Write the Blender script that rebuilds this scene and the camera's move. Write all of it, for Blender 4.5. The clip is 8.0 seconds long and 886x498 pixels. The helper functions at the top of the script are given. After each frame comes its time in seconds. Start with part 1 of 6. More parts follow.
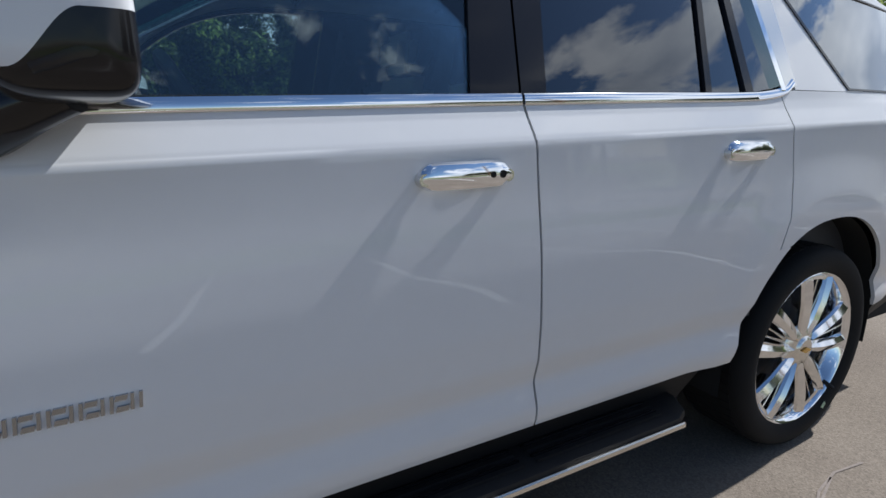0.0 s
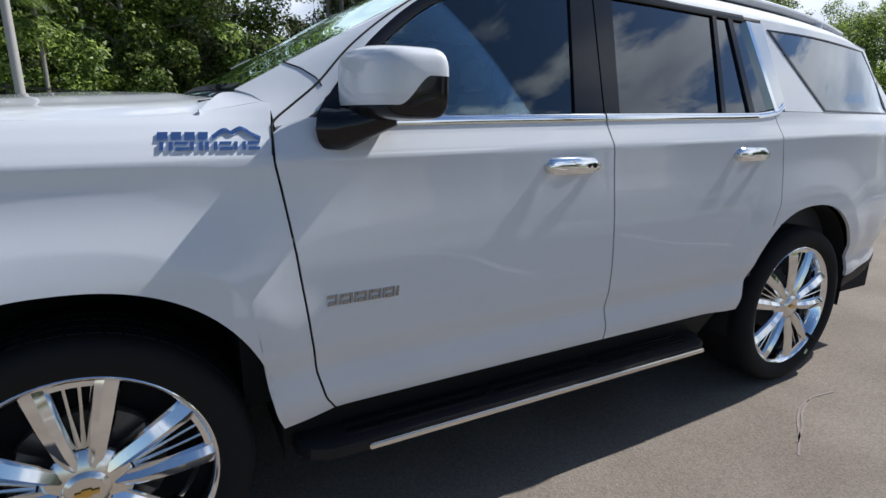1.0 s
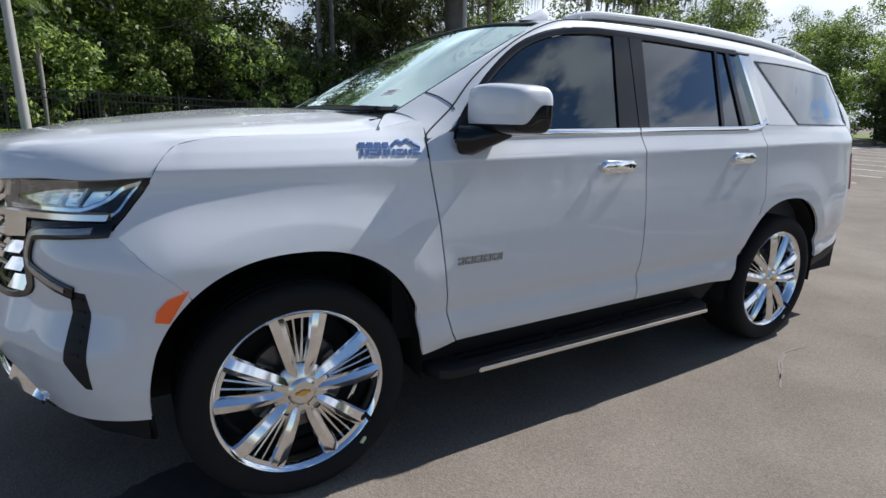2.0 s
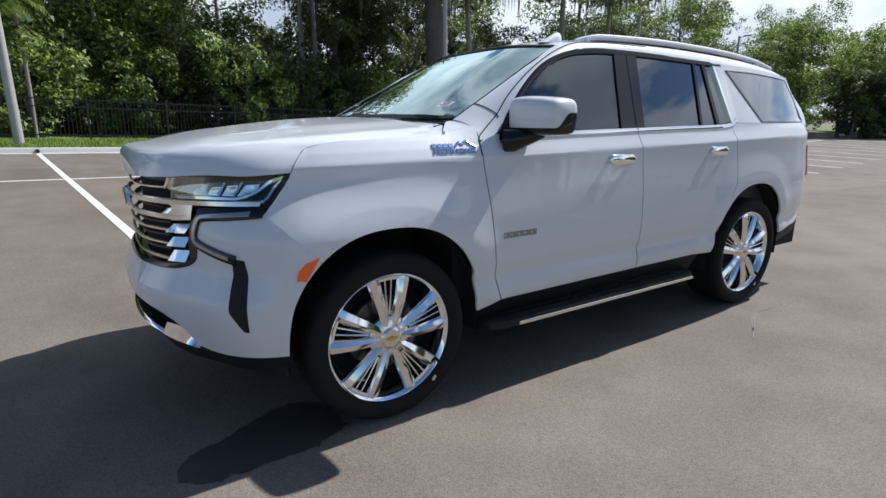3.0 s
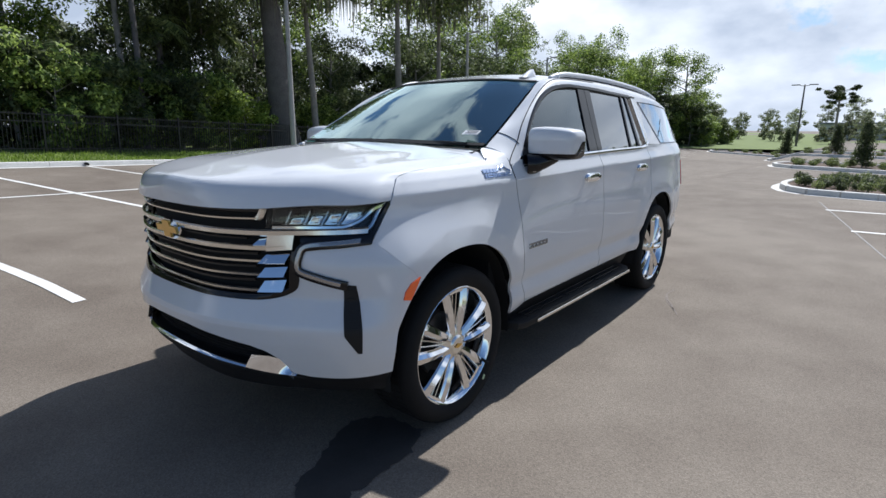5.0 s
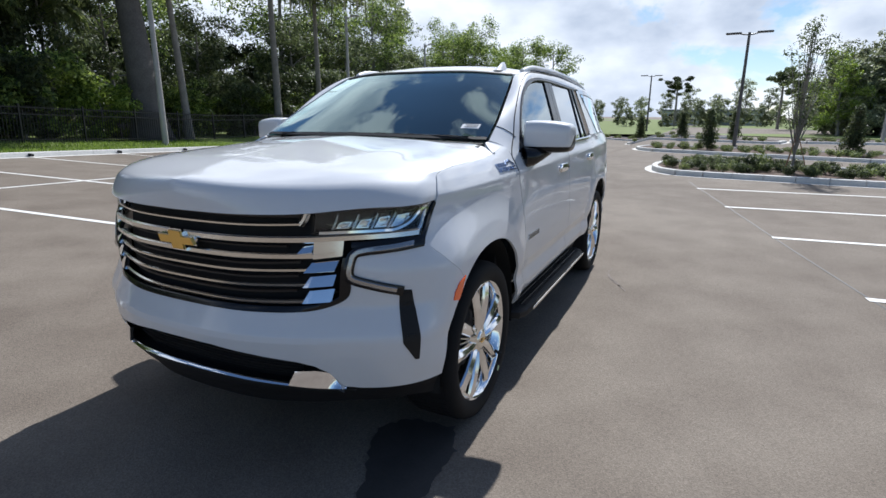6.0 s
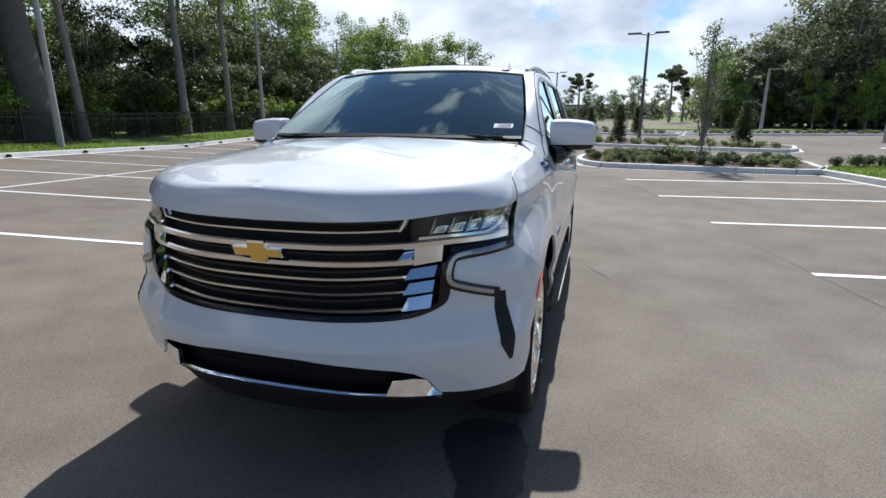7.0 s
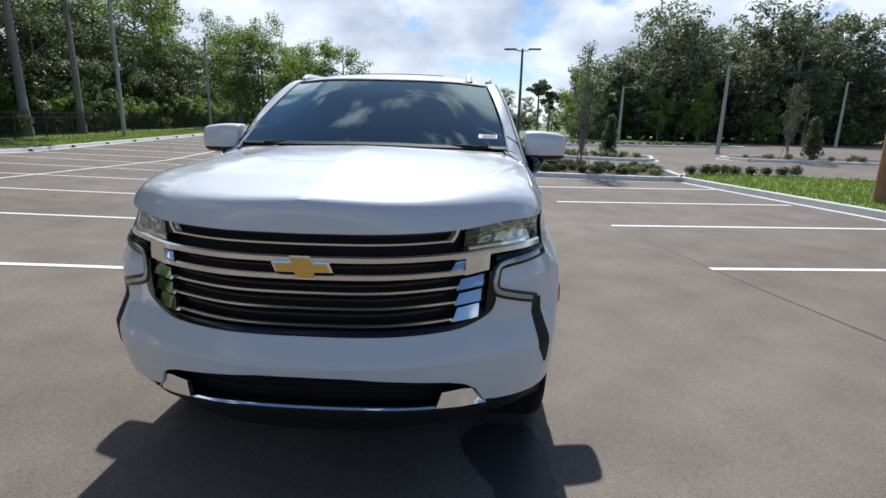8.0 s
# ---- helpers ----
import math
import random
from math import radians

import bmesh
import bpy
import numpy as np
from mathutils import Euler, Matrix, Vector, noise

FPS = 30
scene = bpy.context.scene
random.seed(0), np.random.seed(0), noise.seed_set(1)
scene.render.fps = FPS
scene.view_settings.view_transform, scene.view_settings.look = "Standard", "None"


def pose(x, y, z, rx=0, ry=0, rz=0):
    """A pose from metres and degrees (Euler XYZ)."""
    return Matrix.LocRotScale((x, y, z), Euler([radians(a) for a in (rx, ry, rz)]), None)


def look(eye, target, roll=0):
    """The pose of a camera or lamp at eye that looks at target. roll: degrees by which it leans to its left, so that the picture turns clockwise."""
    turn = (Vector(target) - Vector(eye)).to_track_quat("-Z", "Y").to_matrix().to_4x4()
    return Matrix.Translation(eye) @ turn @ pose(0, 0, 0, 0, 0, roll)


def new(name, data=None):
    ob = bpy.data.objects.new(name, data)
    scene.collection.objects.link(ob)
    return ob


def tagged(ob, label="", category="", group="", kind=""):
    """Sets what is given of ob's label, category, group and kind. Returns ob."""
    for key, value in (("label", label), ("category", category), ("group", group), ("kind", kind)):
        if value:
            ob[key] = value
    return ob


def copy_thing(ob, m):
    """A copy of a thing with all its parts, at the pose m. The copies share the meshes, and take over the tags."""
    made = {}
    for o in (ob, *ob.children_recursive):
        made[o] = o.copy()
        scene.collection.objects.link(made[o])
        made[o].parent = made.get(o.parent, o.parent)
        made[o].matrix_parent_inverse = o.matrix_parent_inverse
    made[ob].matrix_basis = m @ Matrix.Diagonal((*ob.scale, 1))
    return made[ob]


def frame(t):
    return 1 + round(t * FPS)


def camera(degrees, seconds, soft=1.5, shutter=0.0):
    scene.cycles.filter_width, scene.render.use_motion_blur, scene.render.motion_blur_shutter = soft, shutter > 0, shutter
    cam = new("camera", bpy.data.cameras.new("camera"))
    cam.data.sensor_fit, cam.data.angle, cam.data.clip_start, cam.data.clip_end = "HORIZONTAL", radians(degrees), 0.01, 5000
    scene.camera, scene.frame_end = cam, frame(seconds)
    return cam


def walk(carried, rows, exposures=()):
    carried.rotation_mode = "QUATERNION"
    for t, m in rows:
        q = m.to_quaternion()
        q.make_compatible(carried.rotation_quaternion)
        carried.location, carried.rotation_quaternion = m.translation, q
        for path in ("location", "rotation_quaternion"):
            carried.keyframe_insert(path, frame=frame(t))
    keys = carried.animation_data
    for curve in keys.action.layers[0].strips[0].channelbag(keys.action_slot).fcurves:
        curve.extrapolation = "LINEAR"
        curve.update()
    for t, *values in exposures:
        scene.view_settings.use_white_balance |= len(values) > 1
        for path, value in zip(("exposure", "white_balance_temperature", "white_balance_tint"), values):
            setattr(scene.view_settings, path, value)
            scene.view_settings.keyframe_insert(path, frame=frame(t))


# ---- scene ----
EXPOSURE = 0.31
cam = camera(79.9, 8.0)
PATH = [
    (0, (0.919, -2.013, 1.319), (1.828, -0.302, 0.822), -0.3),
    (0.5, (0.607, -2.254, 1.328), (1.477, -0.519, 0.848), 0.2),
    (1, (0.25, -2.428, 1.346), (1.163, -0.716, 0.862), 0.6),
    (1.5, (-0.124, -2.578, 1.363), (0.836, -0.893, 0.873), 1.0),
    (2, (-0.452, -2.75, 1.391), (0.531, -1.076, 0.912), 1.0),
    (3.5, (-1.364, -3.129, 1.443), (-0.226, -1.555, 0.965), -0.4),
    (4, (-1.661, -3.055, 1.492), (-0.372, -1.603, 1.012), 0.8),
    (4.5, (-1.847, -2.795, 1.521), (-0.454, -1.443, 1.04), 1.1),
    (4.7, (-1.938, -2.703, 1.511), (-0.498, -1.394, 1.05), 0.8),
    (6, (-2.406, -1.919, 1.552), (-0.659, -1.077, 1.061), 0.4),
    (6.5, (-2.643, -1.62, 1.572), (-0.823, -0.961, 1.072), 0.5),
    (7, (-2.665, -1.247, 1.573), (-0.807, -0.705, 1.069), -0.0),
    (7.5, (-2.756, -0.904, 1.575), (-0.836, -0.603, 1.103), 0.7),
    (8, (-2.789, -0.603, 1.58), (-0.848, -0.507, 1.107), 1.4),
]
walk(cam, [(t, look(eye, target, roll)) for t, eye, target, roll in PATH], [(0.0, EXPOSURE, 5830, 10), (3.5, EXPOSURE, 5760, 10), (7.0, EXPOSURE, 5750, 10), (8.0, EXPOSURE - 0.08, 5720, 10)])

# ---- light ----
SUN = Vector((0.687, 0.024, 0.723)).normalized()
sun_data = bpy.data.lights.new("sun", "SUN")
sun_data.energy, sun_data.angle, sun_data.color = 5.0, radians(0.55), (1.0, 0.94, 0.85)
sun = new("sun", sun_data)
sun.matrix_world = look(SUN * 40, (0, 0, 0))

world = bpy.data.worlds.new("sky")
scene.world = world
world.use_nodes = True
wn, wl = world.node_tree.nodes, world.node_tree.links
wn.clear()
w_out = wn.new("ShaderNodeOutputWorld")
w_bg = wn.new("ShaderNodeBackground")
w_bg.inputs["Strength"].default_value = 0.080
w_sky = wn.new("ShaderNodeTexSky")
w_sky.sky_type = "NISHITA"
w_sky.sun_disc = False
w_sky.sun_elevation = math.asin(SUN.z)
w_sky.sun_rotation = math.atan2(SUN.x, SUN.y)
w_sky.air_density, w_sky.dust_density, w_sky.ozone_density = 1.0, 0.15, 2.2
# fair-weather clouds
w_tc = wn.new("ShaderNodeTexCoord")
w_sep = wn.new("ShaderNodeSeparateXYZ")
wl.new(w_tc.outputs["Generated"], w_sep.inputs[0])
w_h = wn.new("ShaderNodeMath"); w_h.operation = "MAXIMUM"; w_h.inputs[1].default_value = 0.0
wl.new(w_sep.outputs["Z"], w_h.inputs[0])
w_com = wn.new("ShaderNodeCombineXYZ")
wl.new(w_sep.outputs["X"], w_com.inputs[0]); wl.new(w_sep.outputs["Y"], w_com.inputs[1])
w_zs = wn.new("ShaderNodeMath"); w_zs.operation = "MULTIPLY_ADD"; w_zs.inputs[1].default_value, w_zs.inputs[2].default_value = 1.9, 19.6
wl.new(w_sep.outputs["Z"], w_zs.inputs[0]); wl.new(w_zs.outputs[0], w_com.inputs[2])
w_n = wn.new("ShaderNodeTexNoise")
w_n.inputs["Scale"].default_value, w_n.inputs["Detail"].default_value, w_n.inputs["Roughness"].default_value = 3.4, 12.0, 0.58
w_n.inputs["Distortion"].default_value = 0.25
wl.new(w_com.outputs[0], w_n.inputs["Vector"])
w_r = wn.new("ShaderNodeValToRGB")
w_r.color_ramp.elements[0].position, w_r.color_ramp.elements[1].position = 0.485, 0.550
w_lo = wn.new("ShaderNodeMath"); w_lo.operation = "MULTIPLY_ADD"; w_lo.inputs[1].default_value, w_lo.inputs[2].default_value = -0.20, 0.095
wl.new(w_h.outputs[0], w_lo.inputs[0])
w_ad = wn.new("ShaderNodeMath"); w_ad.operation = "ADD"
wl.new(w_n.outputs["Fac"], w_ad.inputs[0]); wl.new(w_lo.outputs[0], w_ad.inputs[1])
# the cover is broken open on the side away from the sun
w_cv = wn.new("ShaderNodeMath"); w_cv.operation = "MULTIPLY_ADD"; w_cv.inputs[1].default_value, w_cv.inputs[2].default_value = 0.135, -0.022
w_tilt = wn.new("ShaderNodeVectorMath"); w_tilt.operation = "DOT_PRODUCT"; w_tilt.inputs[1].default_value = (0.85, 0.65, 0.0)
wl.new(w_tc.outputs["Generated"], w_tilt.inputs[0]); wl.new(w_tilt.outputs["Value"], w_cv.inputs[0])
w_ad2 = wn.new("ShaderNodeMath"); w_ad2.operation = "ADD"
wl.new(w_ad.outputs[0], w_ad2.inputs[0]); wl.new(w_cv.outputs[0], w_ad2.inputs[1])
wl.new(w_ad2.outputs[0], w_r.inputs[0])
w_n2 = wn.new("ShaderNodeTexNoise")
w_n2.inputs["Scale"].default_value, w_n2.inputs["Detail"].default_value = 5.0, 9.0
wl.new(w_com.outputs[0], w_n2.inputs["Vector"])
w_r2 = wn.new("ShaderNodeValToRGB")
w_r2.color_ramp.elements[0].position, w_r2.color_ramp.elements[0].color = 0.33, (5.6, 6.1, 6.9, 1)
w_r2.color_ramp.elements[1].position, w_r2.color_ramp.elements[1].color = 0.62, (11.2, 11.2, 11.1, 1)
wl.new(w_n2.outputs["Fac"], w_r2.inputs[0])
w_mix = wn.new("ShaderNodeMix"); w_mix.data_type = "RGBA"
wl.new(w_r.outputs[0], w_mix.inputs[0])
wl.new(w_sky.outputs[0], w_mix.inputs[6]); wl.new(w_r2.outputs[0], w_mix.inputs[7])
wl.new(w_mix.outputs[2], w_bg.inputs["Color"])
wl.new(w_bg.outputs[0], w_out.inputs[0])

# ---- materials ----
def material(name, color=(0.5, 0.5, 0.5), rough=0.5, metal=0.0, coat=0.0, vary=0.0, scale=8.0, bump=0.0, bump_scale=60.0, spec=0.5, island=0.0):
    """A principled material; vary mixes a darker and a lighter tone at two scales, island varies piece by piece."""
    m = bpy.data.materials.new(name)
    m.use_nodes = True
    n, l = m.node_tree.nodes, m.node_tree.links
    b = n["Principled BSDF"]
    b.inputs["Base Color"].default_value = (*color, 1)
    b.inputs["Roughness"].default_value = rough
    b.inputs["Metallic"].default_value = metal
    b.inputs["Coat Weight"].default_value = coat
    b.inputs["Coat Roughness"].default_value = 0.04
    b.inputs["Specular IOR Level"].default_value = spec
    tc = n.new("ShaderNodeTexCoord")
    if vary or island:
        big = n.new("ShaderNodeTexNoise"); big.inputs["Scale"].default_value, big.inputs["Detail"].default_value = scale, 3.0
        fine = n.new("ShaderNodeTexNoise"); fine.inputs["Scale"].default_value, fine.inputs["Detail"].default_value = scale * 9, 5.0
        l.new(tc.outputs["Object"], big.inputs["Vector"]); l.new(tc.outputs["Object"], fine.inputs["Vector"])
        add = n.new("ShaderNodeMath"); add.operation = "ADD"
        l.new(big.outputs["Fac"], add.inputs[0]); l.new(fine.outputs["Fac"], add.inputs[1])
        ramp = n.new("ShaderNodeMapRange")
        ramp.inputs[1].default_value, ramp.inputs[2].default_value = 0.6, 1.4
        ramp.inputs[3].default_value, ramp.inputs[4].default_value = 1 - vary, 1 + vary
        l.new(add.outputs[0], ramp.inputs[0])
        last = ramp.outputs[0]
        if island:
            geo = n.new("ShaderNodeNewGeometry")
            mr = n.new("ShaderNodeMapRange")
            mr.inputs[3].default_value, mr.inputs[4].default_value = 1 - island, 1 + island
            l.new(geo.outputs["Random Per Island"], mr.inputs[0])
            mul = n.new("ShaderNodeMath"); mul.operation = "MULTIPLY"
            l.new(last, mul.inputs[0]); l.new(mr.outputs[0], mul.inputs[1])
            last = mul.outputs[0]
        sc = n.new("ShaderNodeVectorMath"); sc.operation = "SCALE"
        sc.inputs[0].default_value = color
        l.new(last, sc.inputs["Scale"])
        l.new(sc.outputs[0], b.inputs["Base Color"])
    if bump:
        bn = n.new("ShaderNodeTexNoise"); bn.inputs["Scale"].default_value, bn.inputs["Detail"].default_value = bump_scale, 4.0
        l.new(tc.outputs["Object"], bn.inputs["Vector"])
        bp = n.new("ShaderNodeBump"); bp.inputs["Strength"].default_value = bump; bp.inputs["Distance"].default_value = 0.01
        l.new(bn.outputs["Fac"], bp.inputs["Height"]); l.new(bp.outputs[0], b.inputs["Normal"])
    return m


def glass_material(name, tint, gloss=1.0, rough=0.0, sheen=(0.82, 1.0, 0.98)):
    """Thin tinted glass: a coloured see-through layer under a clear reflection."""
    m = bpy.data.materials.new(name)
    m.use_nodes = True
    n, l = m.node_tree.nodes, m.node_tree.links
    n.clear()
    out = n.new("ShaderNodeOutputMaterial")
    tr = n.new("ShaderNodeBsdfTransparent"); tr.inputs[0].default_value = (*tint, 1)
    gl = n.new("ShaderNodeBsdfGlossy"); gl.inputs["Roughness"].default_value = rough
    gl.inputs["Color"].default_value = (*sheen, 1)
    fr = n.new("ShaderNodeFresnel"); fr.inputs[0].default_value = 1.5
    mu = n.new("ShaderNodeMath"); mu.operation = "MULTIPLY"; mu.inputs[1].default_value = gloss
    mx = n.new("ShaderNodeMixShader")
    l.new(fr.outputs[0], mu.inputs[0]); l.new(mu.outputs[0], mx.inputs[0])
    l.new(tr.outputs[0], mx.inputs[1]); l.new(gl.outputs[0], mx.inputs[2]); l.new(mx.outputs[0], out.inputs[0])
    return m


def asphalt_material():
    m = bpy.data.materials.new("asphalt")
    m.use_nodes = True
    n, l = m.node_tree.nodes, m.node_tree.links
    b = n["Principled BSDF"]
    tc = n.new("ShaderNodeTexCoord")
    def noise_tex(scale, detail, rough=0.5):
        t = n.new("ShaderNodeTexNoise")
        t.inputs["Scale"].default_value, t.inputs["Detail"].default_value, t.inputs["Roughness"].default_value = scale, detail, rough
        l.new(tc.outputs["Object"], t.inputs["Vector"])
        return t
    patch, mid, grain = noise_tex(0.22, 4), noise_tex(1.7, 6), noise_tex(120, 3, 0.7)
    stones = n.new("ShaderNodeTexVoronoi"); stones.inputs["Scale"].default_value = 150
    l.new(tc.outputs["Object"], stones.inputs["Vector"])
    r1 = n.new("ShaderNodeValToRGB")
    r1.color_ramp.elements[0].position, r1.color_ramp.elements[0].color = 0.38, (0.139, 0.114, 0.091, 1)
    r1.color_ramp.elements[1].position, r1.color_ramp.elements[1].color = 0.64, (0.207, 0.176, 0.142, 1)
    mix0 = n.new("ShaderNodeMath"); mix0.operation = "MULTIPLY_ADD"; mix0.inputs[1].default_value = 0.45
    l.new(mid.outputs["Fac"], mix0.inputs[0])
    half = n.new("ShaderNodeMath"); half.operation = "MULTIPLY"; half.inputs[1].default_value = 0.55
    l.new(patch.outputs["Fac"], half.inputs[0]); l.new(half.outputs[0], mix0.inputs[2])
    l.new(mix0.outputs[0], r1.inputs[0])
    sr = n.new("ShaderNodeMapRange"); sr.inputs[1].default_value, sr.inputs[2].default_value = 0.0, 1.0
    sr.inputs[3].default_value, sr.inputs[4].default_value = 0.76, 1.30
    l.new(stones.outputs["Color"], sr.inputs[0])
    gr = n.new("ShaderNodeMapRange"); gr.inputs[1].default_value, gr.inputs[2].default_value = 0.3, 0.72
    gr.inputs[3].default_value, gr.inputs[4].default_value = 0.86, 1.14
    l.new(grain.outputs["Fac"], gr.inputs[0])
    mm = n.new("ShaderNodeMath"); mm.operation = "MULTIPLY"
    l.new(sr.outputs[0], mm.inputs[0]); l.new(gr.outputs[0], mm.inputs[1])
    sc = n.new("ShaderNodeVectorMath"); sc.operation = "SCALE"
    l.new(r1.outputs[0], sc.inputs[0]); l.new(mm.outputs[0], sc.inputs["Scale"])
    l.new(sc.outputs[0], b.inputs["Base Color"])
    b.inputs["Roughness"].default_value = 0.88
    b.inputs["Specular IOR Level"].default_value = 0.20
    bp = n.new("ShaderNodeBump"); bp.inputs["Strength"].default_value = 0.45; bp.inputs["Distance"].default_value = 0.003
    hs = n.new("ShaderNodeMath"); hs.operation = "ADD"
    l.new(stones.outputs["Distance"], hs.inputs[0]); l.new(grain.outputs["Fac"], hs.inputs[1])
    l.new(hs.outputs[0], bp.inputs["Height"]); l.new(bp.outputs[0], b.inputs["Normal"])
    return m


def leaf_material(name, dark, light):
    """Foliage: a colour per leaf, a little light let through."""
    m = bpy.data.materials.new(name)
    m.use_nodes = True
    n, l = m.node_tree.nodes, m.node_tree.links
    b = n["Principled BSDF"]
    b.inputs["Roughness"].default_value = 0.5
    b.inputs["Specular IOR Level"].default_value = 0.35
    geo = n.new("ShaderNodeNewGeometry")
    ramp = n.new("ShaderNodeValToRGB")
    ramp.color_ramp.elements[0].color, ramp.color_ramp.elements[1].color = (*dark, 1), (*light, 1)
    ramp.color_ramp.elements[0].position = 0.25
    l.new(geo.outputs["Random Per Island"], ramp.inputs[0])
    info = n.new("ShaderNodeObjectInfo")
    hs = n.new("ShaderNodeHueSaturation")
    mr = n.new("ShaderNodeMapRange"); mr.inputs[3].default_value, mr.inputs[4].default_value = 0.7, 1.3
    l.new(info.outputs["Random"], mr.inputs[0]); l.new(mr.outputs[0], hs.inputs["Value"])
    l.new(ramp.outputs[0], hs.inputs["Color"]); l.new(hs.outputs[0], b.inputs["Base Color"])
    tl = n.new("ShaderNodeBsdfTranslucent")
    l.new(hs.outputs[0], tl.inputs[0])
    mx = n.new("ShaderNodeMixShader"); mx.inputs[0].default_value = 0.5
    l.new(b.outputs[0], mx.inputs[1]); l.new(tl.outputs[0], mx.inputs[2])
    l.new(mx.outputs[0], n["Material Output"].inputs[0])
    return m


PAINT = material("pearl_white_paint", (0.64, 0.647, 0.664), 0.5, 0.04, 1.0, spec=0.12, vary=0.012, scale=3)
PAINT.node_tree.nodes["Principled BSDF"].inputs["Coat IOR"].default_value = 1.47
PAINT.node_tree.nodes["Principled BSDF"].inputs["Coat Roughness"].default_value = 0.03
CHROME = material("chrome", (0.86, 0.87, 0.89), 0.07, 1.0)
WHEEL_CHROME = material("wheel_chrome", (0.82, 0.82, 0.83), 0.09, 1.0, vary=0.05, scale=14)
SATIN = material("satin_chrome", (0.76, 0.74, 0.70), 0.20, 1.0)
BRONZE = material("dark_bronze_chrome", (0.022, 0.016, 0.014), 0.45, 0.0)
BLACK_GLOSS = material("gloss_black_plastic", (0.007, 0.0065, 0.008), 0.16, 0.0, 0.12, spec=0.32)
BLACK = material("black_plastic", (0.011, 0.011, 0.012), 0.6, spec=0.3, vary=0.15, scale=20, bump=0.08, bump_scale=300)
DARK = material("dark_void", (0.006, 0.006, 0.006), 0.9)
RUBBER = material("tyre_rubber", (0.0065, 0.0065, 0.007), 0.8, spec=0.3, vary=0.2, scale=12, bump=0.06, bump_scale=180)
GOLD = material("gold_emblem", (0.72, 0.44, 0.09), 0.3, 0.7, 0.5)
AMBER = material("amber_lens", (0.98, 0.13, 0.006), 0.15, 0.0, 1.0)
RED_LENS = material("red_lens", (0.45, 0.01, 0.012), 0.12, 0.0, 1.0)
# plain chrome badge; the sky's blue reflection is painted into its base colour
SKY_TINT_BADGE = material("sky_tinted_chrome_badge", (0.42, 0.51, 0.71), 0.16, 1.0)
HOOK = material("smoky_lamp_strip", (0.40, 0.385, 0.37), 0.24, 0.8)
DARK_CHROME = material("dark_chrome_badge", (0.34, 0.35, 0.37), 0.2, 1.0)
GLASS_FRONT = glass_material("clear_glass", (0.66, 0.82, 0.80), 2.5)
GLASS_SIDE = glass_material("tinted_glass", (0.72, 0.80, 0.82), 2.0, sheen=(0.88, 0.96, 1.0))
GLASS_DARK = glass_material("privacy_glass", (0.05, 0.055, 0.07), 2.4, sheen=(0.94, 0.97, 1.0))
LENS = glass_material("lamp_lens", (0.94, 0.96, 0.97), 0.45, sheen=(1, 1, 1))
SEAT = material("grey_leather", (0.30, 0.28, 0.26), 0.5, vary=0.06, scale=10)
CABIN = material("dark_cabin_plastic", (0.035, 0.036, 0.04), 0.6, vary=0.1)
PAPER = material("white_paper", (0.8, 0.8, 0.8), 0.7)
INK = material("grey_ink", (0.15, 0.15, 0.17), 0.7)
ASPHALT = asphalt_material()
LINE_PAINT = material("white_road_paint", (0.72, 0.70, 0.66), 0.7, vary=0.16, scale=5, bump=0.25, bump_scale=90)
CONCRETE = material("kerb_concrete", (0.60, 0.585, 0.55), 0.85, vary=0.14, scale=2.5, bump=0.25, bump_scale=40)
LAWN = material("lawn_soil", (0.13, 0.17, 0.035), 0.95, vary=0.3, scale=1.5, bump=0.5, bump_scale=30)
GRASS = leaf_material("grass_blades", (0.10, 0.16, 0.02), (0.26, 0.34, 0.06))
MULCH = material("brown_mulch", (0.09, 0.055, 0.035), 0.95, vary=0.4, scale=6, bump=0.6, bump_scale=35)
POLE = material("grey_pole_paint", (0.36, 0.35, 0.33), 0.55, vary=0.08, scale=4)
POLE_DARK = material("dark_bronze_pole", (0.10, 0.095, 0.09), 0.5, vary=0.08, scale=4)
FENCE = material("black_fence_paint", (0.012, 0.012, 0.012), 0.45)
BARK = material("grey_bark", (0.25, 0.23, 0.205), 0.95, vary=0.35, scale=3, bump=0.8, bump_scale=14)
BARK_OLD = material("oak_bark", (0.115, 0.105, 0.10), 0.95, vary=0.35, scale=2, bump=0.9, bump_scale=9)
WOOD = material("weathered_post", (0.30, 0.17, 0.09), 0.85, vary=0.25, scale=4, bump=0.4, bump_scale=30)
LEAF_A = leaf_material("broad_leaves", (0.06, 0.10, 0.024), (0.40, 0.49, 0.12))
LEAF_B = leaf_material("olive_leaves", (0.07, 0.10, 0.035), (0.34, 0.39, 0.13))
LEAF_C = leaf_material("bright_leaves", (0.08, 0.13, 0.02), (0.36, 0.45, 0.085))
# distance haze is painted in: a paler, greyer olive for the far wood
LEAF_F = leaf_material("haze_paled_leaves", (0.11, 0.13, 0.07), (0.42, 0.45, 0.25))
LEAF_D = leaf_material("dark_leaves", (0.045, 0.065, 0.026), (0.18, 0.21, 0.085))
MOSS = leaf_material("hanging_moss", (0.12, 0.125, 0.085), (0.24, 0.235, 0.17))
WALL_FAR = material("pale_wall", (0.55, 0.57, 0.58), 0.8, vary=0.06)
ROOF_FAR = material("grey_roof", (0.25, 0.26, 0.27), 0.7, vary=0.06)
RED_SIGN = material("red_sign", (0.6, 0.03, 0.02), 0.5)
SCRATCH = material("pale_scuff", (0.212, 0.179, 0.156), 0.9, vary=0.3, scale=30)
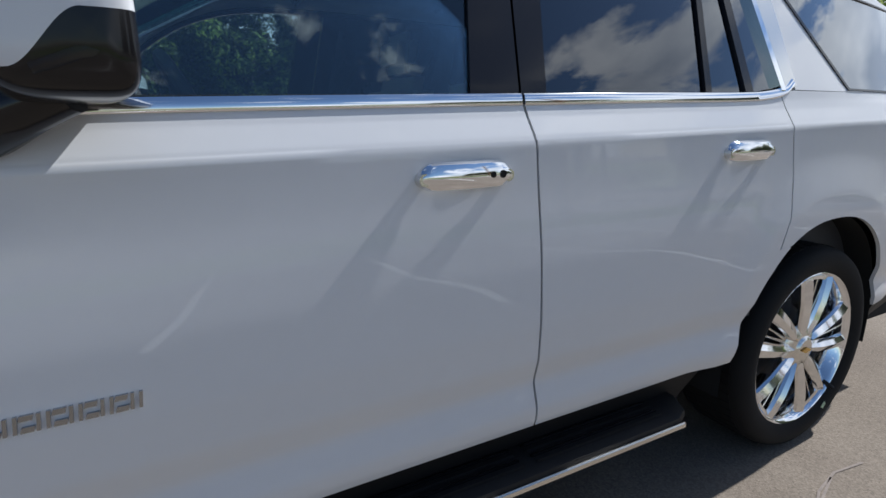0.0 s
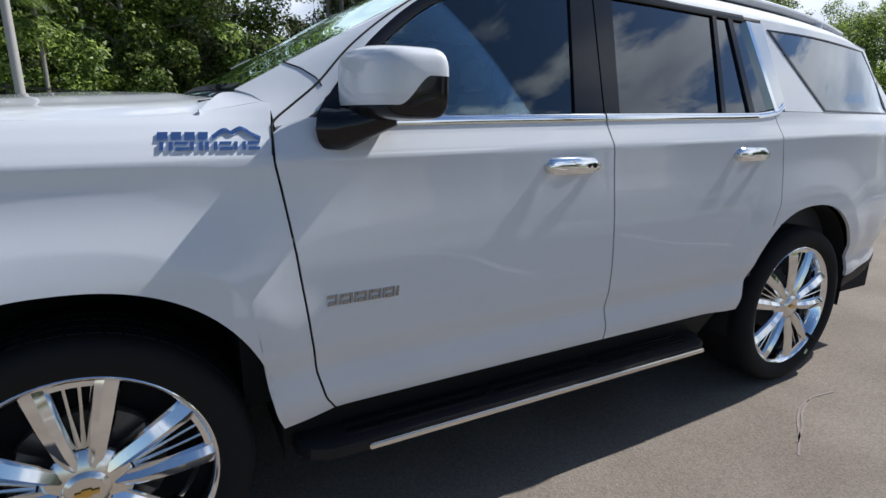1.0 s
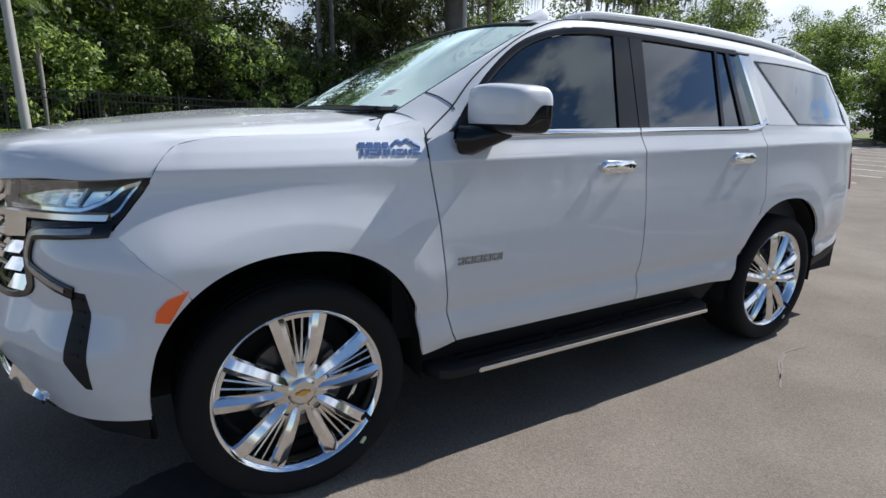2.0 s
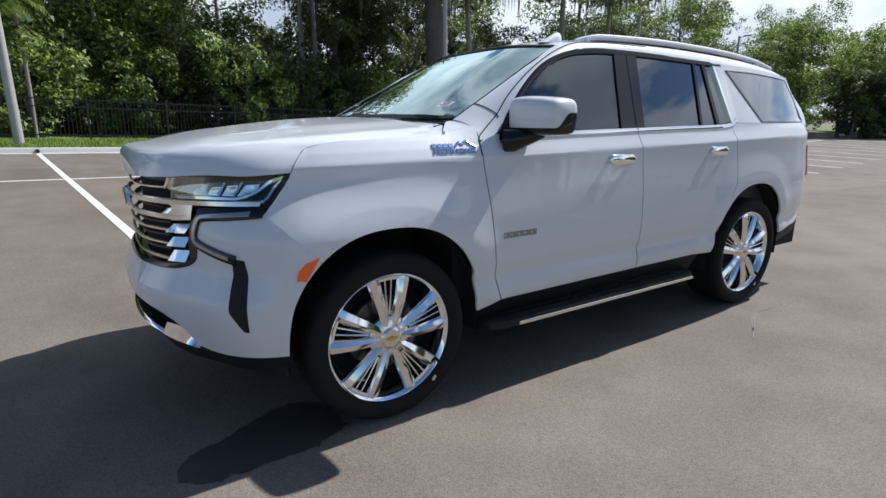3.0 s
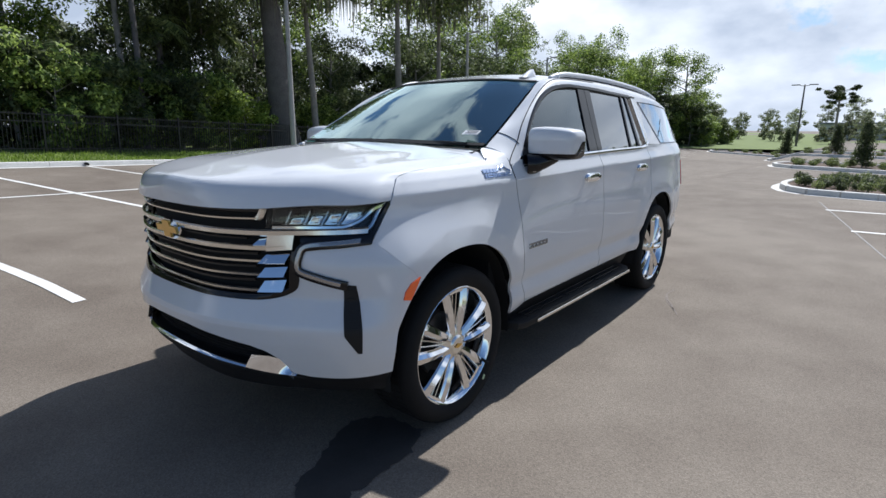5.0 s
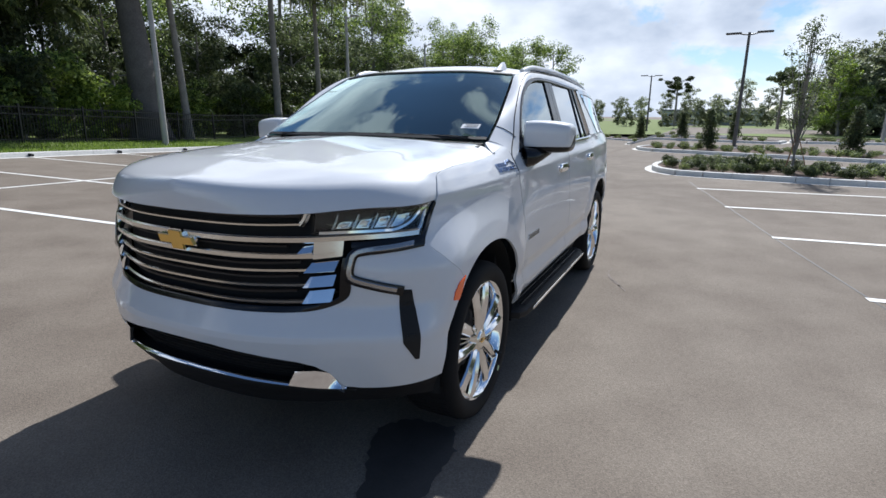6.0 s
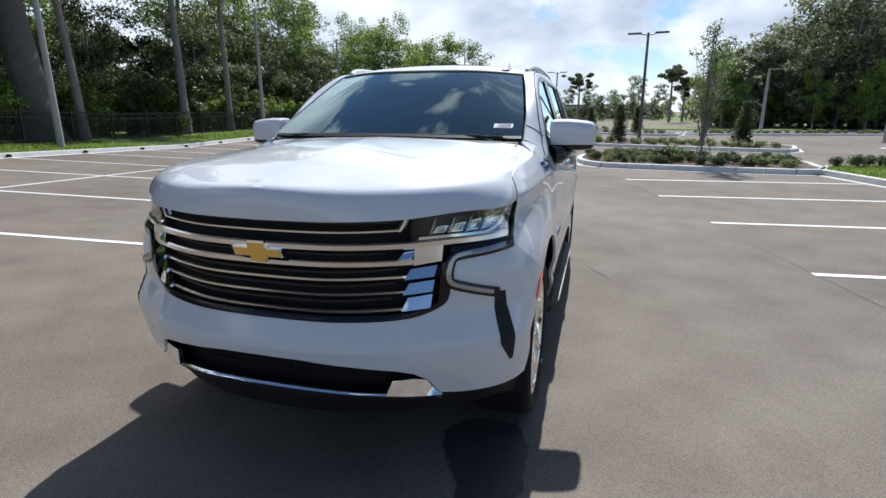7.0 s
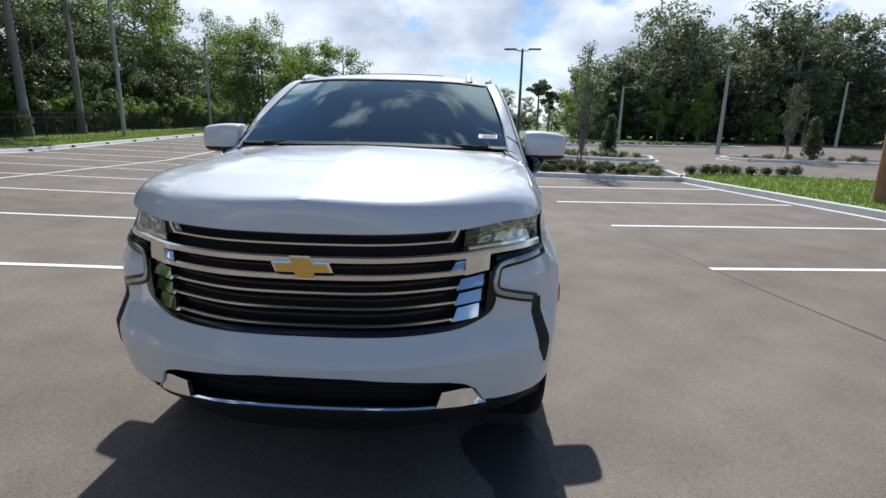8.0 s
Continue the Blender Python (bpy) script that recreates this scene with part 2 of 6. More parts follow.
REFLECT = material("pale_lamp_reflector", (0.80, 0.82, 0.84), 0.16, 0.9)
DARK_MARK = material("dark_ground_mark", (0.05, 0.045, 0.042), 0.6, vary=0.2, scale=9)

# ---- mesh tools ----
def part(name, bm, mat, parent=None, label="", smooth=35):
    """Links a bmesh as one mesh object, under a thing or a part."""
    me = bpy.data.meshes.new(name)
    bm.to_mesh(me)
    bm.free()
    return mesh_part(name, me, mat, parent, label, smooth)


def mesh_part(name, me, mat, parent=None, label="", smooth=35):
    for m in (mat if isinstance(mat, (list, tuple)) else [mat]):
        me.materials.append(m)
    if smooth:
        me.polygons.foreach_set("use_smooth", [True] * len(me.polygons))
        me.set_sharp_from_angle(angle=radians(smooth))
    ob = new(name, me)
    if parent is not None:
        ob.parent = parent
    if label:
        tagged(ob, label)
    return ob


def pieces(name, verts, faces, mat, parent=None, label="", smooth=35):
    me = bpy.data.meshes.new(name)
    me.from_pydata([tuple(map(float, v)) for v in verts], [], faces)
    me.update()
    return mesh_part(name, me, mat, parent, label, smooth)


def thing(name, label, category, group="", at=(0, 0, 0), rz=0.0):
    ob = new(name)
    ob.empty_display_size = 0.2
    ob.matrix_basis = pose(*at, 0, 0, rz)
    return tagged(ob, label, category, group)


def box_bm(x0, x1, y0, y1, z0, z1, bevel=0.0, bm=None):
    bm = bm or bmesh.new()
    vs = bmesh.ops.create_cube(bm, size=1.0)["verts"]
    for v in vs:
        v.co = Vector((x0 + (v.co.x + 0.5) * (x1 - x0), y0 + (v.co.y + 0.5) * (y1 - y0), z0 + (v.co.z + 0.5) * (z1 - z0)))
    if bevel:
        es = list({e for v in vs for e in v.link_edges})
        bmesh.ops.bevel(bm, geom=es, offset=bevel, segments=2, affect="EDGES")
    return bm


def tube(points, radii, sides=10, closed_ends=True):
    """Vertices and faces of a tapered tube along a line of points."""
    pts = [Vector(p) for p in points]
    if not isinstance(radii, (list, tuple)):
        radii = [radii] * len(pts)
    verts, faces = [], []
    up = Vector((0, 0, 1))
    for i, p in enumerate(pts):
        t = (pts[min(i + 1, len(pts) - 1)] - pts[max(i - 1, 0)]).normalized()
        a = t.cross(up if abs(t.z) < 0.95 else Vector((1, 0, 0))).normalized()
        b = t.cross(a)
        for k in range(sides):
            w = 2 * math.pi * k / sides
            verts.append(p + radii[i] * (math.cos(w) * a + math.sin(w) * b))
    for i in range(len(pts) - 1):
        for k in range(sides):
            k2 = (k + 1) % sides
            faces.append((i * sides + k, i * sides + k2, (i + 1) * sides + k2, (i + 1) * sides + k))
    if closed_ends:
        faces.append(tuple(range(sides)))
        faces.append(tuple(range(len(verts) - sides, len(verts))))
    return verts, faces


def join(*lots):
    verts, faces = [], []
    for v, f in lots:
        o = len(verts)
        verts += list(v)
        faces += [tuple(i + o for i in q) for q in f]
    return verts, faces


def lathe(profile, axis_y=True, steps=48):
    """Turns a profile of (radius, offset) round the y axis."""
    verts, faces = [], []
    n = len(profile)
    for k in range(steps):
        w = 2 * math.pi * k / steps
        for r, o in profile:
            verts.append((r * math.cos(w), o, r * math.sin(w)))
    for k in range(steps):
        k2 = (k + 1) % steps
        for i in range(n - 1):
            faces.append((k * n + i, k * n + i + 1, k2 * n + i + 1, k2 * n + i))
    return verts, faces


def smooth01(t):
    t = np.clip(t, 0.0, 1.0)
    return t * t * (3 - 2 * t)


def resample(pts, n):
    p = np.array(pts, float)
    d = np.r_[0, np.cumsum(np.linalg.norm(np.diff(p, axis=0), axis=1))]
    t = np.linspace(0, d[-1], n)
    return np.stack([np.interp(t, d, p[:, i]) for i in range(p.shape[1])], 1)


def rounded(pts, n):
    """A smooth line through a few points."""
    p = np.array(pts, float)
    if len(p) < 3:
        return resample(p, n)
    out = []
    q = np.vstack([2 * p[0] - p[1], p, 2 * p[-1] - p[-2]])
    for i in range(1, len(q) - 2):
        for t in np.linspace(0, 1, 16, endpoint=False):
            a, b, c, d = q[i - 1:i + 3]
            out.append(0.5 * (2 * b + (c - a) * t + (2 * a - 5 * b + 4 * c - d) * t * t + (3 * b - a - 3 * c + d) * t ** 3))
    out.append(p[-1])
    return resample(out, n)


def coons(low, high, left, right, nu, nv, pull=1):
    """A net of nu x nv points inside four boundary lines."""
    keep = lambda line, n: np.array(line, float) if len(line) == n else resample(line, n)
    lo, hi, le, ri = keep(low, nu), keep(high, nu), resample(left, nv), resample(right, nv)
    u = np.linspace(0, 1, nu)[:, None, None]
    v = np.linspace(0, 1, nv)[None, :, None]
    c00, c10, c01, c11 = lo[0], lo[-1], hi[0], hi[-1]
    net = (1 - v) * lo[:, None] + v * hi[:, None]
    net = net + (1 - u) ** pull * (le[None] - (1 - v) * c00 - v * c01) + u ** pull * (ri[None] - (1 - v) * c10 - v * c11)
    return net


def shell(net, thick=0.012, heart=(1.7, 0, 0.9), closed_u=False, back=None):
    """A net of 3D points (nu, nv, 3) as a panel with thickness, its outer face on the net."""
    nu, nv = net.shape[:2]
    if closed_u:
        du = np.roll(net, -1, 0) - np.roll(net, 1, 0)
    else:
        du = np.gradient(net, axis=0)
    dv = np.gradient(net, axis=1)
    nor = np.cross(du, dv)
    ln = np.linalg.norm(nor, axis=2, keepdims=True)
    nor = nor / np.maximum(ln, 1e-9)
    flip = ((net - np.array(heart)) * nor).sum() < 0
    if flip:
        nor = -nor
    inner = net - thick * nor if back is None else back
    verts = list(net.reshape(-1, 3)) + list(inner.reshape(-1, 3))
    o = nu * nv
    faces = []
    def q(a, b, c, d):
        faces.append((a, b, c, d) if not flip else (d, c, b, a))
    last = nu if closed_u else nu - 1
    for i in range(last):
        i2 = (i + 1) % nu
        for j in range(nv - 1):
            a, b, c, d = i * nv + j, i2 * nv + j, i2 * nv + j + 1, i * nv + j + 1
            q(a, b, c, d)
            q(o + d, o + c, o + b, o + a)
        q(i2 * nv, i * nv, o + i * nv, o + i2 * nv)
        q(i * nv + nv - 1, i2 * nv + nv - 1, o + i2 * nv + nv - 1, o + i * nv + nv - 1)
    if not closed_u:
        for j in range(nv - 1):
            q(j, j + 1, o + j + 1, o + j)
            e = (nu - 1) * nv
            q(e + j + 1, e + j, o + e + j, o + e + j + 1)
    return verts, faces


def other_side(lot):
    v, f = lot
    return [(p[0], -p[1], p[2]) for p in v], [tuple(reversed(q)) for q in f]

# ---- the lot ----
TH = 0.14                     # the stalls' turn against the car
RU, RV = Vector((math.cos(TH), math.sin(TH), 0)), Vector((-math.sin(TH), math.cos(TH), 0))


def ground_z(x, y):
    """The paving: level round the car, rising gently towards the trees."""
    t = min(max((y - 1.2) / 2.2, 0.0), 1.0)
    t = t * t * (3 - 2 * t)
    return t * (0.03 * (min(max(y, 0), 30) - 1) - 0.034 * (min(max(x, -8), 18) - 1.5))


def lot(u, v, lift=0.0):
    p = u * RU + v * RV
    return Vector((p.x, p.y, ground_z(p.x, p.y) + lift))


def flat(x, y, lift=0.0):
    return Vector((x, y, ground_z(x, y) + lift))


def axis_steps(near0, near1, step, far):
    a = list(np.arange(near0, near1 + 1e-6, step))
    lo, hi, d = near0, near1, step
    before, after = [], []
    while lo > -far:
        d *= 1.6
        lo -= d; before.append(max(lo, -far))
    d = step
    while hi < far:
        d *= 1.6
        hi += d; after.append(min(hi, far))
    return before[::-1] + a + after


gx, gy = axis_steps(-14, 40, 0.75, 1500), axis_steps(-14, 36, 0.5, 1500)
gv = [flat(x, y) for x in gx for y in gy]
n_y = len(gy)
gf = [(i * n_y + j, (i + 1) * n_y + j, (i + 1) * n_y + j + 1, i * n_y + j + 1) for i in range(len(gx) - 1) for j in range(n_y - 1)]
ground = tagged(pieces("ground", gv, gf, ASPHALT, None, "", 60), "worn grey-brown asphalt of the parking lot", "ground", kind="structure")


def strip(name, pts, width, lift, mat, label, cat, kind="", group="", thick=0.0, step=0.6):
    """A painted or laid strip that follows the paving."""
    p = [Vector((a[0], a[1], 0)) for a in pts]
    dense_ = []
    for a, b in zip(p, p[1:]):
        n = max(1, int((b - a).length / step))
        dense_ += [a.lerp(b, i / n) for i in range(n)]
    dense_.append(p[-1])
    v_, f_ = [], []
    for i, q in enumerate(dense_):
        t = (dense_[min(i + 1, len(dense_) - 1)] - dense_[max(i - 1, 0)]).normalized()
        s_ = Vector((-t.y, t.x, 0)) * width / 2
        v_ += [flat(q.x + s_.x, q.y + s_.y, lift), flat(q.x - s_.x, q.y - s_.y, lift)]
    f_ = [(2 * i, 2 * i + 1, 2 * i + 3, 2 * i + 2) for i in range(len(dense_) - 1)]
    ob = pieces(name, v_, f_, mat, None, "", 0)
    # upward faces
    if ob.data.polygons[0].normal.z < 0:
        ob.data.flip_normals()
    return tagged(ob, label, cat, group, kind)


STALL, FIRST, Y_END, Y_MID, Y_KERB = 2.97, -0.33, 2.55, 8.95, 14.75
for k in range(-4, 20):
    u = FIRST + STALL * k
    y1 = Y_KERB - 0.1
    strip("stall_line", [lot(u, Y_END), lot(u, y1)], 0.105, 0.005, LINE_PAINT, "white painted stall line on the asphalt", "road marking", "structure", "stall lines by the trees")
strip("stall_line", [lot(FIRST - 4 * STALL, Y_MID), lot(FIRST + 19 * STALL, Y_MID)], 0.105, 0.008, LINE_PAINT, "white painted line between two rows of stalls", "road marking", "structure", "stall lines by the trees")
for k in range(-3, 4):
    x0, y0 = 3.19 + 2.49 * k, -3.37 + 0.49 * k
    strip("stall_line", [(x0, y0), (x0 + 0.11 * 5.0, y0 - 5.0)], 0.105, 0.005, LINE_PAINT, "white painted stall line on the asphalt", "road marking", "structure", "stall lines by the lawn")


def kerb(name, pts, label, width=0.17, height=0.14, closed=False, stone=3.0):
    """A row of kerb stones, each a piece of its own with a worn top edge."""
    p = [Vector((a[0], a[1], 0)) for a in pts]
    if closed:
        p.append(p[0])
    holder = tagged(new(name), label, "kerb", kind="structure")
    strip("gutter", p, 0.56, 0.004, CONCRETE, "pale concrete gutter along the kerb", "gutter", "structure")
    for a, b in zip(p, p[1:]):
        n = max(1, round((b - a).length / stone))
        for i in range(n):
            c, d = a.lerp(b, i / n), a.lerp(b, (i + 1) / n)
            t = (d - c).normalized()
            s_ = Vector((-t.y, t.x, 0))
            gap = 0.006
            v_, f_ = [], []
            m = 3
            prof = [(-width / 2, -0.05), (-width / 2, height - 0.03), (-width / 2 + 0.012, height - 0.008), (-width / 2 + 0.04, height), (width / 2 - 0.02, height), (width / 2, height - 0.02), (width / 2, -0.05)]
            for j in range(m):
                q = (c + t * gap).lerp(d - t * gap, j / (m - 1))
                g0 = ground_z(q.x, q.y)
                v_ += [Vector((q.x + s_.x * o, q.y + s_.y * o, g0 + h)) for o, h in prof]
            k = len(prof)
            for j in range(m - 1):
                f_ += [(j * k + i2, j * k + i2 + 1, (j + 1) * k + i2 + 1, (j + 1) * k + i2) for i2 in range(k - 1)]
            f_ += [tuple(range(k)), tuple(reversed(range((m - 1) * k, m * k)))]
            bm = bmesh.new()
            vs = [bm.verts.new(v) for v in v_]
            for q_ in f_:
                bm.faces.new([vs[i2] for i2 in q_])
            bmesh.ops.recalc_face_normals(bm, faces=bm.faces)
            part("kerb_stone", bm, CONCRETE, holder, "", 40)
    return holder


kerb("kerb_trees", [lot(-22, Y_KERB + 0.085), lot(64, Y_KERB + 0.085)], "pale concrete kerb along the lawn under the trees")


def slab(name, outline, lift, mat, label, cat, kind="structure", step=1.0):
    """Ground cover inside an outline, following the paving's rise."""
    bm = bmesh.new()
    face = bm.faces.new([bm.verts.new((p[0], p[1], 0)) for p in outline])
    if face.normal.z < 0:
        face.normal_flip()
    bmesh.ops.triangulate(bm, faces=bm.faces)
    for _ in range(5):
        long_ = [e for e in bm.edges if e.calc_length() > step * 2.5]
        if not long_:
            break
        bmesh.ops.subdivide_edges(bm, edges=long_, cuts=1)
        bmesh.ops.triangulate(bm, faces=bm.faces)
    for v in bm.verts:
        v.co.z = ground_z(v.co.x, v.co.y) + lift + 0.012 * noise.noise(v.co * 0.7)
    for f in bm.faces:
        if f.normal.z < 0:
            f.normal_flip()
    ob = part(name, bm, mat, None, "", 60)
    return tagged(ob, label, cat, kind=kind)


slab("lawn_trees", [lot(-60, Y_KERB + 0.17), lot(64, Y_KERB + 0.17), lot(64, 120), lot(-60, 120)], 0.12, LAWN, "grass verge with leaf litter under the trees", "lawn", step=6)


def blades(name, outline_fn, count, height, label, seed):
    """Grass as many thin blades."""
    rng = random.Random(seed)
    v_, f_ = [], []
    for _ in range(count):
        p = outline_fn(rng)
        a = rng.uniform(0, 6.283)
        h = height * rng.uniform(0.5, 1.2)
        w = 0.012 + 0.010 * rng.random()
        d = Vector((math.cos(a), math.sin(a), 0)) * w
        tip = p + Vector((rng.uniform(-1, 1) * h * 0.5, rng.uniform(-1, 1) * h * 0.5, h))
        o = len(v_)
        v_ += [p - d, p + d, tip]
        f_.append((o, o + 1, o + 2))
    return tagged(pieces(name, v_, f_, GRASS, None, "", 0), label, "grass", kind="stuff")


blades("verge_grass", lambda r: lot(r.uniform(-8, 45), Y_KERB + 0.2 + 3.6 * r.random() ** 1.3, 0.11), 26000, 0.11, "short sunlit verge grass by the kerb", 3)

# ---- the car: body surface ----
# plan of the half body as (y, x), from the nose round to the tail, low down and at the bonnet's edge
PLAN_LOW = [(0, -0.985), (0.30, -0.965), (0.55, -0.885), (0.70, -0.80), (0.85, -0.715), (0.95, -0.615), (1.005, -0.48), (1.026, -0.30), (1.031, 0.0),
            (1.029, 0.45), (1.027, 1.2), (1.028, 2.0), (1.026, 2.8), (1.010, 3.4), (0.974, 3.8), (0.915, 4.05), (0.81, 4.19), (0.45, 4.30), (0, 4.34)]
PLAN_UP = [(0, -0.955), (0.30, -0.935), (0.55, -0.855), (0.70, -0.75), (0.83, -0.63), (0.910, -0.50), (0.955, -0.38), (0.982, -0.24), (1.005, 0.03),
           (1.02, 0.46), (1.027, 1.2), (1.028, 2.0), (1.026, 2.8), (1.007, 3.4), (0.968, 3.8), (0.905, 4.04), (0.80, 4.17), (0.45, 4.27), (0, 4.31)]


def dense(plan):
    p = np.array(plan, float)
    q = np.vstack([[-p[1][0], p[1][1]], p, [-p[-2][0], p[-2][1]]])
    out = []
    for i in range(1, len(q) - 2):
        a, b, c, d = q[i - 1:i + 3]
        for t in np.linspace(0, 1, 24, endpoint=False):
            out.append(0.5 * (2 * b + (c - a) * t + (2 * a - 5 * b + 4 * c - d) * t * t + (3 * b - a - 3 * c + d) * t ** 3))
    out.append(p[-1])
    return np.array(out)


DL, DU = dense(PLAN_LOW), dense(PLAN_UP)
ARC = np.r_[0, np.cumsum(np.linalg.norm(np.diff(DL, axis=0), axis=1))]
TAN = np.gradient(DL, axis=0)
TAN /= np.linalg.norm(TAN, axis=1, keepdims=True)


def plan_at(z):
    w = smooth01((z - 0.92) / 0.26)
    return DL * (1 - w) + DU * w


def s_x(x, z=0.5):
    """How far round the plan the flank is at x, at that height."""
    k = slice(24 * 3, 24 * 15)
    return float(np.interp(x, plan_at(z)[k, 1], ARC[k]))


def s_y(y, z=0.5):
    """How far round the plan the nose is at y, at that height."""
    k = slice(0, 24 * 6 + 1)
    return float(np.interp(y, plan_at(z)[k, 0], ARC[k]))


def arch_level(x, z, cx):
    return (np.abs((x - cx) / 0.492) ** 2.3 + np.abs((z - 0.41) / 0.539) ** 2.3) ** (1 / 2.3)


def crease(x):
    return 1.222 + 0.016 * np.clip(x + 0.4, 0, 5) - 0.0 * x


def eased(keys, lo, hi, soft=0.012):
    """A curve through the given (place, value) keys with its corners rounded off."""
    g = np.linspace(lo, hi, 801)
    k = np.exp(-0.5 * ((g - (lo + hi) / 2) / soft) ** 2)
    raw = np.interp(np.r_[g[0] - (g[400:0:-1] - g[0]), g, g[-1] + (g[1:401] - g[0])], *zip(*keys))
    return g, np.convolve(raw, k / k.sum(), "same")[400:1201]


SIDE_LOW = eased([(0.40, -0.068), (0.488, -0.029), (0.52, -0.017), (0.555, -0.0125), (0.622, -0.0255), (0.634, -0.025), (0.70, -0.004), (0.80, 0.003), (0.90, 0.003), (1.40, 0.003)], 0.2, 1.4, 0.004)
SIDE_UNDER = eased([(-0.60, 0.0), (-0.42, 0.0), (-0.30, -0.005), (-0.20, -0.015), (-0.12, -0.0255), (-0.07, -0.030), (-0.035, -0.0328), (0.0, -0.035), (0.2, -0.035)], -0.8, 0.2, 0.018)


def flank(x, z):
    """How far the flank lies outside its plan: a barrel below the crease, a shoulder above it."""
    c = crease(x)
    w = smooth01((x - 0.35) / 0.4)
    low = np.interp(z, *SIDE_LOW)
    low = low * (1 - 0.55 * smooth01((-0.36 - x) / 0.14))
    low = low + np.interp(z - c, *SIDE_UNDER) * (1 - 0.3 * w)
    door = np.interp(z - c, [0, 0.012, 0.055, 0.085, 0.11, 0.55], [-0.0225, -0.027, -0.047, -0.058, -0.064, -0.23])
    door = door - 0.03 * smooth01((x - 2.9) / 1.1) * smooth01((z - c - 0.05) / 0.09)
    wing = np.interp(z - c, [0, 0.012, 0.05, 0.09, 0.13, 0.17, 0.2], [-0.032, -0.038, -0.062, -0.095, -0.140, -0.21, -0.30])
    top = w * door + (1 - w) * wing
    off = np.where(z > c, top, low)
    for cx in (0.0, 3.05):
        d = arch_level(x, z, cx)
        off = off + 0.011 * (1 - np.clip((d - 1.17) / 0.26, 0, 1)) ** 1.4 * (z < c)
    return off


def nose(z):
    return np.interp(z, [0.28, 0.38, 0.44, 0.52, 0.60, 0.665, 0.69, 0.80, 1.0, 1.12, 1.2, 1.3], [-0.13, -0.07, -0.02, 0.002, 0.018, 0.024, 0.019, -0.030, -0.026, -0.014, -0.014, -0.03])


def body(s, z, out=0.0):
    """The body's surface (left half mirrored later): s round the plan, z up; out is metres outside it."""
    s, z = np.asarray(s, float), np.asarray(z, float)
    w = smooth01((z - 0.92) / 0.26)
    y = np.interp(s, ARC, DL[:, 0]) * (1 - w) + np.interp(s, ARC, DU[:, 0]) * w
    x = np.interp(s, ARC, DL[:, 1]) * (1 - w) + np.interp(s, ARC, DU[:, 1]) * w
    ty, tx = np.interp(s, ARC, TAN[:, 0]), np.interp(s, ARC, TAN[:, 1])
    k = smooth01((s - s_y(0.93)) / 0.25)
    off = k * flank(x, z) + (1 - k) * nose(z) + out
    return np.stack([x - ty * off, -(y + tx * off), z + 0 * x], -1)


def on_body(net, out=0.0):
    return body(net[..., 0], net[..., 1], out)


def xz(*pts):
    """Points of the flank, given by x and z."""
    return [(s_x(x, z), z) for x, z in pts]


def yz(*pts):
    """Points of the nose, given by y and z."""
    return [(s_y(y, z), z) for y, z in pts]


def arch_line(cx, a0, a1, n=40, grow=1.0):
    out = []
    for a in np.linspace(radians(a0), radians(a1), n):
        c, s = math.cos(a), math.sin(a)
        r = grow * (abs(c / 0.492) ** 2.3 + abs(s / 0.539) ** 2.3) ** (-1 / 2.3)
        out.append((cx + r * c, 0.41 + r * s))
    return out


car = thing("sport_utility_vehicle", "pearl white full-size sport utility vehicle parked on the lot", "car")


def both(name, lot, mat, label="", parent=None, smooth=35):
    """A part on the driver's side and its mirror image."""
    a = pieces(name, *lot, mat, parent[0] if parent else car, label, smooth)
    b = pieces(name, *other_side(lot), mat, parent[1] if parent else car, label, smooth)
    return a, b


def creased(low, high, left, right, nu, nv, pull=1):
    """A net whose one row runs along the flank's crease."""
    fine = coons(low, high, left, right, nu, 241, pull)
    share = 0.72
    n1 = int(nv * share)
    rows = []
    for col in fine:
        x = np.interp(col[:, 0], ARC, DL[:, 1])
        over = np.nonzero(col[:, 1] > crease(x))[0]
        cut = 1.0
        if len(over) and over[0] > 0:
            d0, d1 = (col[over[0] - 1, 1] - crease(x[over[0] - 1])), (col[over[0], 1] - crease(x[over[0]]))
            cut = (over[0] - 1 - d0 / (d1 - d0)) / 240
        cut = float(np.clip(cut, 0.3, 0.985))
        v = np.r_[np.linspace(0, cut, n1), np.linspace(cut, 1, nv - n1 + 1)[1:]]
        g = np.linspace(0, 1, 241)
        row = np.stack([np.interp(v, g, col[:, 0]), np.interp(v, g, col[:, 1])], 1)
        if len(over):
            row[n1 - 1, 1] = crease(np.interp(row[n1 - 1, 0], ARC, DL[:, 1]))
        rows.append(row)
    return np.array(rows)


def panel(name, low, high, left, right, nu=40, nv=30, thick=0.014, out=0.0, mat=None, label="", parent=None, pull=1):
    net = creased(low, high, left, right, nu, nv, pull)
    return both(name, shell(on_body(net, out), thick, back=on_body(net, out - thick)), mat or PAINT, label, parent)


DOOR_SEAM = [(0.645, 0.488), (0.615, 0.535), (0.593, 0.62), (0.572, 0.80), (0.552, 0.98), (0.53, 1.14), (0.515, 1.23), (0.52, 1.30), (0.545, 1.345)]
MID_SEAM = [(1.735, 0.495), (1.722, 0.70), (1.716, 1.0), (1.705, 1.24), (1.685, 1.36)]
REAR_SEAM = [(2.70, 0.865), (2.745, 0.98), (2.755, 1.12), (2.735, 1.27), (2.70, 1.372)]
GAP = 0.0035


def shifted(line, d):
    return [(x + d, z) for x, z in line]


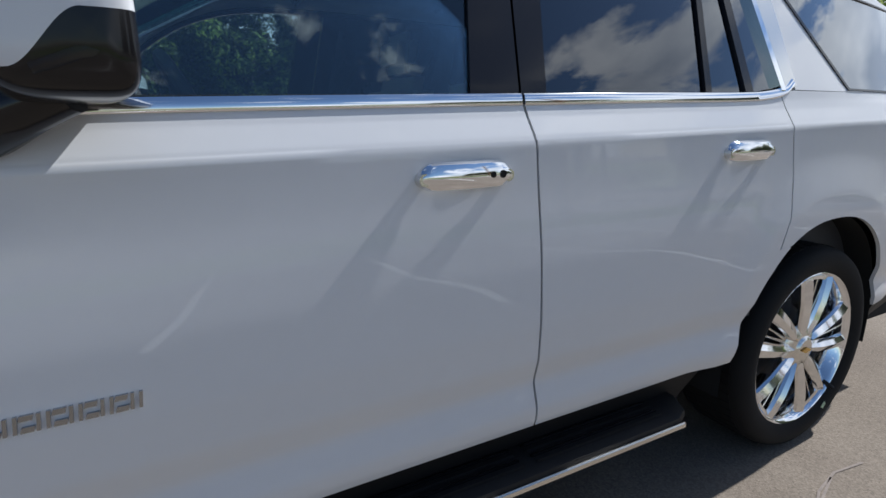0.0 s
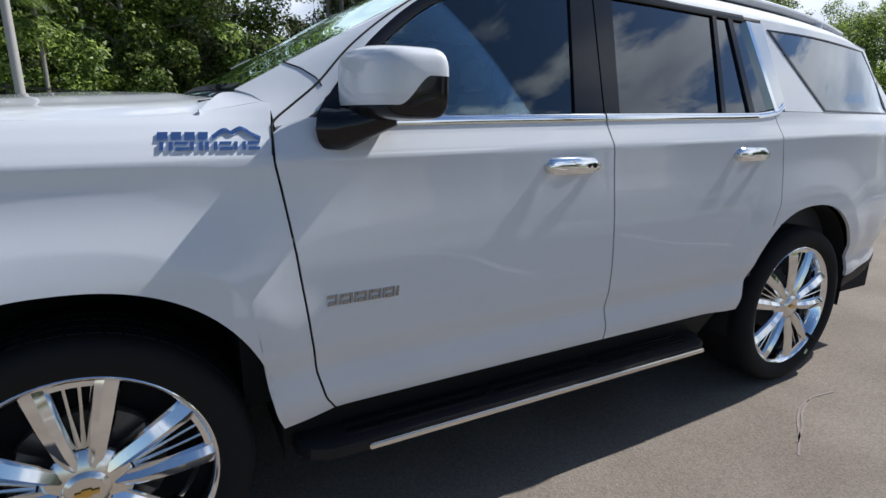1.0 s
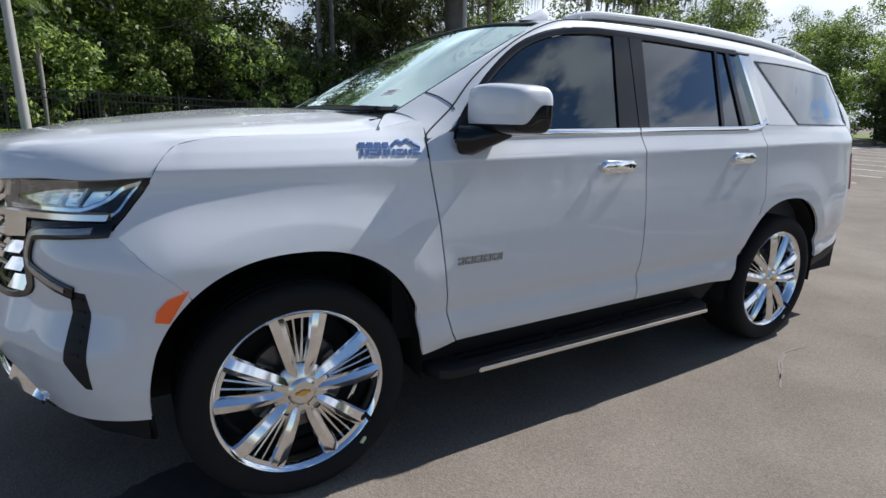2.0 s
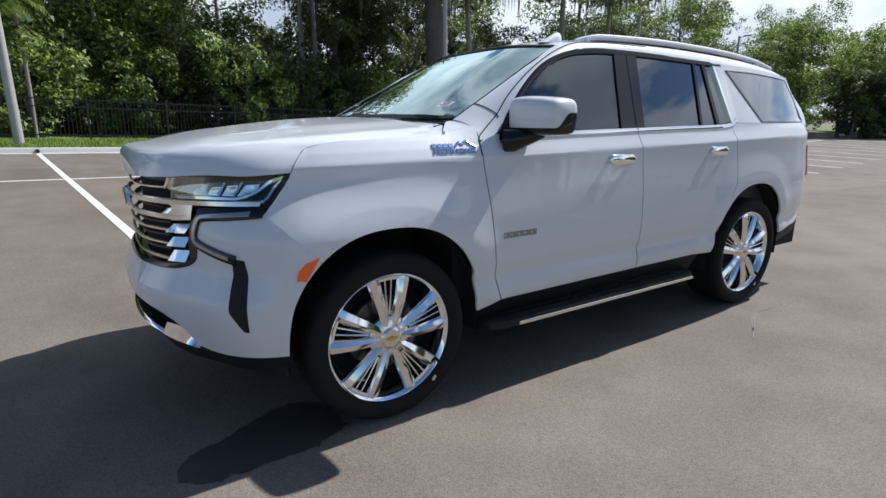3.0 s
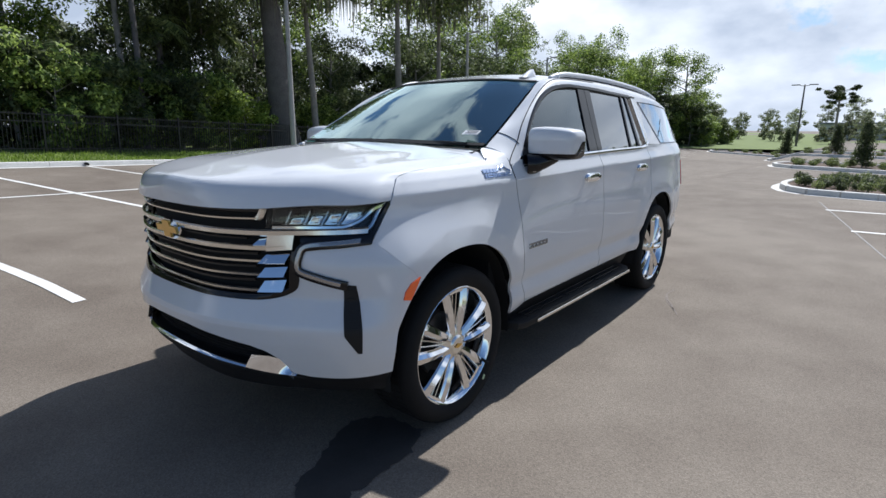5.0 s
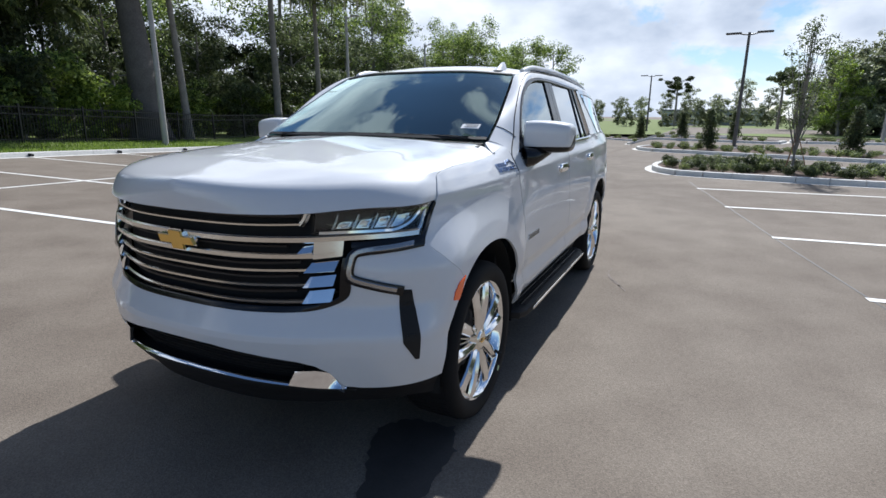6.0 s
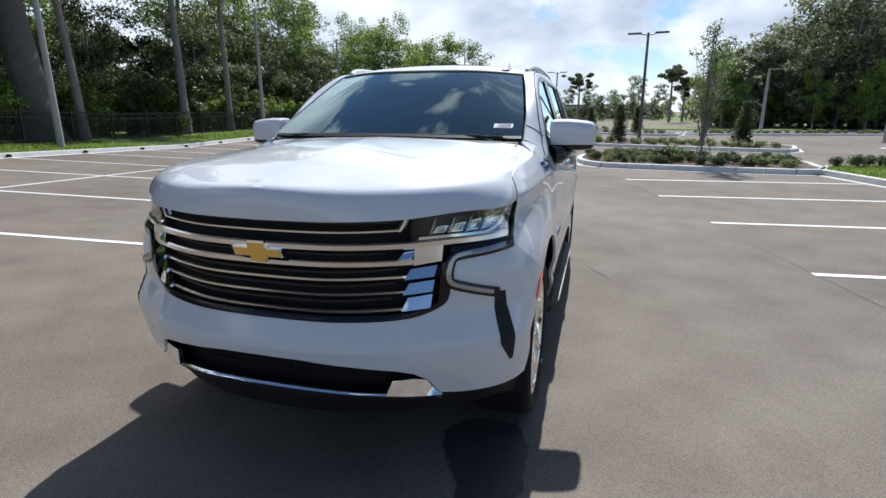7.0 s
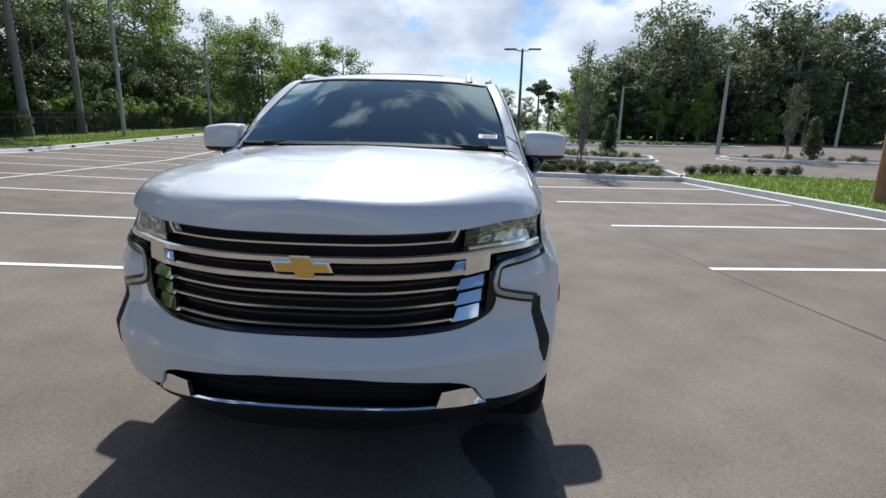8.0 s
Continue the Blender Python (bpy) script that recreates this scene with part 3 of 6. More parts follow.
# wings
wing_low = arch_line(0.0, 128, 9, 60) + [(0.50, 0.47), (0.6415, 0.487)]
wing_top = [(-0.412, 1.203), (-0.397, 1.234), (-0.374, 1.268), (-0.342, 1.296), (-0.25, 1.316), (-0.10, 1.326), (0.10, 1.332), (0.24, 1.339), (0.345, 1.350), (0.533, 1.386)]
wing_front = [wing_low[0], (-0.38, 0.90), (-0.475, 0.985), (-0.533, 1.047), (-0.462, 1.128), (-0.412, 1.203)]
wing_back = shifted(DOOR_SEAM, -GAP)
wing_back[-1] = wing_top[-1]
wing_back[0] = wing_low[-1]
def matched(low, high, n):
    """Both lines cut at the same shares of their length along the car."""
    lo, hi = resample(low, 400), resample(high, 400)
    own = [(x - low[0][0]) / (low[-1][0] - low[0][0]) for x, _ in low]
    spread = np.array(sorted(own + [t for t in np.linspace(0, 1, n) if min(abs(t - o) for o in own) > 0.008]))
    lx, hx = lo[0, 0] + spread * (lo[-1, 0] - lo[0, 0]), hi[0, 0] + spread * (hi[-1, 0] - hi[0, 0])
    return xz(*np.stack([lx, np.interp(lx, lo[:, 0], lo[:, 1])], 1)), xz(*np.stack([hx, np.interp(hx, hi[:, 0], hi[:, 1])], 1))


wing_low = arch_line(0.0, 128, 6, 44) + [(0.4935, 0.452), (0.56, 0.468), (0.6415, 0.487)]
w_lo, w_hi = matched(wing_low, wing_top, 40)
panel("front_wing", w_lo, w_hi, xz(*wing_front), xz(*wing_back), len(w_lo), 48, pull=6)
# doors
front_door = panel("front_door", xz(*resample([(0.6485, 0.488), (1.730, 0.495)], 30)), xz(*resample([(0.545, 1.318), (0.60, 1.340), (0.64, 1.345), (0.70, 1.335), (1.0, 1.333), (1.682, 1.350)], 30)),
                   xz(*shifted(DOOR_SEAM[:-1], GAP), (0.545, 1.318)), xz(*shifted(MID_SEAM[:-1], -GAP), (1.682, 1.350)), 44, 92)
rear_arch_front = arch_line(3.05, 171, 121, 30)
rear_door = panel("rear_door", xz(*resample([(1.740, 0.495), (2.35, 0.497), rear_arch_front[0]], 30)), xz(*resample([(1.690, 1.350), (2.30, 1.362), (2.55, 1.366), (2.70, 1.385)], 30)),
                  xz(*shifted(MID_SEAM[:-1], GAP), (1.690, 1.350)), xz(*rear_arch_front, *shifted(REAR_SEAM, -GAP)[:-1], (2.70, 1.385)), 44, 92)
# rear quarters
quarter_low = arch_line(3.05, 120, 14, 40) + [(3.545, 0.515), (3.9, 0.56), (4.05, 0.60)]
quarter_top = [(2.705, 1.385), (3.3, 1.385), (3.9, 1.385), (4.03, 1.385)]
q_lo, q_hi = matched(quarter_low, quarter_top, 40)
panel("rear_quarter", q_lo, q_hi, xz(quarter_low[0], *shifted(REAR_SEAM, GAP)[:-1], quarter_top[0]), xz((4.05, 0.60), (4.05, 0.9), (4.05, 1.15), (4.03, 1.385)), len(q_lo), 44, pull=4)

# bumper, from side to side
bump_low = yz((0, 0.630), (0.18, 0.628), (0.36, 0.610), (0.54, 0.584), (0.60, 0.565), (0.65, 0.528), (0.698, 0.456), (0.76, 0.447), (0.86, 0.446), (0.94, 0.446)) + xz((-0.485, 0.446), (-0.4915, 0.446))
bump_high = yz((0, 0.786), (0.35, 0.786), (0.54, 0.789), (0.655, 0.806), (0.715, 0.836), (0.732, 0.868), (0.728, 0.93), (0.732, 0.99), (0.755, 1.018), (0.82, 1.034), (0.91, 1.05)) + xz((-0.530, 1.047), (-0.478, 0.983), (-0.382, 0.897), wing_low[0])
bump_end = xz(*arch_line(0.0, 175.6, 128.5, 20))
bl, bh = resample(bump_low, 150), resample(bump_high, 150)
bh[-1], bl[-1] = bump_end[-1], bump_end[0]
flat_net = coons(bl, bh, [bl[0], bh[0]], bump_end, 150, 44, pull=3)
halves = []
for depth in (0.0, -0.014):
    net = on_body(flat_net, depth)
    halves.append(np.concatenate([(net * np.array([1, -1, 1]))[::-1], net[1:]], 0))
bumper = pieces("front_bumper", *shell(halves[0], 0.014, back=halves[1]), PAINT, car)


def ribbon(path, width, lift, depth, mat, name, label="", parent=None, n=60, mirror=True, wide_end=None):
    """A raised strip along a line of the body: width across it, lift its face's height over the body."""
    p = rounded(path, n)
    t = np.gradient(p, axis=0)
    t /= np.maximum(np.linalg.norm(t, axis=1, keepdims=True), 1e-9)
    side = np.stack([-t[:, 1], t[:, 0]], 1)
    w = np.linspace(width, width if wide_end is None else wide_end, n)[:, None]
    net = np.stack([p - side * w / 2, p - side * w * 0.34, p + side * w * 0.34, p + side * w / 2], 1)
    outs = np.array([lift - 0.003, lift, lift, lift - 0.003])[None, :] * np.ones((n, 1))
    lot = shell(body(net[..., 0], net[..., 1], outs), depth)
    if mirror:
        return both(name, lot, mat, label, parent)
    return pieces(name, *lot, mat, car, label)


def across(path_half, width, lift, depth, mat, name, label="", n=90):
    """A strip that runs from one side of the nose to the other."""
    p = np.array(path_half, float)
    p = rounded(p, n)
    h = np.stack([p[:, 1] - width / 2, p[:, 1] - width * 0.3, p[:, 1] + width * 0.3, p[:, 1] + width / 2], 1)
    outs = np.array([lift - 0.008, lift, lift + 0.002, lift - 0.006])[None, :] * np.ones((n, 1))
    net = body(p[:, :1] * np.ones((1, 4)), h, outs)
    full = np.concatenate([(net * np.array([1, -1, 1]))[::-1], net[1:]], 0)
    return pieces(name, *shell(full, depth), mat, car, label)


# grille: a dark honeycomb backing, chrome bars in front
g_low = yz((0, 0.770), (0.40, 0.77), (0.60, 0.78), (0.70, 0.81), (0.735, 0.86))
g_high = yz((0, 1.20), (0.40, 1.20), (0.56, 1.20), (0.66, 1.20), (0.735, 1.19))
net = on_body(coons(resample(g_low, 40), resample(g_high, 40), [g_low[0], g_high[0]], [g_low[-1], g_high[-1]], 40, 30), -0.065)
full = np.concatenate([(net * np.array([1, -1, 1]))[::-1], net[1:]], 0)
grille = pieces("grille_backing", *shell(full, 0.02), DARK, car)
# rim of the grille opening
ribbon(yz((0, 0.790), (0.35, 0.790), (0.54, 0.795), (0.648, 0.811), (0.704, 0.840), (0.720, 0.872), (0.714, 0.94), (0.712, 0.99)), 0.024, 0.004, 0.07, BLACK_GLOSS, "grille_surround")
for z0, wd, end, mat_, nm in ((0.945, 0.016, 0.665, SATIN, "grille_bar"), (0.884, 0.016, 0.66, SATIN, "grille_bar"), (0.812, 0.020, 0.645, SATIN, "grille_bar"),
                              (0.968, 0.014, 0.55, BRONZE, "grille_slat"), (0.912, 0.014, 0.54, BRONZE, "grille_slat"), (0.850, 0.016, 0.53, BRONZE, "grille_slat")):
    across(yz((0, z0), (0.3, z0 + 0.001), (end, z0 + 0.012)), wd, -0.012 if mat_ is SATIN else -0.034, 0.010, mat_, nm)
across(yz((0, 1.128), (0.35, 1.130), (0.555, 1.136)), 0.012, -0.010, 0.010, SATIN, "grille_top_bar")
ribbon(yz((0.548, 1.132), (0.562, 1.15), (0.575, 1.178)), 0.016, -0.010, 0.03, SATIN, "bar_hook")
across(yz((0, 1.162), (0.35, 1.162), (0.55, 1.165)), 0.022, -0.04, 0.01, BRONZE, "grille_slat")
# the main bar pair runs on under the headlamps
across(yz((0, 1.072), (0.35, 1.073), (0.62, 1.078), (0.80, 1.083), (0.919, 1.085)), 0.030, 0.002, 0.016, SATIN, "main_bar")
across(yz((0, 1.006), (0.35, 1.007), (0.60, 1.012), (0.675, 1.020)), 0.026, 0.000, 0.016, SATIN, "main_bar")
across(yz((0, 1.040), (0.30, 1.041), (0.50, 1.044)), 0.012, -0.03, 0.01, BRONZE, "grille_slat")
# bright end pieces of the bars
for z0, y0, y1 in ((0.964, 0.584, 0.690), (0.905, 0.578, 0.684), (0.842, 0.572, 0.677), (1.040, 0.56, 0.612)):
    hgt = {0.964: 0.036, 0.905: 0.040, 0.842: 0.048}.get(z0, 0.030)
    n_ = coons(yz((y0 - 0.012, z0 - hgt / 2), (y1 - 0.012, z0 - hgt / 2 + 0.006)), yz((y0 + 0.016, z0 + hgt / 2), (y1, z0 + hgt / 2 + 0.008)),
               yz((y0 - 0.012, z0 - hgt / 2), (y0 + 0.016, z0 + hgt / 2)), yz((y1 - 0.012, z0 - hgt / 2 + 0.006), (y1, z0 + hgt / 2 + 0.008)), 10, 4)
    both("bar_end", shell(on_body(n_, np.linspace(0.004, -0.016, 4)[None, :]), 0.02), CHROME)

# closed joint between bumper and wing
ribbon(xz((-0.520, 1.034), (-0.477, 0.984), (-0.381, 0.899), (-0.325, 0.852)), 0.022, -0.0015, 0.006, PAINT, "bumper_joint")
# black cheek between the bars and the running light
n_ = coons(yz((0.690, 0.826), (0.722, 0.848)), yz((0.702, 1.004), (0.732, 1.004)), yz((0.690, 0.826), (0.702, 1.004)), yz((0.722, 0.848), (0.733, 0.880), (0.728, 0.94), (0.732, 1.004)), 6, 16)
both("grille_cheek", shell(on_body(n_, 0.005), 0.02), BLACK_GLOSS)
# solid plate that joins the two main bars
n_ = coons(yz((0.606, 1.000), (0.700, 1.010)), yz((0.606, 1.080), (0.700, 1.084)), yz((0.606, 1.000), (0.606, 1.080)), yz((0.700, 1.010), (0.700, 1.084)), 8, 6)
both("bar_plate", shell(on_body(n_, 0.0015), 0.02), SATIN)

# bow-shaped emblem as a plain cross of two bars
def emblem(at, w, h, depth, name, parent, lean=0.0, axis="x", mats=(GOLD, CHROME)):
    holder = None
    for k, (grow, mat_) in enumerate(((1.0, mats[0]), (1.14, mats[1]))):
        ww, hh = w * (1 if k == 0 else 1.10), h * (1 if k == 0 else 1.2)
        out = [(-0.5 * ww - lean, -0.18 * hh), (-0.5 * ww + 0.06 * ww, 0.20 * hh), (-0.16 * ww, 0.20 * hh), (-0.13 * ww, 0.5 * hh), (0.2 * ww, 0.5 * hh), (0.17 * ww, 0.20 * hh),
               (0.5 * ww, 0.20 * hh), (0.44 * ww, -0.20 * hh), (0.13 * ww, -0.20 * hh), (0.10 * ww, -0.5 * hh), (-0.22 * ww, -0.5 * hh), (-0.19 * ww, -0.20 * hh)]
        bm = bmesh.new()
        d0 = depth if k == 0 else depth * 0.6
        lower = [bm.verts.new((0, a, b)) for a, b in out]
        face = bm.faces.new(lower)
        ext = bmesh.ops.extrude_face_region(bm, geom=[face])
        for v in ext["geom"]:
            if isinstance(v, bmesh.types.BMVert):
                v.co.x -= d0
        bmesh.ops.recalc_face_normals(bm, faces=bm.faces)
        turn = Matrix.Translation(at) @ (Matrix() if axis == "x" else Matrix.Rotation(radians(90), 4, "Z"))
        bmesh.ops.transform(bm, matrix=turn, verts=bm.verts)
        if holder is None:
            holder = part(name, bm, mat_, parent, "gold bow-shaped emblem", 0)
        else:
            part("emblem_rim", bm, mat_, holder, "chrome rim", 0)
    return holder


emblem((-0.950, 0.0, 1.046), 0.208, 0.074, 0.022, "emblem", car)

# headlamps
hl_low = yz((0.595, 1.095), (0.75, 1.098), (0.86, 1.098)) + xz((-0.565, 1.080), (-0.530, 1.056))
hl_high = yz((0.60, 1.182), (0.75, 1.188), (0.84, 1.192), (0.89, 1.195)) + xz((-0.416, 1.203))
hl_back = shell(on_body(coons(resample(hl_low, 30), resample(hl_high, 30), [hl_low[0], hl_high[0]], [hl_low[-1], (s_x(-0.455, 1.12), 1.12), hl_high[-1]], 30, 10), -0.06), 0.01)
lamps = both("headlamp", hl_back, BLACK_GLOSS, "narrow headlamp with bright reflectors")
lens = shell(on_body(coons(resample(hl_low, 30), resample(hl_high, 30), [hl_low[0], hl_high[0]], [hl_low[-1], (s_x(-0.455, 1.12), 1.12), hl_high[-1]], 30, 10), -0.004), 0.003)
both("lens", lens, LENS, "", lamps)
for y0, top in ((0.668, 1.134), (0.728, 1.142), (0.786, 1.150), (0.840, 1.154)):
    n_ = coons(yz((y0, 1.110), (y0 + 0.040, 1.111)), yz((y0 + 0.014, top), (y0 + 0.048, top + 0.004)), yz((y0, 1.110), (y0 + 0.014, top)), yz((y0 + 0.040, 1.111), (y0 + 0.048, top + 0.004)), 8, 8)
    b_ = on_body(n_, -0.035)
    b_[2:6, 2:6] -= np.array([-0.022, 0.012, 0])
    both("reflector", shell(b_, 0.006), REFLECT, "", lamps)
    both("reflector_fin", shell(on_body(coons(yz((y0 - 0.012, 1.106), (y0 - 0.004, 1.106)), yz((y0 + 0.006, 1.168), (y0 + 0.011, 1.168)), yz((y0 - 0.012, 1.106), (y0 + 0.006, 1.168)),
                                              yz((y0 - 0.004, 1.106), (y0 + 0.011, 1.168)), 3, 6), -0.026), 0.02), DARK_CHROME, "", lamps)
n_ = coons(yz((0.61, 1.104), (0.685, 1.104)), yz((0.625, 1.178), (0.70, 1.180)), yz((0.61, 1.104), (0.625, 1.178)), yz((0.685, 1.104), (0.70, 1.180)), 6, 6)
both("reflector", shell(on_body(n_, -0.04), 0.006), BLACK_GLOSS, "", lamps)
# bright line round the lamp's outer end
ribbon([(s_y(0.62, 1.100), 1.100), (s_y(0.80, 1.102), 1.102), (s_y(0.855, 1.104), 1.104), (s_y(0.890, 1.128), 1.128), (s_y(0.912, 1.170), 1.170), (s_x(-0.445, 1.186), 1.186)], 0.016, -0.012, 0.012, CHROME, "lamp_trim", "", lamps)
ribbon([(s_x(-0.545, 1.085), 1.085), (s_x(-0.515, 1.105), 1.105), (s_x(-0.475, 1.155), 1.155), (s_x(-0.432, 1.194), 1.194)], 0.010, -0.010, 0.012, CHROME, "lamp_trim", "", lamps)
# dark frame under the lamp, and the hook-shaped running light
ribbon([(s_y(0.725, 1.051), 1.051), (s_y(0.78, 1.053), 1.053), (s_y(0.86, 1.060), 1.060), (s_x(-0.555, 1.058), 1.058), (s_x(-0.520, 1.078), 1.078), (s_x(-0.470, 1.138), 1.138), (s_x(-0.424, 1.195), 1.195)], 0.024, 0.003, 0.03, BLACK_GLOSS, "lamp_frame")
hook = yz((0.942, 1.052), (0.87, 1.042), (0.775, 1.032), (0.739, 1.019), (0.728, 0.985), (0.726, 0.938), (0.745, 0.914), (0.82, 0.890), (0.912, 0.862))
ribbon(hook, 0.042, 0.009, 0.03, BLACK_GLOSS, "running_light_frame", n=90)
ribbon(yz((0.915, 1.049), (0.87, 1.043), (0.775, 1.033), (0.740, 1.019), (0.729, 0.985), (0.727, 0.939), (0.746, 0.915), (0.82, 0.891), (0.89, 0.869)), 0.020, 0.012, 0.012, HOOK, "running_light", "smoky grey hook-shaped running light", n=80)
# upright vent at the corner
n_ = coons(yz((0.900, 0.868), (0.898, 0.75), (0.900, 0.655), (0.935, 0.572)), yz((0.938, 0.862), (0.946, 0.79), (0.947, 0.68), (0.946, 0.570)),
           yz((0.900, 0.868), (0.938, 0.862)), yz((0.935, 0.572), (0.946, 0.570)), 24, 6)
vents = both("corner_vent", shell(on_body(n_, 0.0025), 0.03), BLACK, "black upright air vent")
for z0 in (0.68, 0.72, 0.76, 0.80, 0.84):
    n_ = coons(yz((0.912, z0), (0.934, z0)), yz((0.912, z0 + 0.008), (0.934, z0 + 0.008)), yz((0.912, z0), (0.912, z0 + 0.008)), yz((0.934, z0), (0.934, z0 + 0.008)), 4, 3)
    both("fin", shell(on_body(n_, 0.0055), 0.006), BLACK, "", vents)

# lower intake, its bright lip and the valance
i_low = yz((0, 0.480), (0.35, 0.475), (0.58, 0.460), (0.73, 0.440))
i_high = yz((0, 0.640), (0.35, 0.622), (0.54, 0.597), (0.73, 0.52))
net = on_body(coons(resample(i_low, 40), resample(i_high, 40), [i_low[0], i_high[0]], [i_low[-1], i_high[-1]], 40, 8), -0.07)
full = np.concatenate([(net * np.array([1, -1, 1]))[::-1], net[1:]], 0)
pieces("lower_intake", *shell(full, 0.015), BLACK, car)
for z0 in (0.520, 0.550, 0.580, 0.608):
    across(yz((0, z0), (0.3, z0 - 0.008), (0.54, z0 - 0.024)), 0.006, -0.055, 0.01, BLACK, "intake_slat")
p_ = rounded(yz((0, 0.494), (0.25, 0.490), (0.50, 0.470), (0.62, 0.457), (0.703, 0.450)), 70)
h_ = p_[:, 1:] + np.array([[-0.006, -0.003, 0.003, 0.007]])
net = body(p_[:, :1] * np.ones((1, 4)), h_, np.array([[0.004, 0.009, 0.001, -0.008]]) * np.ones((70, 1)))
full = np.concatenate([(net * np.array([1, -1, 1]))[::-1], net[1:]], 0)
pieces("chin_bar", *shell(full, 0.010), CHROME, car)
n_ = coons(yz((0.496, 0.472), (0.60, 0.461), (0.698, 0.450)), yz((0.522, 0.530), (0.60, 0.534), (0.645, 0.524), (0.698, 0.456)), yz((0.496, 0.472), (0.522, 0.530)), yz((0.698, 0.450), (0.698, 0.456)), 20, 5)
both("chin_end", shell(on_body(n_, np.linspace(0.015, -0.013, 5)[None, :]), 0.02), CHROME)
v_low = yz((0, 0.335), (0.35, 0.338), (0.7, 0.345), (0.90, 0.35)) + xz((-0.49, 0.355))
v_high = yz((0, 0.486), (0.25, 0.482), (0.50, 0.462), (0.62, 0.449), (0.70, 0.443), (0.90, 0.446)) + xz((-0.485, 0.446))
net = on_body(coons(resample(v_low, 50), resample(v_high, 50), [v_low[0], v_high[0]], [v_low[-1], v_high[-1]], 50, 8), -0.006)
full = np.concatenate([(net * np.array([1, -1, 1]))[::-1], net[1:]], 0)
pieces("front_valance", *shell(full, 0.015), BLACK, car)
# floor of the intake, behind the bright lip
p_ = rounded(yz((0, 0.484), (0.25, 0.480), (0.50, 0.460), (0.62, 0.448), (0.74, 0.441)), 50)
net = body(p_[:, :1] * np.ones((1, 4)), p_[:, 1:] * np.ones((1, 4)), np.array([[0.0, -0.03, -0.06, -0.10]]) * np.ones((50, 1)))
full = np.concatenate([(net * np.array([1, -1, 1]))[::-1], net[1:]], 0)
pieces("intake_floor", *shell(full, 0.008, (-0.8, 0, 0.2)), BLACK, car)
# end walls of the intake
p_ = rounded(yz((0.52, 0.590), (0.60, 0.567), (0.655, 0.528), (0.702, 0.452)), 20)
net = body(p_[:, :1] * np.ones((1, 4)), p_[:, 1:] * np.ones((1, 4)), np.array([[-0.002, -0.03, -0.06, -0.10]]) * np.ones((20, 1)))
both("intake_end", shell(net, 0.006), BLACK)
# side marker lamp
n_ = coons(xz((-0.440, 0.778), (-0.402, 0.770)), xz((-0.400, 0.846), (-0.342, 0.866)), xz((-0.440, 0.778), (-0.432, 0.812), (-0.400, 0.846)), xz((-0.402, 0.770), (-0.342, 0.866)), 8, 8)
both("side_marker", shell(on_body(n_, 0.006), 0.02), AMBER, "amber side marker lamp")

# bonnet
_wt = on_body(np.array(xz(*rounded(wing_top[:9], 40))))                       # the wings' upper edge
B_SIDE = np.stack([-_wt[:, 1] - 0.005, _wt[:, 0], _wt[:, 2]], 1)
B_SIDE = resample(np.vstack([[(B_SIDE[0][0], B_SIDE[0][1], 1.203)], B_SIDE[1:], [(0.832, 0.386, 1.378), (0.806, 0.400, 1.385)]]), 60)
B_EDGE = rounded([(0.0, -0.958, 1.172), (0.30, -0.938, 1.174), (0.55, -0.858, 1.180), (0.70, -0.752, 1.188), (0.82, -0.64, 1.194), (0.90, -0.52, 1.198), tuple(B_SIDE[0])], 36)   # y, x, z of the lip
CENTRE = rounded([(0.0, -0.958, 1.172), (0.0, -0.963, 1.230), (0.0, -0.957, 1.276), (0.0, -0.925, 1.301), (0.0, -0.80, 1.316), (0.0, -0.55, 1.345), (0.0, -0.20, 1.384), (0.0, 0.10, 1.402), (0.0, 0.42, 1.405)], 60)
COWL = rounded([(0.0, 0.42, 1.405), (0.40, 0.40, 1.405), (0.70, 0.400, 1.398), (0.806, 0.400, 1.385)], 36)
net = coons(B_EDGE, COWL, CENTRE, B_SIDE, 36, 60)
yy, xx = net[..., 0], net[..., 1]
lift = 0.014 * smooth01((xx + 0.91) / 0.36) * smooth01((0.40 - xx) / 0.12)
dome = 1 - smooth01((yy - 0.47) / 0.22)
net[..., 2] += lift * (0.35 + 0.65 * dome) * (1 - smooth01((yy - 0.74) / 0.12)) + 0.010 * smooth01((xx + 0.9) / 0.3) * np.clip(1 - (yy / 0.86) ** 6, 0, 1) * smooth01((0.40 - xx) / 0.1)
net = np.stack([net[..., 1], -net[..., 0], net[..., 2]], -1)
full = np.concatenate([(net * np.array([1, -1, 1]))[::-1], net[1:]], 0)
pieces("bonnet", *shell(full, 0.016, (0.0, 0, 0.6)), PAINT, car)
# dark recess seen in the bonnet's side joint
both("bonnet_gap", tube([(x, -y + 0.006, z - 0.010) for y, x, z in B_SIDE[:-6:3]], 0.007, 6), DARK)
# corner between wing, bonnet and pillar
w_ = on_body(np.array(xz(*rounded([(0.345, 1.350), (0.40, 1.361), (0.46, 1.373), (0.536, 1.3865)], 16))))
h_ = rounded([tuple(w_[0] + np.array([0.006, 0.004, 0.002])), (0.392, -0.838, 1.388), (0.425, -0.818, 1.406), (0.488, -0.852, 1.404)], 16)
both("scuttle_corner", shell(coons(w_, h_, [tuple(w_[0]), tuple(h_[0])], [tuple(w_[-1]), tuple(h_[-1])], 16, 8), 0.012), PAINT)

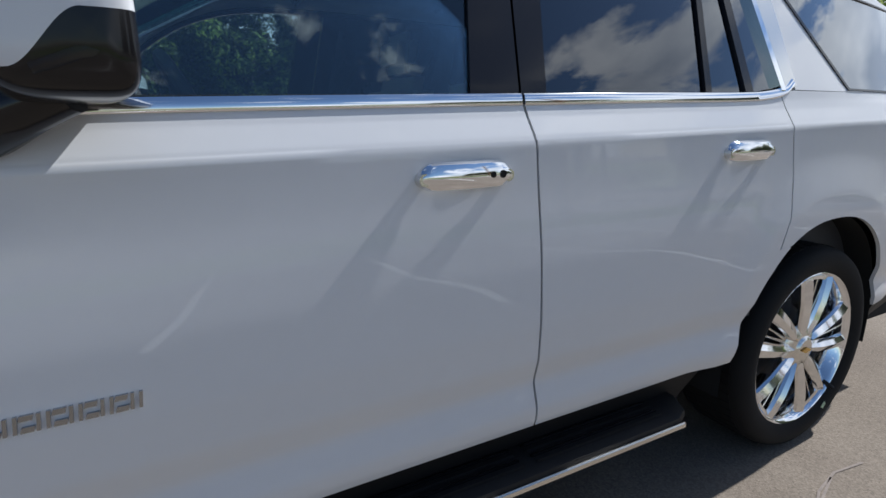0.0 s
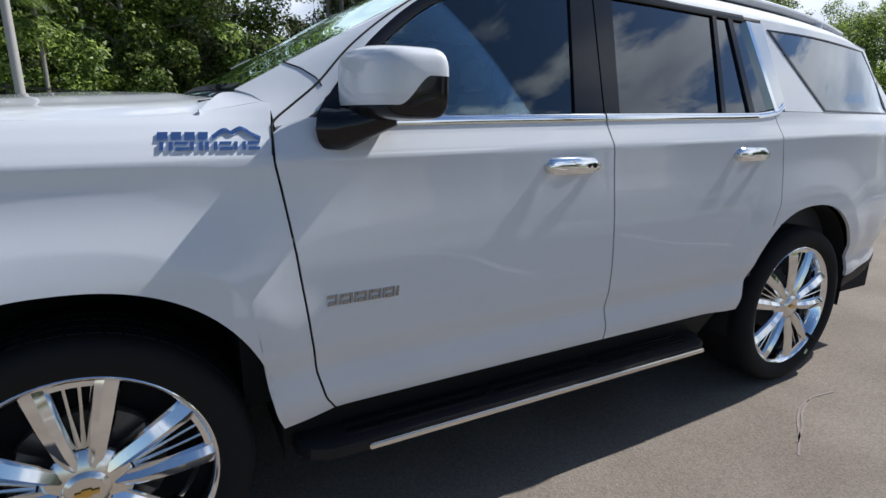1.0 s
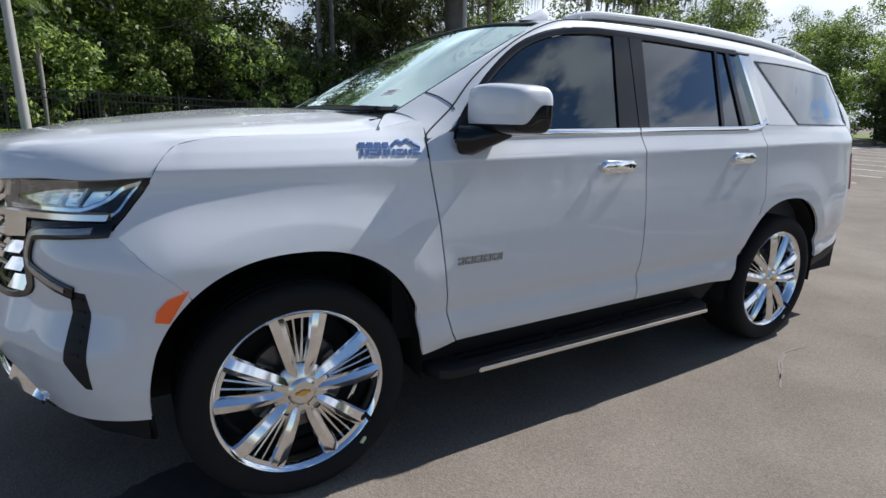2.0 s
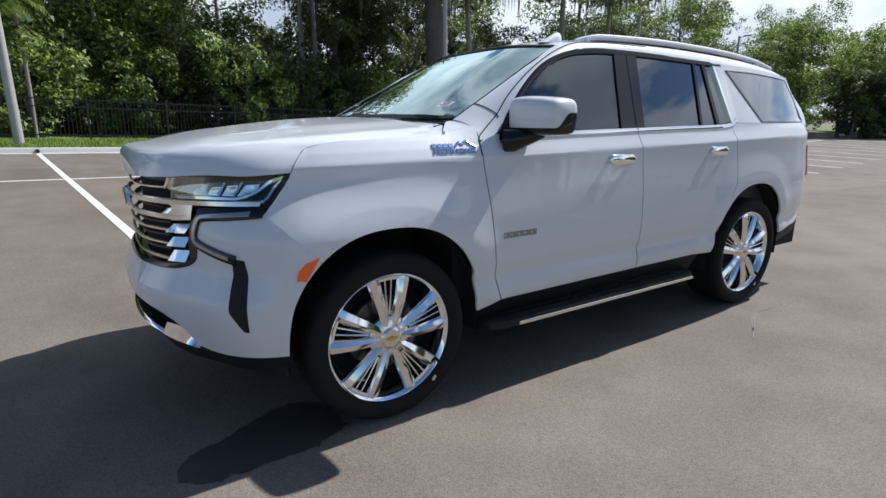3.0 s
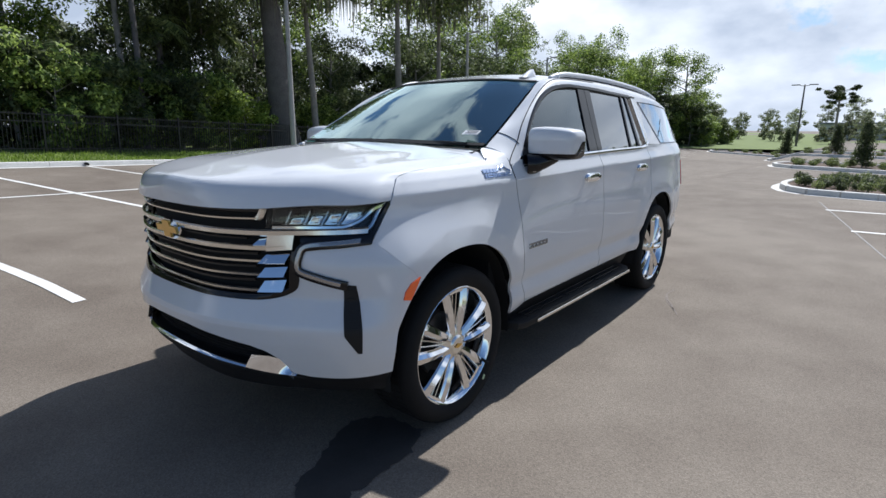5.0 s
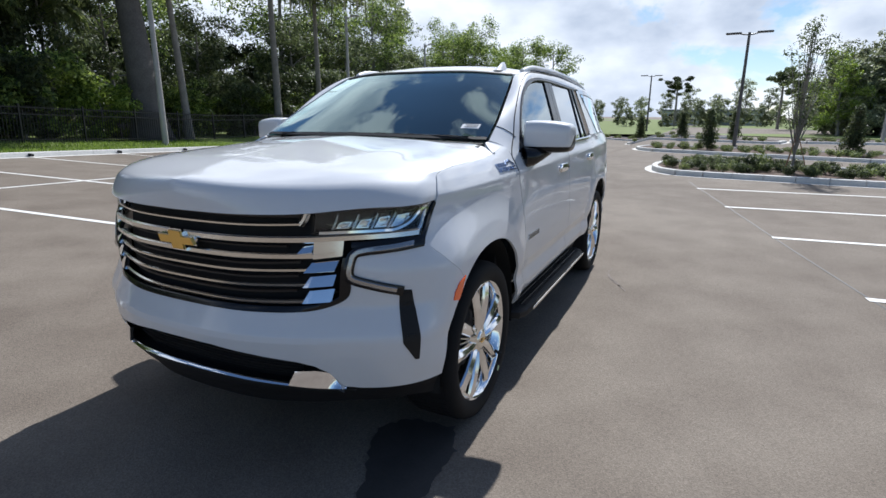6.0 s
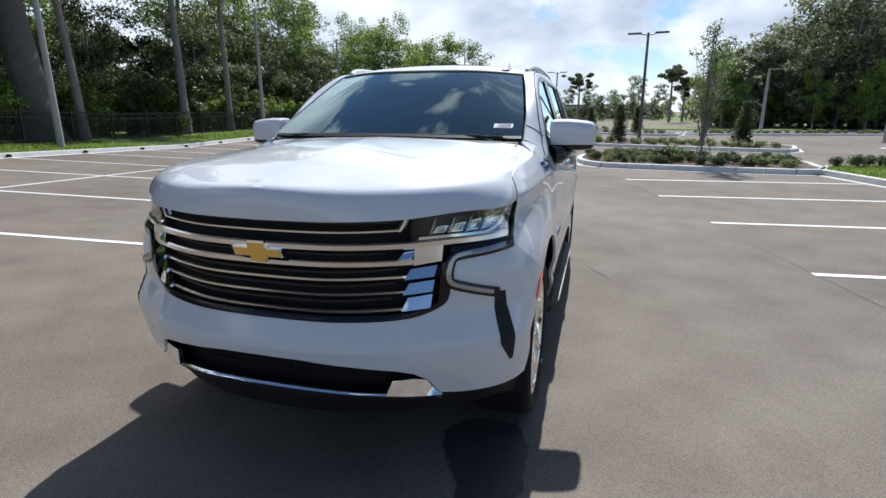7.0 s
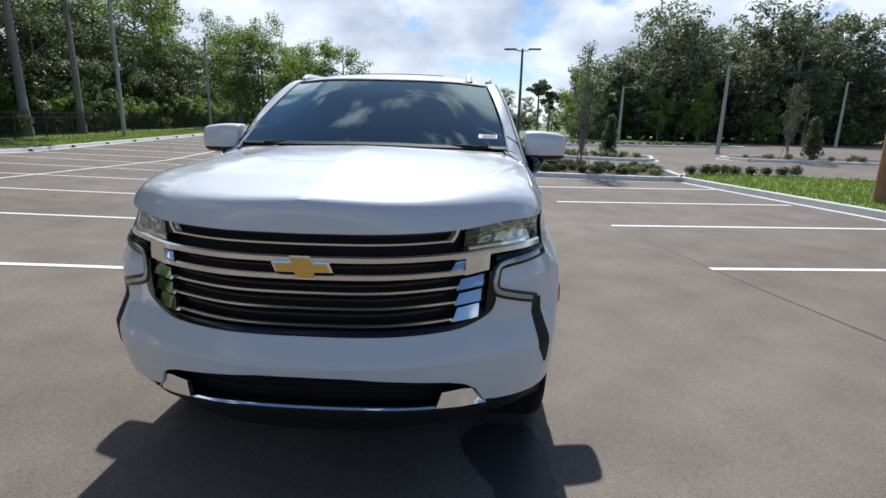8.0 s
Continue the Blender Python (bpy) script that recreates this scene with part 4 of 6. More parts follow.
# ---- the car: glass house ----
WS_EDGE = [(0.452, -0.826, 1.414), (0.66, -0.806, 1.528), (0.86, -0.773, 1.634), (1.055, -0.738, 1.735), (1.25, -0.70, 1.828)]
ROOF_EDGE = [(1.25, -0.70, 1.828), (1.45, -0.705, 1.858), (1.8, -0.708, 1.874), (2.4, -0.705, 1.878), (3.1, -0.69, 1.855), (3.6, -0.67, 1.815), (3.86, -0.655, 1.775)]
F_TOP = [(0.70, 1.365), (0.765, 1.44), (0.87, 1.55), (1.05, 1.68), (1.25, 1.757), (1.43, 1.783), (1.625, 1.788)]


def flank3(pts, n, out=0.0):
    p = rounded(pts, n)
    return body([s_x(x, z) for x, z in p], p[:, 1], out)


# roof side, with the front pillar, in one sweep
rail_low = flank3([(0.53, 1.316), (0.61, 1.338), (0.68, 1.385), (0.742, 1.452), (0.85, 1.568), (1.035, 1.703), (1.24, 1.783), (1.43, 1.810), (1.9, 1.815), (2.5, 1.798), (3.2, 1.775), (3.65, 1.745), (3.90, 1.69)], 110)
rail_high = rounded(WS_EDGE + ROOF_EDGE[1:], 110)
net = coons(rail_low, rail_high, [rail_low[0], tuple(body(s_x(0.53, 1.35), 1.35)), tuple(body(s_x(0.525, 1.375), 1.375)), (0.488, -0.856, 1.402), rail_high[0]], [rail_low[-1], rail_high[-1]], 110, 12)
bulge = 0.012 * np.sin(np.linspace(0, math.pi, 12))[None, :] * smooth01((np.arange(110) - 1) / 14)[:, None]
net[..., 1] -= bulge * 0.8
net[..., 2] += bulge * 0.55
both("roof_side", shell(net, 0.014), PAINT)
both("rain_channel", tube([tuple(p + np.array([0, 0.004, 0.004])) for p in rail_high[36:-2:2]], 0.006, 6), BLACK)
# door joint up the pillar
joint = rounded([tuple(body(s_x(0.5145, 1.245), 1.245, -0.001)), tuple(body(s_x(0.522, 1.30), 1.30, -0.001)), tuple(net[0, 1]), tuple(net[2, 3]), tuple(net[5, 4]), *[tuple(net[i, 5]) for i in range(9, 50, 4)]], 80)
both("door_joint", tube([tuple(p + np.array([-0.001, -0.0008, 0.0006])) for p in joint], 0.0032, 6), DARK)
both("pillar_joint", tube([tuple(net[5, j] + np.array([-0.0006, -0.0008, 0.0008])) for j in range(3, 12)], 0.0022, 6), DARK)


def pane(name, low, high, mat, label, nu=24, nv=14, out=-0.010, thick=0.005, flatter=0.0):
    n_ = coons(xz(*rounded(low, nu)), xz(*rounded(high, nu)), xz(low[0], high[0]), xz(low[-1], high[-1]), nu, nv)
    net_ = on_body(n_, out)
    t_ = np.linspace(0, 1, nu)[:, None, None]
    net_ = net_ * (1 - flatter) + flatter * (net_[:1] * (1 - t_) + net_[-1:] * t_)
    obs = both(name, shell(net_, thick), mat, label)
    for o in obs:
        o.visible_shadow = False
    return obs


pane("front_door_glass", [(0.70, 1.352), (0.9, 1.352), (1.2, 1.356), (1.545, 1.360)], F_TOP, GLASS_SIDE, "tinted front side window")
pane("rear_door_glass", [(1.755, 1.362), (2.03, 1.366), (2.34, 1.369)], [(1.825, 1.792), (2.13, 1.789), (2.41, 1.782)], GLASS_DARK, "dark privacy window")
pane("rear_vent_glass", [(2.36, 1.369), (2.53, 1.372)], [(2.43, 1.782), (2.515, 1.78)], GLASS_DARK, "narrow dark privacy window")
pane("fixed_side_glass", [(2.56, 1.376), (2.705, 1.395)], [(2.53, 1.778), (2.63, 1.775)], GLASS_DARK, "narrow dark privacy window")
pane("quarter_glass", [(3.135, 1.395), (3.5, 1.392), (4.035, 1.392)], [(2.785, 1.748), (3.2, 1.746), (3.80, 1.722)], GLASS_DARK, "dark rear quarter window", out=0.002, flatter=0.15)


def post(name, low, high, mat, out=0.0, thick=0.02, nu=8, nv=20):
    n_ = coons(xz(*low), xz(*high), xz(low[0], high[0]), xz(low[-1], high[-1]), nu, nv)
    return both(name, shell(on_body(n_, out), thick), mat)


post("door_pillar", [(1.545, 1.350), (1.677, 1.352)], [(1.625, 1.80), (1.728, 1.80)], BLACK_GLOSS)
post("door_pillar", [(1.684, 1.352), (1.757, 1.353)], [(1.735, 1.80), (1.827, 1.80)], BLACK_GLOSS)
post("window_bar", [(2.338, 1.362), (2.364, 1.362)], [(2.408, 1.79), (2.432, 1.79)], BLACK_GLOSS)
post("rear_pillar", [(2.526, 1.362), (2.564, 1.366)], [(2.508, 1.785), (2.538, 1.784)], BLACK_GLOSS)
post("pillar_chrome", [(2.710, 1.380), (2.795, 1.400)], [(2.632, 1.775), (2.75, 1.772)], SATIN, 0.004)
post("pillar_chrome_edge", [(2.698, 1.385), (2.722, 1.385)], [(2.622, 1.775), (2.646, 1.774)], CHROME, 0.009)
# black seals over the windows
ribbon(xz((0.672, 1.350), (0.715, 1.415), (0.85, 1.560), (1.035, 1.695), (1.24, 1.773), (1.43, 1.799), (1.61, 1.805), (2.0, 1.803), (2.62, 1.786)), 0.032, 0.001, 0.02, BLACK_GLOSS, "window_seal", n=120)
# bright strip along the sill
ribbon(xz((0.70, 1.331), (0.9, 1.335), (1.3, 1.343), (1.682, 1.350)), 0.026, 0.006, 0.02, CHROME, "sill_chrome")
ribbon(xz((1.690, 1.350), (2.1, 1.357), (2.48, 1.362), (2.62, 1.368), (2.725, 1.384), (2.782, 1.415)), 0.026, 0.006, 0.02, CHROME, "sill_chrome")
# rear pillar panel round the quarter window
outer = rounded([(2.79, 1.388), (3.3, 1.386), (3.8, 1.386), (4.075, 1.386)], 30).tolist() + rounded([(4.075, 1.386), (4.02, 1.50), (3.95, 1.62), (3.87, 1.735)], 20).tolist()[1:] + \
    rounded([(3.87, 1.735), (3.5, 1.768), (3.1, 1.785), (2.745, 1.795)], 30).tolist()[1:] + rounded([(2.745, 1.795), (2.745, 1.7), (2.775, 1.5), (2.79, 1.388)], 20).tolist()[1:]
inner = rounded([(3.13, 1.392), (3.5, 1.389), (4.045, 1.389)], 30).tolist() + rounded([(4.045, 1.389), (3.94, 1.56), (3.81, 1.725)], 20).tolist()[1:] + \
    rounded([(3.81, 1.725), (3.2, 1.749), (2.78, 1.751)], 30).tolist()[1:] + rounded([(2.78, 1.751), (2.94, 1.58), (3.13, 1.392)], 20).tolist()[1:]
o_, i_ = np.array(outer[:-1]), np.array(inner[:-1])
net2 = np.stack([o_ * (1 - t) + i_ * t for t in np.linspace(0, 1, 8)], 1)
net3 = body(np.vectorize(s_x)(net2[..., 0], net2[..., 1]), net2[..., 1])
both("rear_pillar_panel", shell(net3, 0.014, closed_u=True), PAINT)
net2 = np.stack([i_, i_ * 0.965 + i_.mean(0) * 0.035], 1)
both("quarter_seal", shell(body(np.vectorize(s_x)(net2[..., 0], net2[..., 1]), net2[..., 1], 0.004), 0.01, closed_u=True), BLACK_GLOSS)

# windscreen, roof, tailgate
ws_l = rounded(WS_EDGE, 20)
ws_l = ws_l + np.array([0.0, 0.018, 0.0])
lo = rounded([ws_l[0], (0.385, -0.4, 1.418), (0.375, 0, 1.424), (0.385, 0.4, 1.418), ws_l[0] * [1, -1, 1]], 40)
hi = rounded([ws_l[-1], (1.16, -0.4, 1.848), (1.145, 0, 1.853), (1.16, 0.4, 1.848), ws_l[-1] * [1, -1, 1]], 40)
net = coons(lo, hi, ws_l, ws_l * [1, -1, 1], 40, 20)
screen = pieces("windscreen", *shell(net, 0.006), GLASS_FRONT, car, "sloping windscreen")
screen.visible_shadow = False
band = np.stack([np.concatenate([net[:, -1], net[:, -1]]).reshape(2, -1, 3)[0], net[:, -2] * 0.35 + net[:, -1] * 0.65], 1)
pieces("screen_band", *shell(band + np.array([-0.004, 0, 0.006]), 0.004), BLACK, screen)
band = np.stack([net[:, 0], net[:, 1] * 0.6 + net[:, 0] * 0.4], 1)
pieces("screen_band", *shell(band + np.array([-0.004, 0, 0.006]), 0.004), BLACK, screen)
re_ = rounded(ROOF_EDGE, 40)
lo = rounded([re_[0], (1.155, -0.4, 1.852), (1.14, 0, 1.857), (1.155, 0.4, 1.852), re_[0] * [1, -1, 1]], 40)
hi = rounded([re_[-1], (3.90, -0.4, 1.795), (3.91, 0, 1.80), (3.90, 0.4, 1.795), re_[-1] * [1, -1, 1]], 40)
net = coons(lo, hi, re_, re_ * [1, -1, 1], 40, 40)
yy = net[..., 1]
net[..., 2] += 0.028 * (1 - (yy / 0.71) ** 2) * smooth01((net[..., 0] - 1.15) / 0.5)
roof = pieces("roof", *shell(net, 0.02), PAINT, car)
sunroof_net = net[10:30, 6:18] + np.array([0, 0, 0.004])
pieces("sunroof", *shell(sunroof_net, 0.003), BLACK_GLOSS, roof)
tail_low = rounded([(4.24, -0.78, 0.85), (4.33, -0.4, 0.85), (4.35, 0, 0.85), (4.33, 0.4, 0.85), (4.24, 0.78, 0.85)], 30)
tail_high = rounded([(3.88, -0.66, 1.765), (3.93, -0.3, 1.785), (3.935, 0, 1.79), (3.93, 0.3, 1.785), (3.88, 0.66, 1.765)], 30)
net = coons(tail_low, tail_high, rounded([tail_low[0], (4.20, -0.79, 1.1), (4.15, -0.80, 1.39), tail_high[0]], 20), rounded([tail_low[-1], (4.20, 0.79, 1.1), (4.15, 0.80, 1.39), tail_high[-1]], 20), 30, 20)
tailgate = pieces("tailgate", *shell(net, 0.02), PAINT, car)
n2 = net[4:-4, 11:18] + np.array([0.012, 0, 0.004])
pieces("rear_window", *shell(n2, 0.005), GLASS_DARK, tailgate)
both("tailgate_side", shell(coons(rounded([tuple(body(s_x(4.05, 0.9), 0.9)), tuple(body(s_x(4.05, 1.15), 1.15)), tuple(body(s_x(4.06, 1.386), 1.386)), tuple(body(s_x(3.90, 1.62), 1.62)), (3.86, -0.70, 1.755)], 24),
     rounded([(4.25, -0.77, 0.85), (4.20, -0.79, 1.1), (4.15, -0.80, 1.39), (4.03, -0.73, 1.6), (3.88, -0.66, 1.765)], 24),
     [tuple(body(s_x(4.05, 0.9), 0.9)), (4.25, -0.77, 0.85)], [(3.86, -0.70, 1.755), (3.88, -0.66, 1.765)], 24, 5), 0.014), PAINT)
pieces("rear_spoiler", *shell(coons(rounded([(3.80, -0.68, 1.782), (3.84, -0.3, 1.815), (3.84, 0.3, 1.815), (3.80, 0.68, 1.782)], 30), rounded([(3.95, -0.69, 1.752), (4.02, -0.3, 1.788), (4.02, 0.3, 1.788), (3.95, 0.69, 1.752)], 30),
       [(3.80, -0.68, 1.782), (3.95, -0.69, 1.752)], [(3.80, 0.68, 1.782), (3.95, 0.69, 1.752)], 30, 6), 0.03), PAINT, car)
n_ = coons(xz((3.98, 0.95), (4.05, 0.95)), xz((4.00, 1.20), (4.05, 1.20)), xz((3.98, 0.95), (4.00, 1.20)), xz((4.05, 0.95), (4.05, 1.20)), 6, 14)
both("tail_lamp", shell(on_body(n_, 0.008), 0.03), RED_LENS, "tall red tail lamp")
rb_low, rb_high = xz((3.54, 0.40), (3.9, 0.44), (4.05, 0.46)), xz((3.56, 0.515), (3.9, 0.555), (4.05, 0.595))
both("rear_bumper_cladding", shell(on_body(coons(rb_low, rb_high, [rb_low[0], rb_high[0]], [rb_low[-1], rb_high[-1]], 16, 5), -0.004), 0.02), BLACK)
pieces("rear_bumper", *shell(coons(rounded([tuple(body(s_x(4.05, 0.46), 0.46)), (4.32, -0.55, 0.46), (4.42, 0, 0.46), (4.32, 0.55, 0.46), tuple(body(s_x(4.05, 0.46), 0.46) * [1, -1, 1])], 40),
       rounded([tuple(body(s_x(4.05, 0.92), 0.92)), (4.32, -0.55, 0.84), (4.41, 0, 0.84), (4.32, 0.55, 0.84), tuple(body(s_x(4.05, 0.92), 0.92) * [1, -1, 1])], 40),
       [tuple(body(s_x(4.05, 0.46), 0.46)), tuple(body(s_x(4.05, 0.92), 0.92))], [tuple(body(s_x(4.05, 0.46), 0.46) * [1, -1, 1]), tuple(body(s_x(4.05, 0.92), 0.92) * [1, -1, 1])], 40, 8), 0.02), PAINT, car)

# roof rails and aerial
both("roof_rail", tube(rounded([(1.40, -0.70, 1.856), (1.50, -0.714, 1.882), (1.66, -0.720, 1.896), (2.2, -0.720, 1.904), (2.9, -0.710, 1.887), (3.38, -0.697, 1.853), (3.66, -0.684, 1.810)], 40).tolist(), 0.019, 10), PAINT, "white roof rail")
for x in (1.47, 2.35, 3.38):
    both("rail_foot", tube([(x, -0.712, 1.84 if x < 3 else 1.80), (x, -0.716, 1.878 if x < 3 else 1.845)], [0.026, 0.018], 10), PAINT)
fin = [(1.24, 0.0), (1.30, 0.030), (1.37, 0.062), (1.40, 0.066), (1.415, 0.05), (1.42, 0.0)]
bm = bmesh.new()
rows = []
for w, sc_ in ((-0.028, 0.28), (-0.016, 0.75), (-0.006, 1.0), (0.006, 1.0), (0.016, 0.75), (0.028, 0.28)):
    rows.append([bm.verts.new((1.33 + (x - 1.33) * (0.7 + 0.3 * sc_), -0.56 + w, 1.858 + z * sc_)) for x, z in fin])
for a, b in zip(rows, rows[1:]):
    for i in range(len(fin) - 1):
        bm.faces.new((a[i], a[i + 1], b[i + 1], b[i]))
bm.faces.new(rows[0]); bm.faces.new(list(reversed(rows[-1])))
bmesh.ops.recalc_face_normals(bm, faces=bm.faces)
part("aerial_fin", bm, PAINT, car, "white fin-shaped aerial")

# ---- the car: lower sides ----
both("sill_cladding", shell(coons(rounded([(0.50, -0.90, 0.33), (2.45, -0.90, 0.33)], 20), rounded([(0.50, -0.968, 0.492), (2.50, -0.972, 0.498)], 20), [(0.50, -0.90, 0.33), (0.50, -0.968, 0.492)], [(2.45, -0.90, 0.33), (2.50, -0.972, 0.498)], 20, 6), 0.02), BLACK)
bm = bmesh.new()
prof = [(-0.86, 0.375), (-0.90, 0.385), (-1.02, 0.383), (-1.045, 0.375), (-1.050, 0.355), (-1.040, 0.335), (-0.86, 0.325)]
xs = [(0.53, 0.55), (0.56, 0.85), (0.62, 1.0), (2.28, 1.0), (2.34, 0.85), (2.37, 0.55)]
rows = [[bm.verts.new((x, -0.86 + (y + 0.86) * k, z)) for y, z in prof] for x, k in xs]
for a, b in zip(rows, rows[1:]):
    for i in range(len(prof)):
        j = (i + 1) % len(prof)
        bm.faces.new((a[i], a[j], b[j], b[i]))
bm.faces.new(rows[0]); bm.faces.new(list(reversed(rows[-1])))
bmesh.ops.recalc_face_normals(bm, faces=bm.faces)
step_v, step_f = [tuple(v.co) for v in bm.verts], [tuple(v.index for v in f.verts) for f in bm.faces]
bm.verts.index_update()
step_f = [tuple(v.index for v in f.verts) for f in bm.faces]
bm.free()
steps = both("running_board", (step_v, step_f), BLACK, "black running board with a bright edge")
bm = box_bm(0.735, 2.305, -1.0565, -1.046, 0.341, 0.362, 0.004)
bm.verts.index_update()
both("edge_strip", ([tuple(v.co) for v in bm.verts], [tuple(v.index for v in f.verts) for f in bm.faces]), SATIN, "bright edge strip", steps)
bm.free()
for y0 in (-0.91, -0.935, -0.96, -0.985, -1.01):
    for x0, x1 in ((0.68, 1.20), (1.24, 1.70), (1.74, 2.24)):
        bm = box_bm(x0, x1, y0 - 0.006, y0 + 0.006, 0.382, 0.390, 0.003)
        bm.verts.index_update()
        both("tread_rib", ([tuple(v.co) for v in bm.verts], [tuple(v.index for v in f.verts) for f in bm.faces]), BLACK_GLOSS if y0 in (-0.935, -0.985) else BLACK, "", steps)
        bm.free()

# wheel housings, floor and engine bay, their shade put into a near-black colour
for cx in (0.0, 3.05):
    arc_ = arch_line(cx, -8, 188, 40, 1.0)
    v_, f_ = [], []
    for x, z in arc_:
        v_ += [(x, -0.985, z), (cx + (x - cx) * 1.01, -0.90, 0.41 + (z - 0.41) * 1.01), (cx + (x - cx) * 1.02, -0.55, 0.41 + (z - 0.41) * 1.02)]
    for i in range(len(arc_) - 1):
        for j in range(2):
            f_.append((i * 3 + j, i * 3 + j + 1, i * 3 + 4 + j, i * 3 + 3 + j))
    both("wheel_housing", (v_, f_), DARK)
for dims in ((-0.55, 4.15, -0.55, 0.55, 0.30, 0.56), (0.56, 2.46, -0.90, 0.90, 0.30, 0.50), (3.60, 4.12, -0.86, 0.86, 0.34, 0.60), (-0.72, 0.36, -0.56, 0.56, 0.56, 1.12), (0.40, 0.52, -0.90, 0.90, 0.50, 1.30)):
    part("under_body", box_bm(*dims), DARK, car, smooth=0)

# ---- wheels ----
def wheel():
    tyre_prof = [(0.306, -0.006), (0.322, -0.020), (0.345, -0.030), (0.375, -0.032), (0.397, -0.022), (0.409, -0.004), (0.4135, 0.02), (0.415, 0.10), (0.4135, 0.22), (0.409, 0.245), (0.39, 0.265), (0.34, 0.27), (0.29, 0.245)]
    w = new("wheel")
    w.parent = car
    tagged(w, "chrome multi-spoke wheel with a black tyre")
    tyre = pieces("tyre", *lathe(tyre_prof, steps=72), RUBBER, w, "", 50)
    # tread blocks
    v_, f_ = [], []
    for k in range(64):
        a = 2 * math.pi * k / 64
        for j, (y0, y1) in enumerate(((0.022, 0.066), (0.074, 0.115), (0.125, 0.166), (0.174, 0.218))):
            a0, a1 = a + (0.02 if j % 2 else 0.0), a + (0.02 if j % 2 else 0.0) + 0.078
            o = len(v_)
            for r in (0.408, 0.4165):
                for aa in (a0, a1):
                    for yy_ in (y0, y1):
                        v_.append((r * math.cos(aa), yy_, r * math.sin(aa)))
            f_ += [(o, o + 1, o + 3, o + 2), (o + 4, o + 6, o + 7, o + 5), (o, o + 4, o + 5, o + 1), (o + 2, o + 3, o + 7, o + 6), (o, o + 2, o + 6, o + 4), (o + 1, o + 5, o + 7, o + 3)]
    pieces("tread", v_, f_, RUBBER, tyre, "", 0)
    rim_prof = [(0.305, -0.004), (0.304, -0.012), (0.299, -0.015), (0.291, -0.010), (0.284, 0.002), (0.276, 0.022), (0.268, 0.05), (0.262, 0.12), (0.266, 0.22), (0.285, 0.235)]
    pieces("rim_barrel", *lathe(rim_prof, steps=72), CHROME, w, "", 50)
    pieces("brake_disc", *lathe([(0.04, 0.075), (0.175, 0.075), (0.178, 0.085), (0.178, 0.10), (0.04, 0.11)], steps=40), material("cast_iron", (0.16, 0.15, 0.14), 0.45, 0.8, vary=0.1) if "cast_iron" not in bpy.data.materials else bpy.data.materials["cast_iron"], w)
    # added near-black disc that stands in for the shade behind the spokes
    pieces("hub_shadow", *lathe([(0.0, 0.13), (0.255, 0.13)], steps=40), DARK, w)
    for k in range(5):
        base = radians(90 + 72 * k)
        for side in (-1, 1):
            # one broad spoke of the pair, wedge-shaped, ridge towards the gap
            rows_ = []
            for r, a_in, a_out, y_, th in ((0.060, 0.06, 0.60, 0.002, 0.045), (0.112, 0.10, 0.53, -0.008, 0.05), (0.19, 0.135, 0.43, -0.012, 0.05), (0.26, 0.145, 0.385, -0.008, 0.045), (0.298, 0.15, 0.375, 0.000, 0.04)):
                pts = []
                for share, dy in ((0.0, 0.014), (0.12, 0.003), (0.42, -0.009), (0.90, 0.004), (1.0, 0.014), (1.0, th), (0.0, th)):
                    aa = base + side * (a_in + (a_out - a_in) * share)
                    pts.append((r * math.cos(aa), y_ + dy, r * math.sin(aa)))
                rows_.append(pts)
            v_ = [p for row in rows_ for p in row]
            f_ = []
            for i in range(len(rows_) - 1):
                for j in range(7):
                    j2 = (j + 1) % 7
                    q = (i * 7 + j, i * 7 + j2, (i + 1) * 7 + j2, (i + 1) * 7 + j)
                    f_.append(q if side > 0 else tuple(reversed(q)))
            pieces("spoke", v_, f_, WHEEL_CHROME, w, "", 20)
            # thin rib inside the pair
            aa0, aa1 = base + side * 0.045, base + side * 0.06
            lot = tube([(0.105 * math.cos(aa0), 0.020, 0.105 * math.sin(aa0)), (0.20 * math.cos(aa1), 0.016, 0.20 * math.sin(aa1)), (0.285 * math.cos(aa1), 0.016, 0.285 * math.sin(aa1))], [0.007, 0.0038, 0.0042], 6)
            pieces("rib", *lot, SATIN, w)
        # bridge at the outer end of the pair
        v_, f_ = [], []
        for j in range(7):
            aa = base - 0.24 + 0.48 * j / 6
            for r, y_ in ((0.272, 0.002), (0.298, -0.004), (0.298, 0.03), (0.272, 0.03)):
                v_.append((r * math.cos(aa), y_, r * math.sin(aa)))
        for j in range(6):
            for i in range(4):
                i2 = (i + 1) % 4
                f_.append((j * 4 + i, j * 4 + i2, j * 4 + 4 + i2, j * 4 + 4 + i))
        pieces("bridge", v_, f_, CHROME, w)
    cap = pieces("centre_cap", *lathe([(0.0, -0.014), (0.040, -0.014), (0.045, -0.011), (0.052, -0.004), (0.085, 0.004), (0.10, 0.016), (0.10, 0.03)], steps=40), SATIN, w, "satin centre cap", 30)
    bm = box_bm(-0.026, 0.026, -0.0195, -0.016, -0.005, 0.005, 0.001)
    box_bm(-0.011, 0.011, -0.0195, -0.016, -0.010, 0.010, 0.001, bm)
    part("cap_emblem", bm, GOLD, cap)
    lot = tube([(0.245, 0.006, -0.165), (0.25, -0.02, -0.175), (0.26, -0.03, -0.185)], 0.008, 8)
    pieces("valve", *lot, BLACK, w)
    bm = box_bm(0.205, 0.222, -0.031, -0.026, -0.262, -0.232, 0.003)
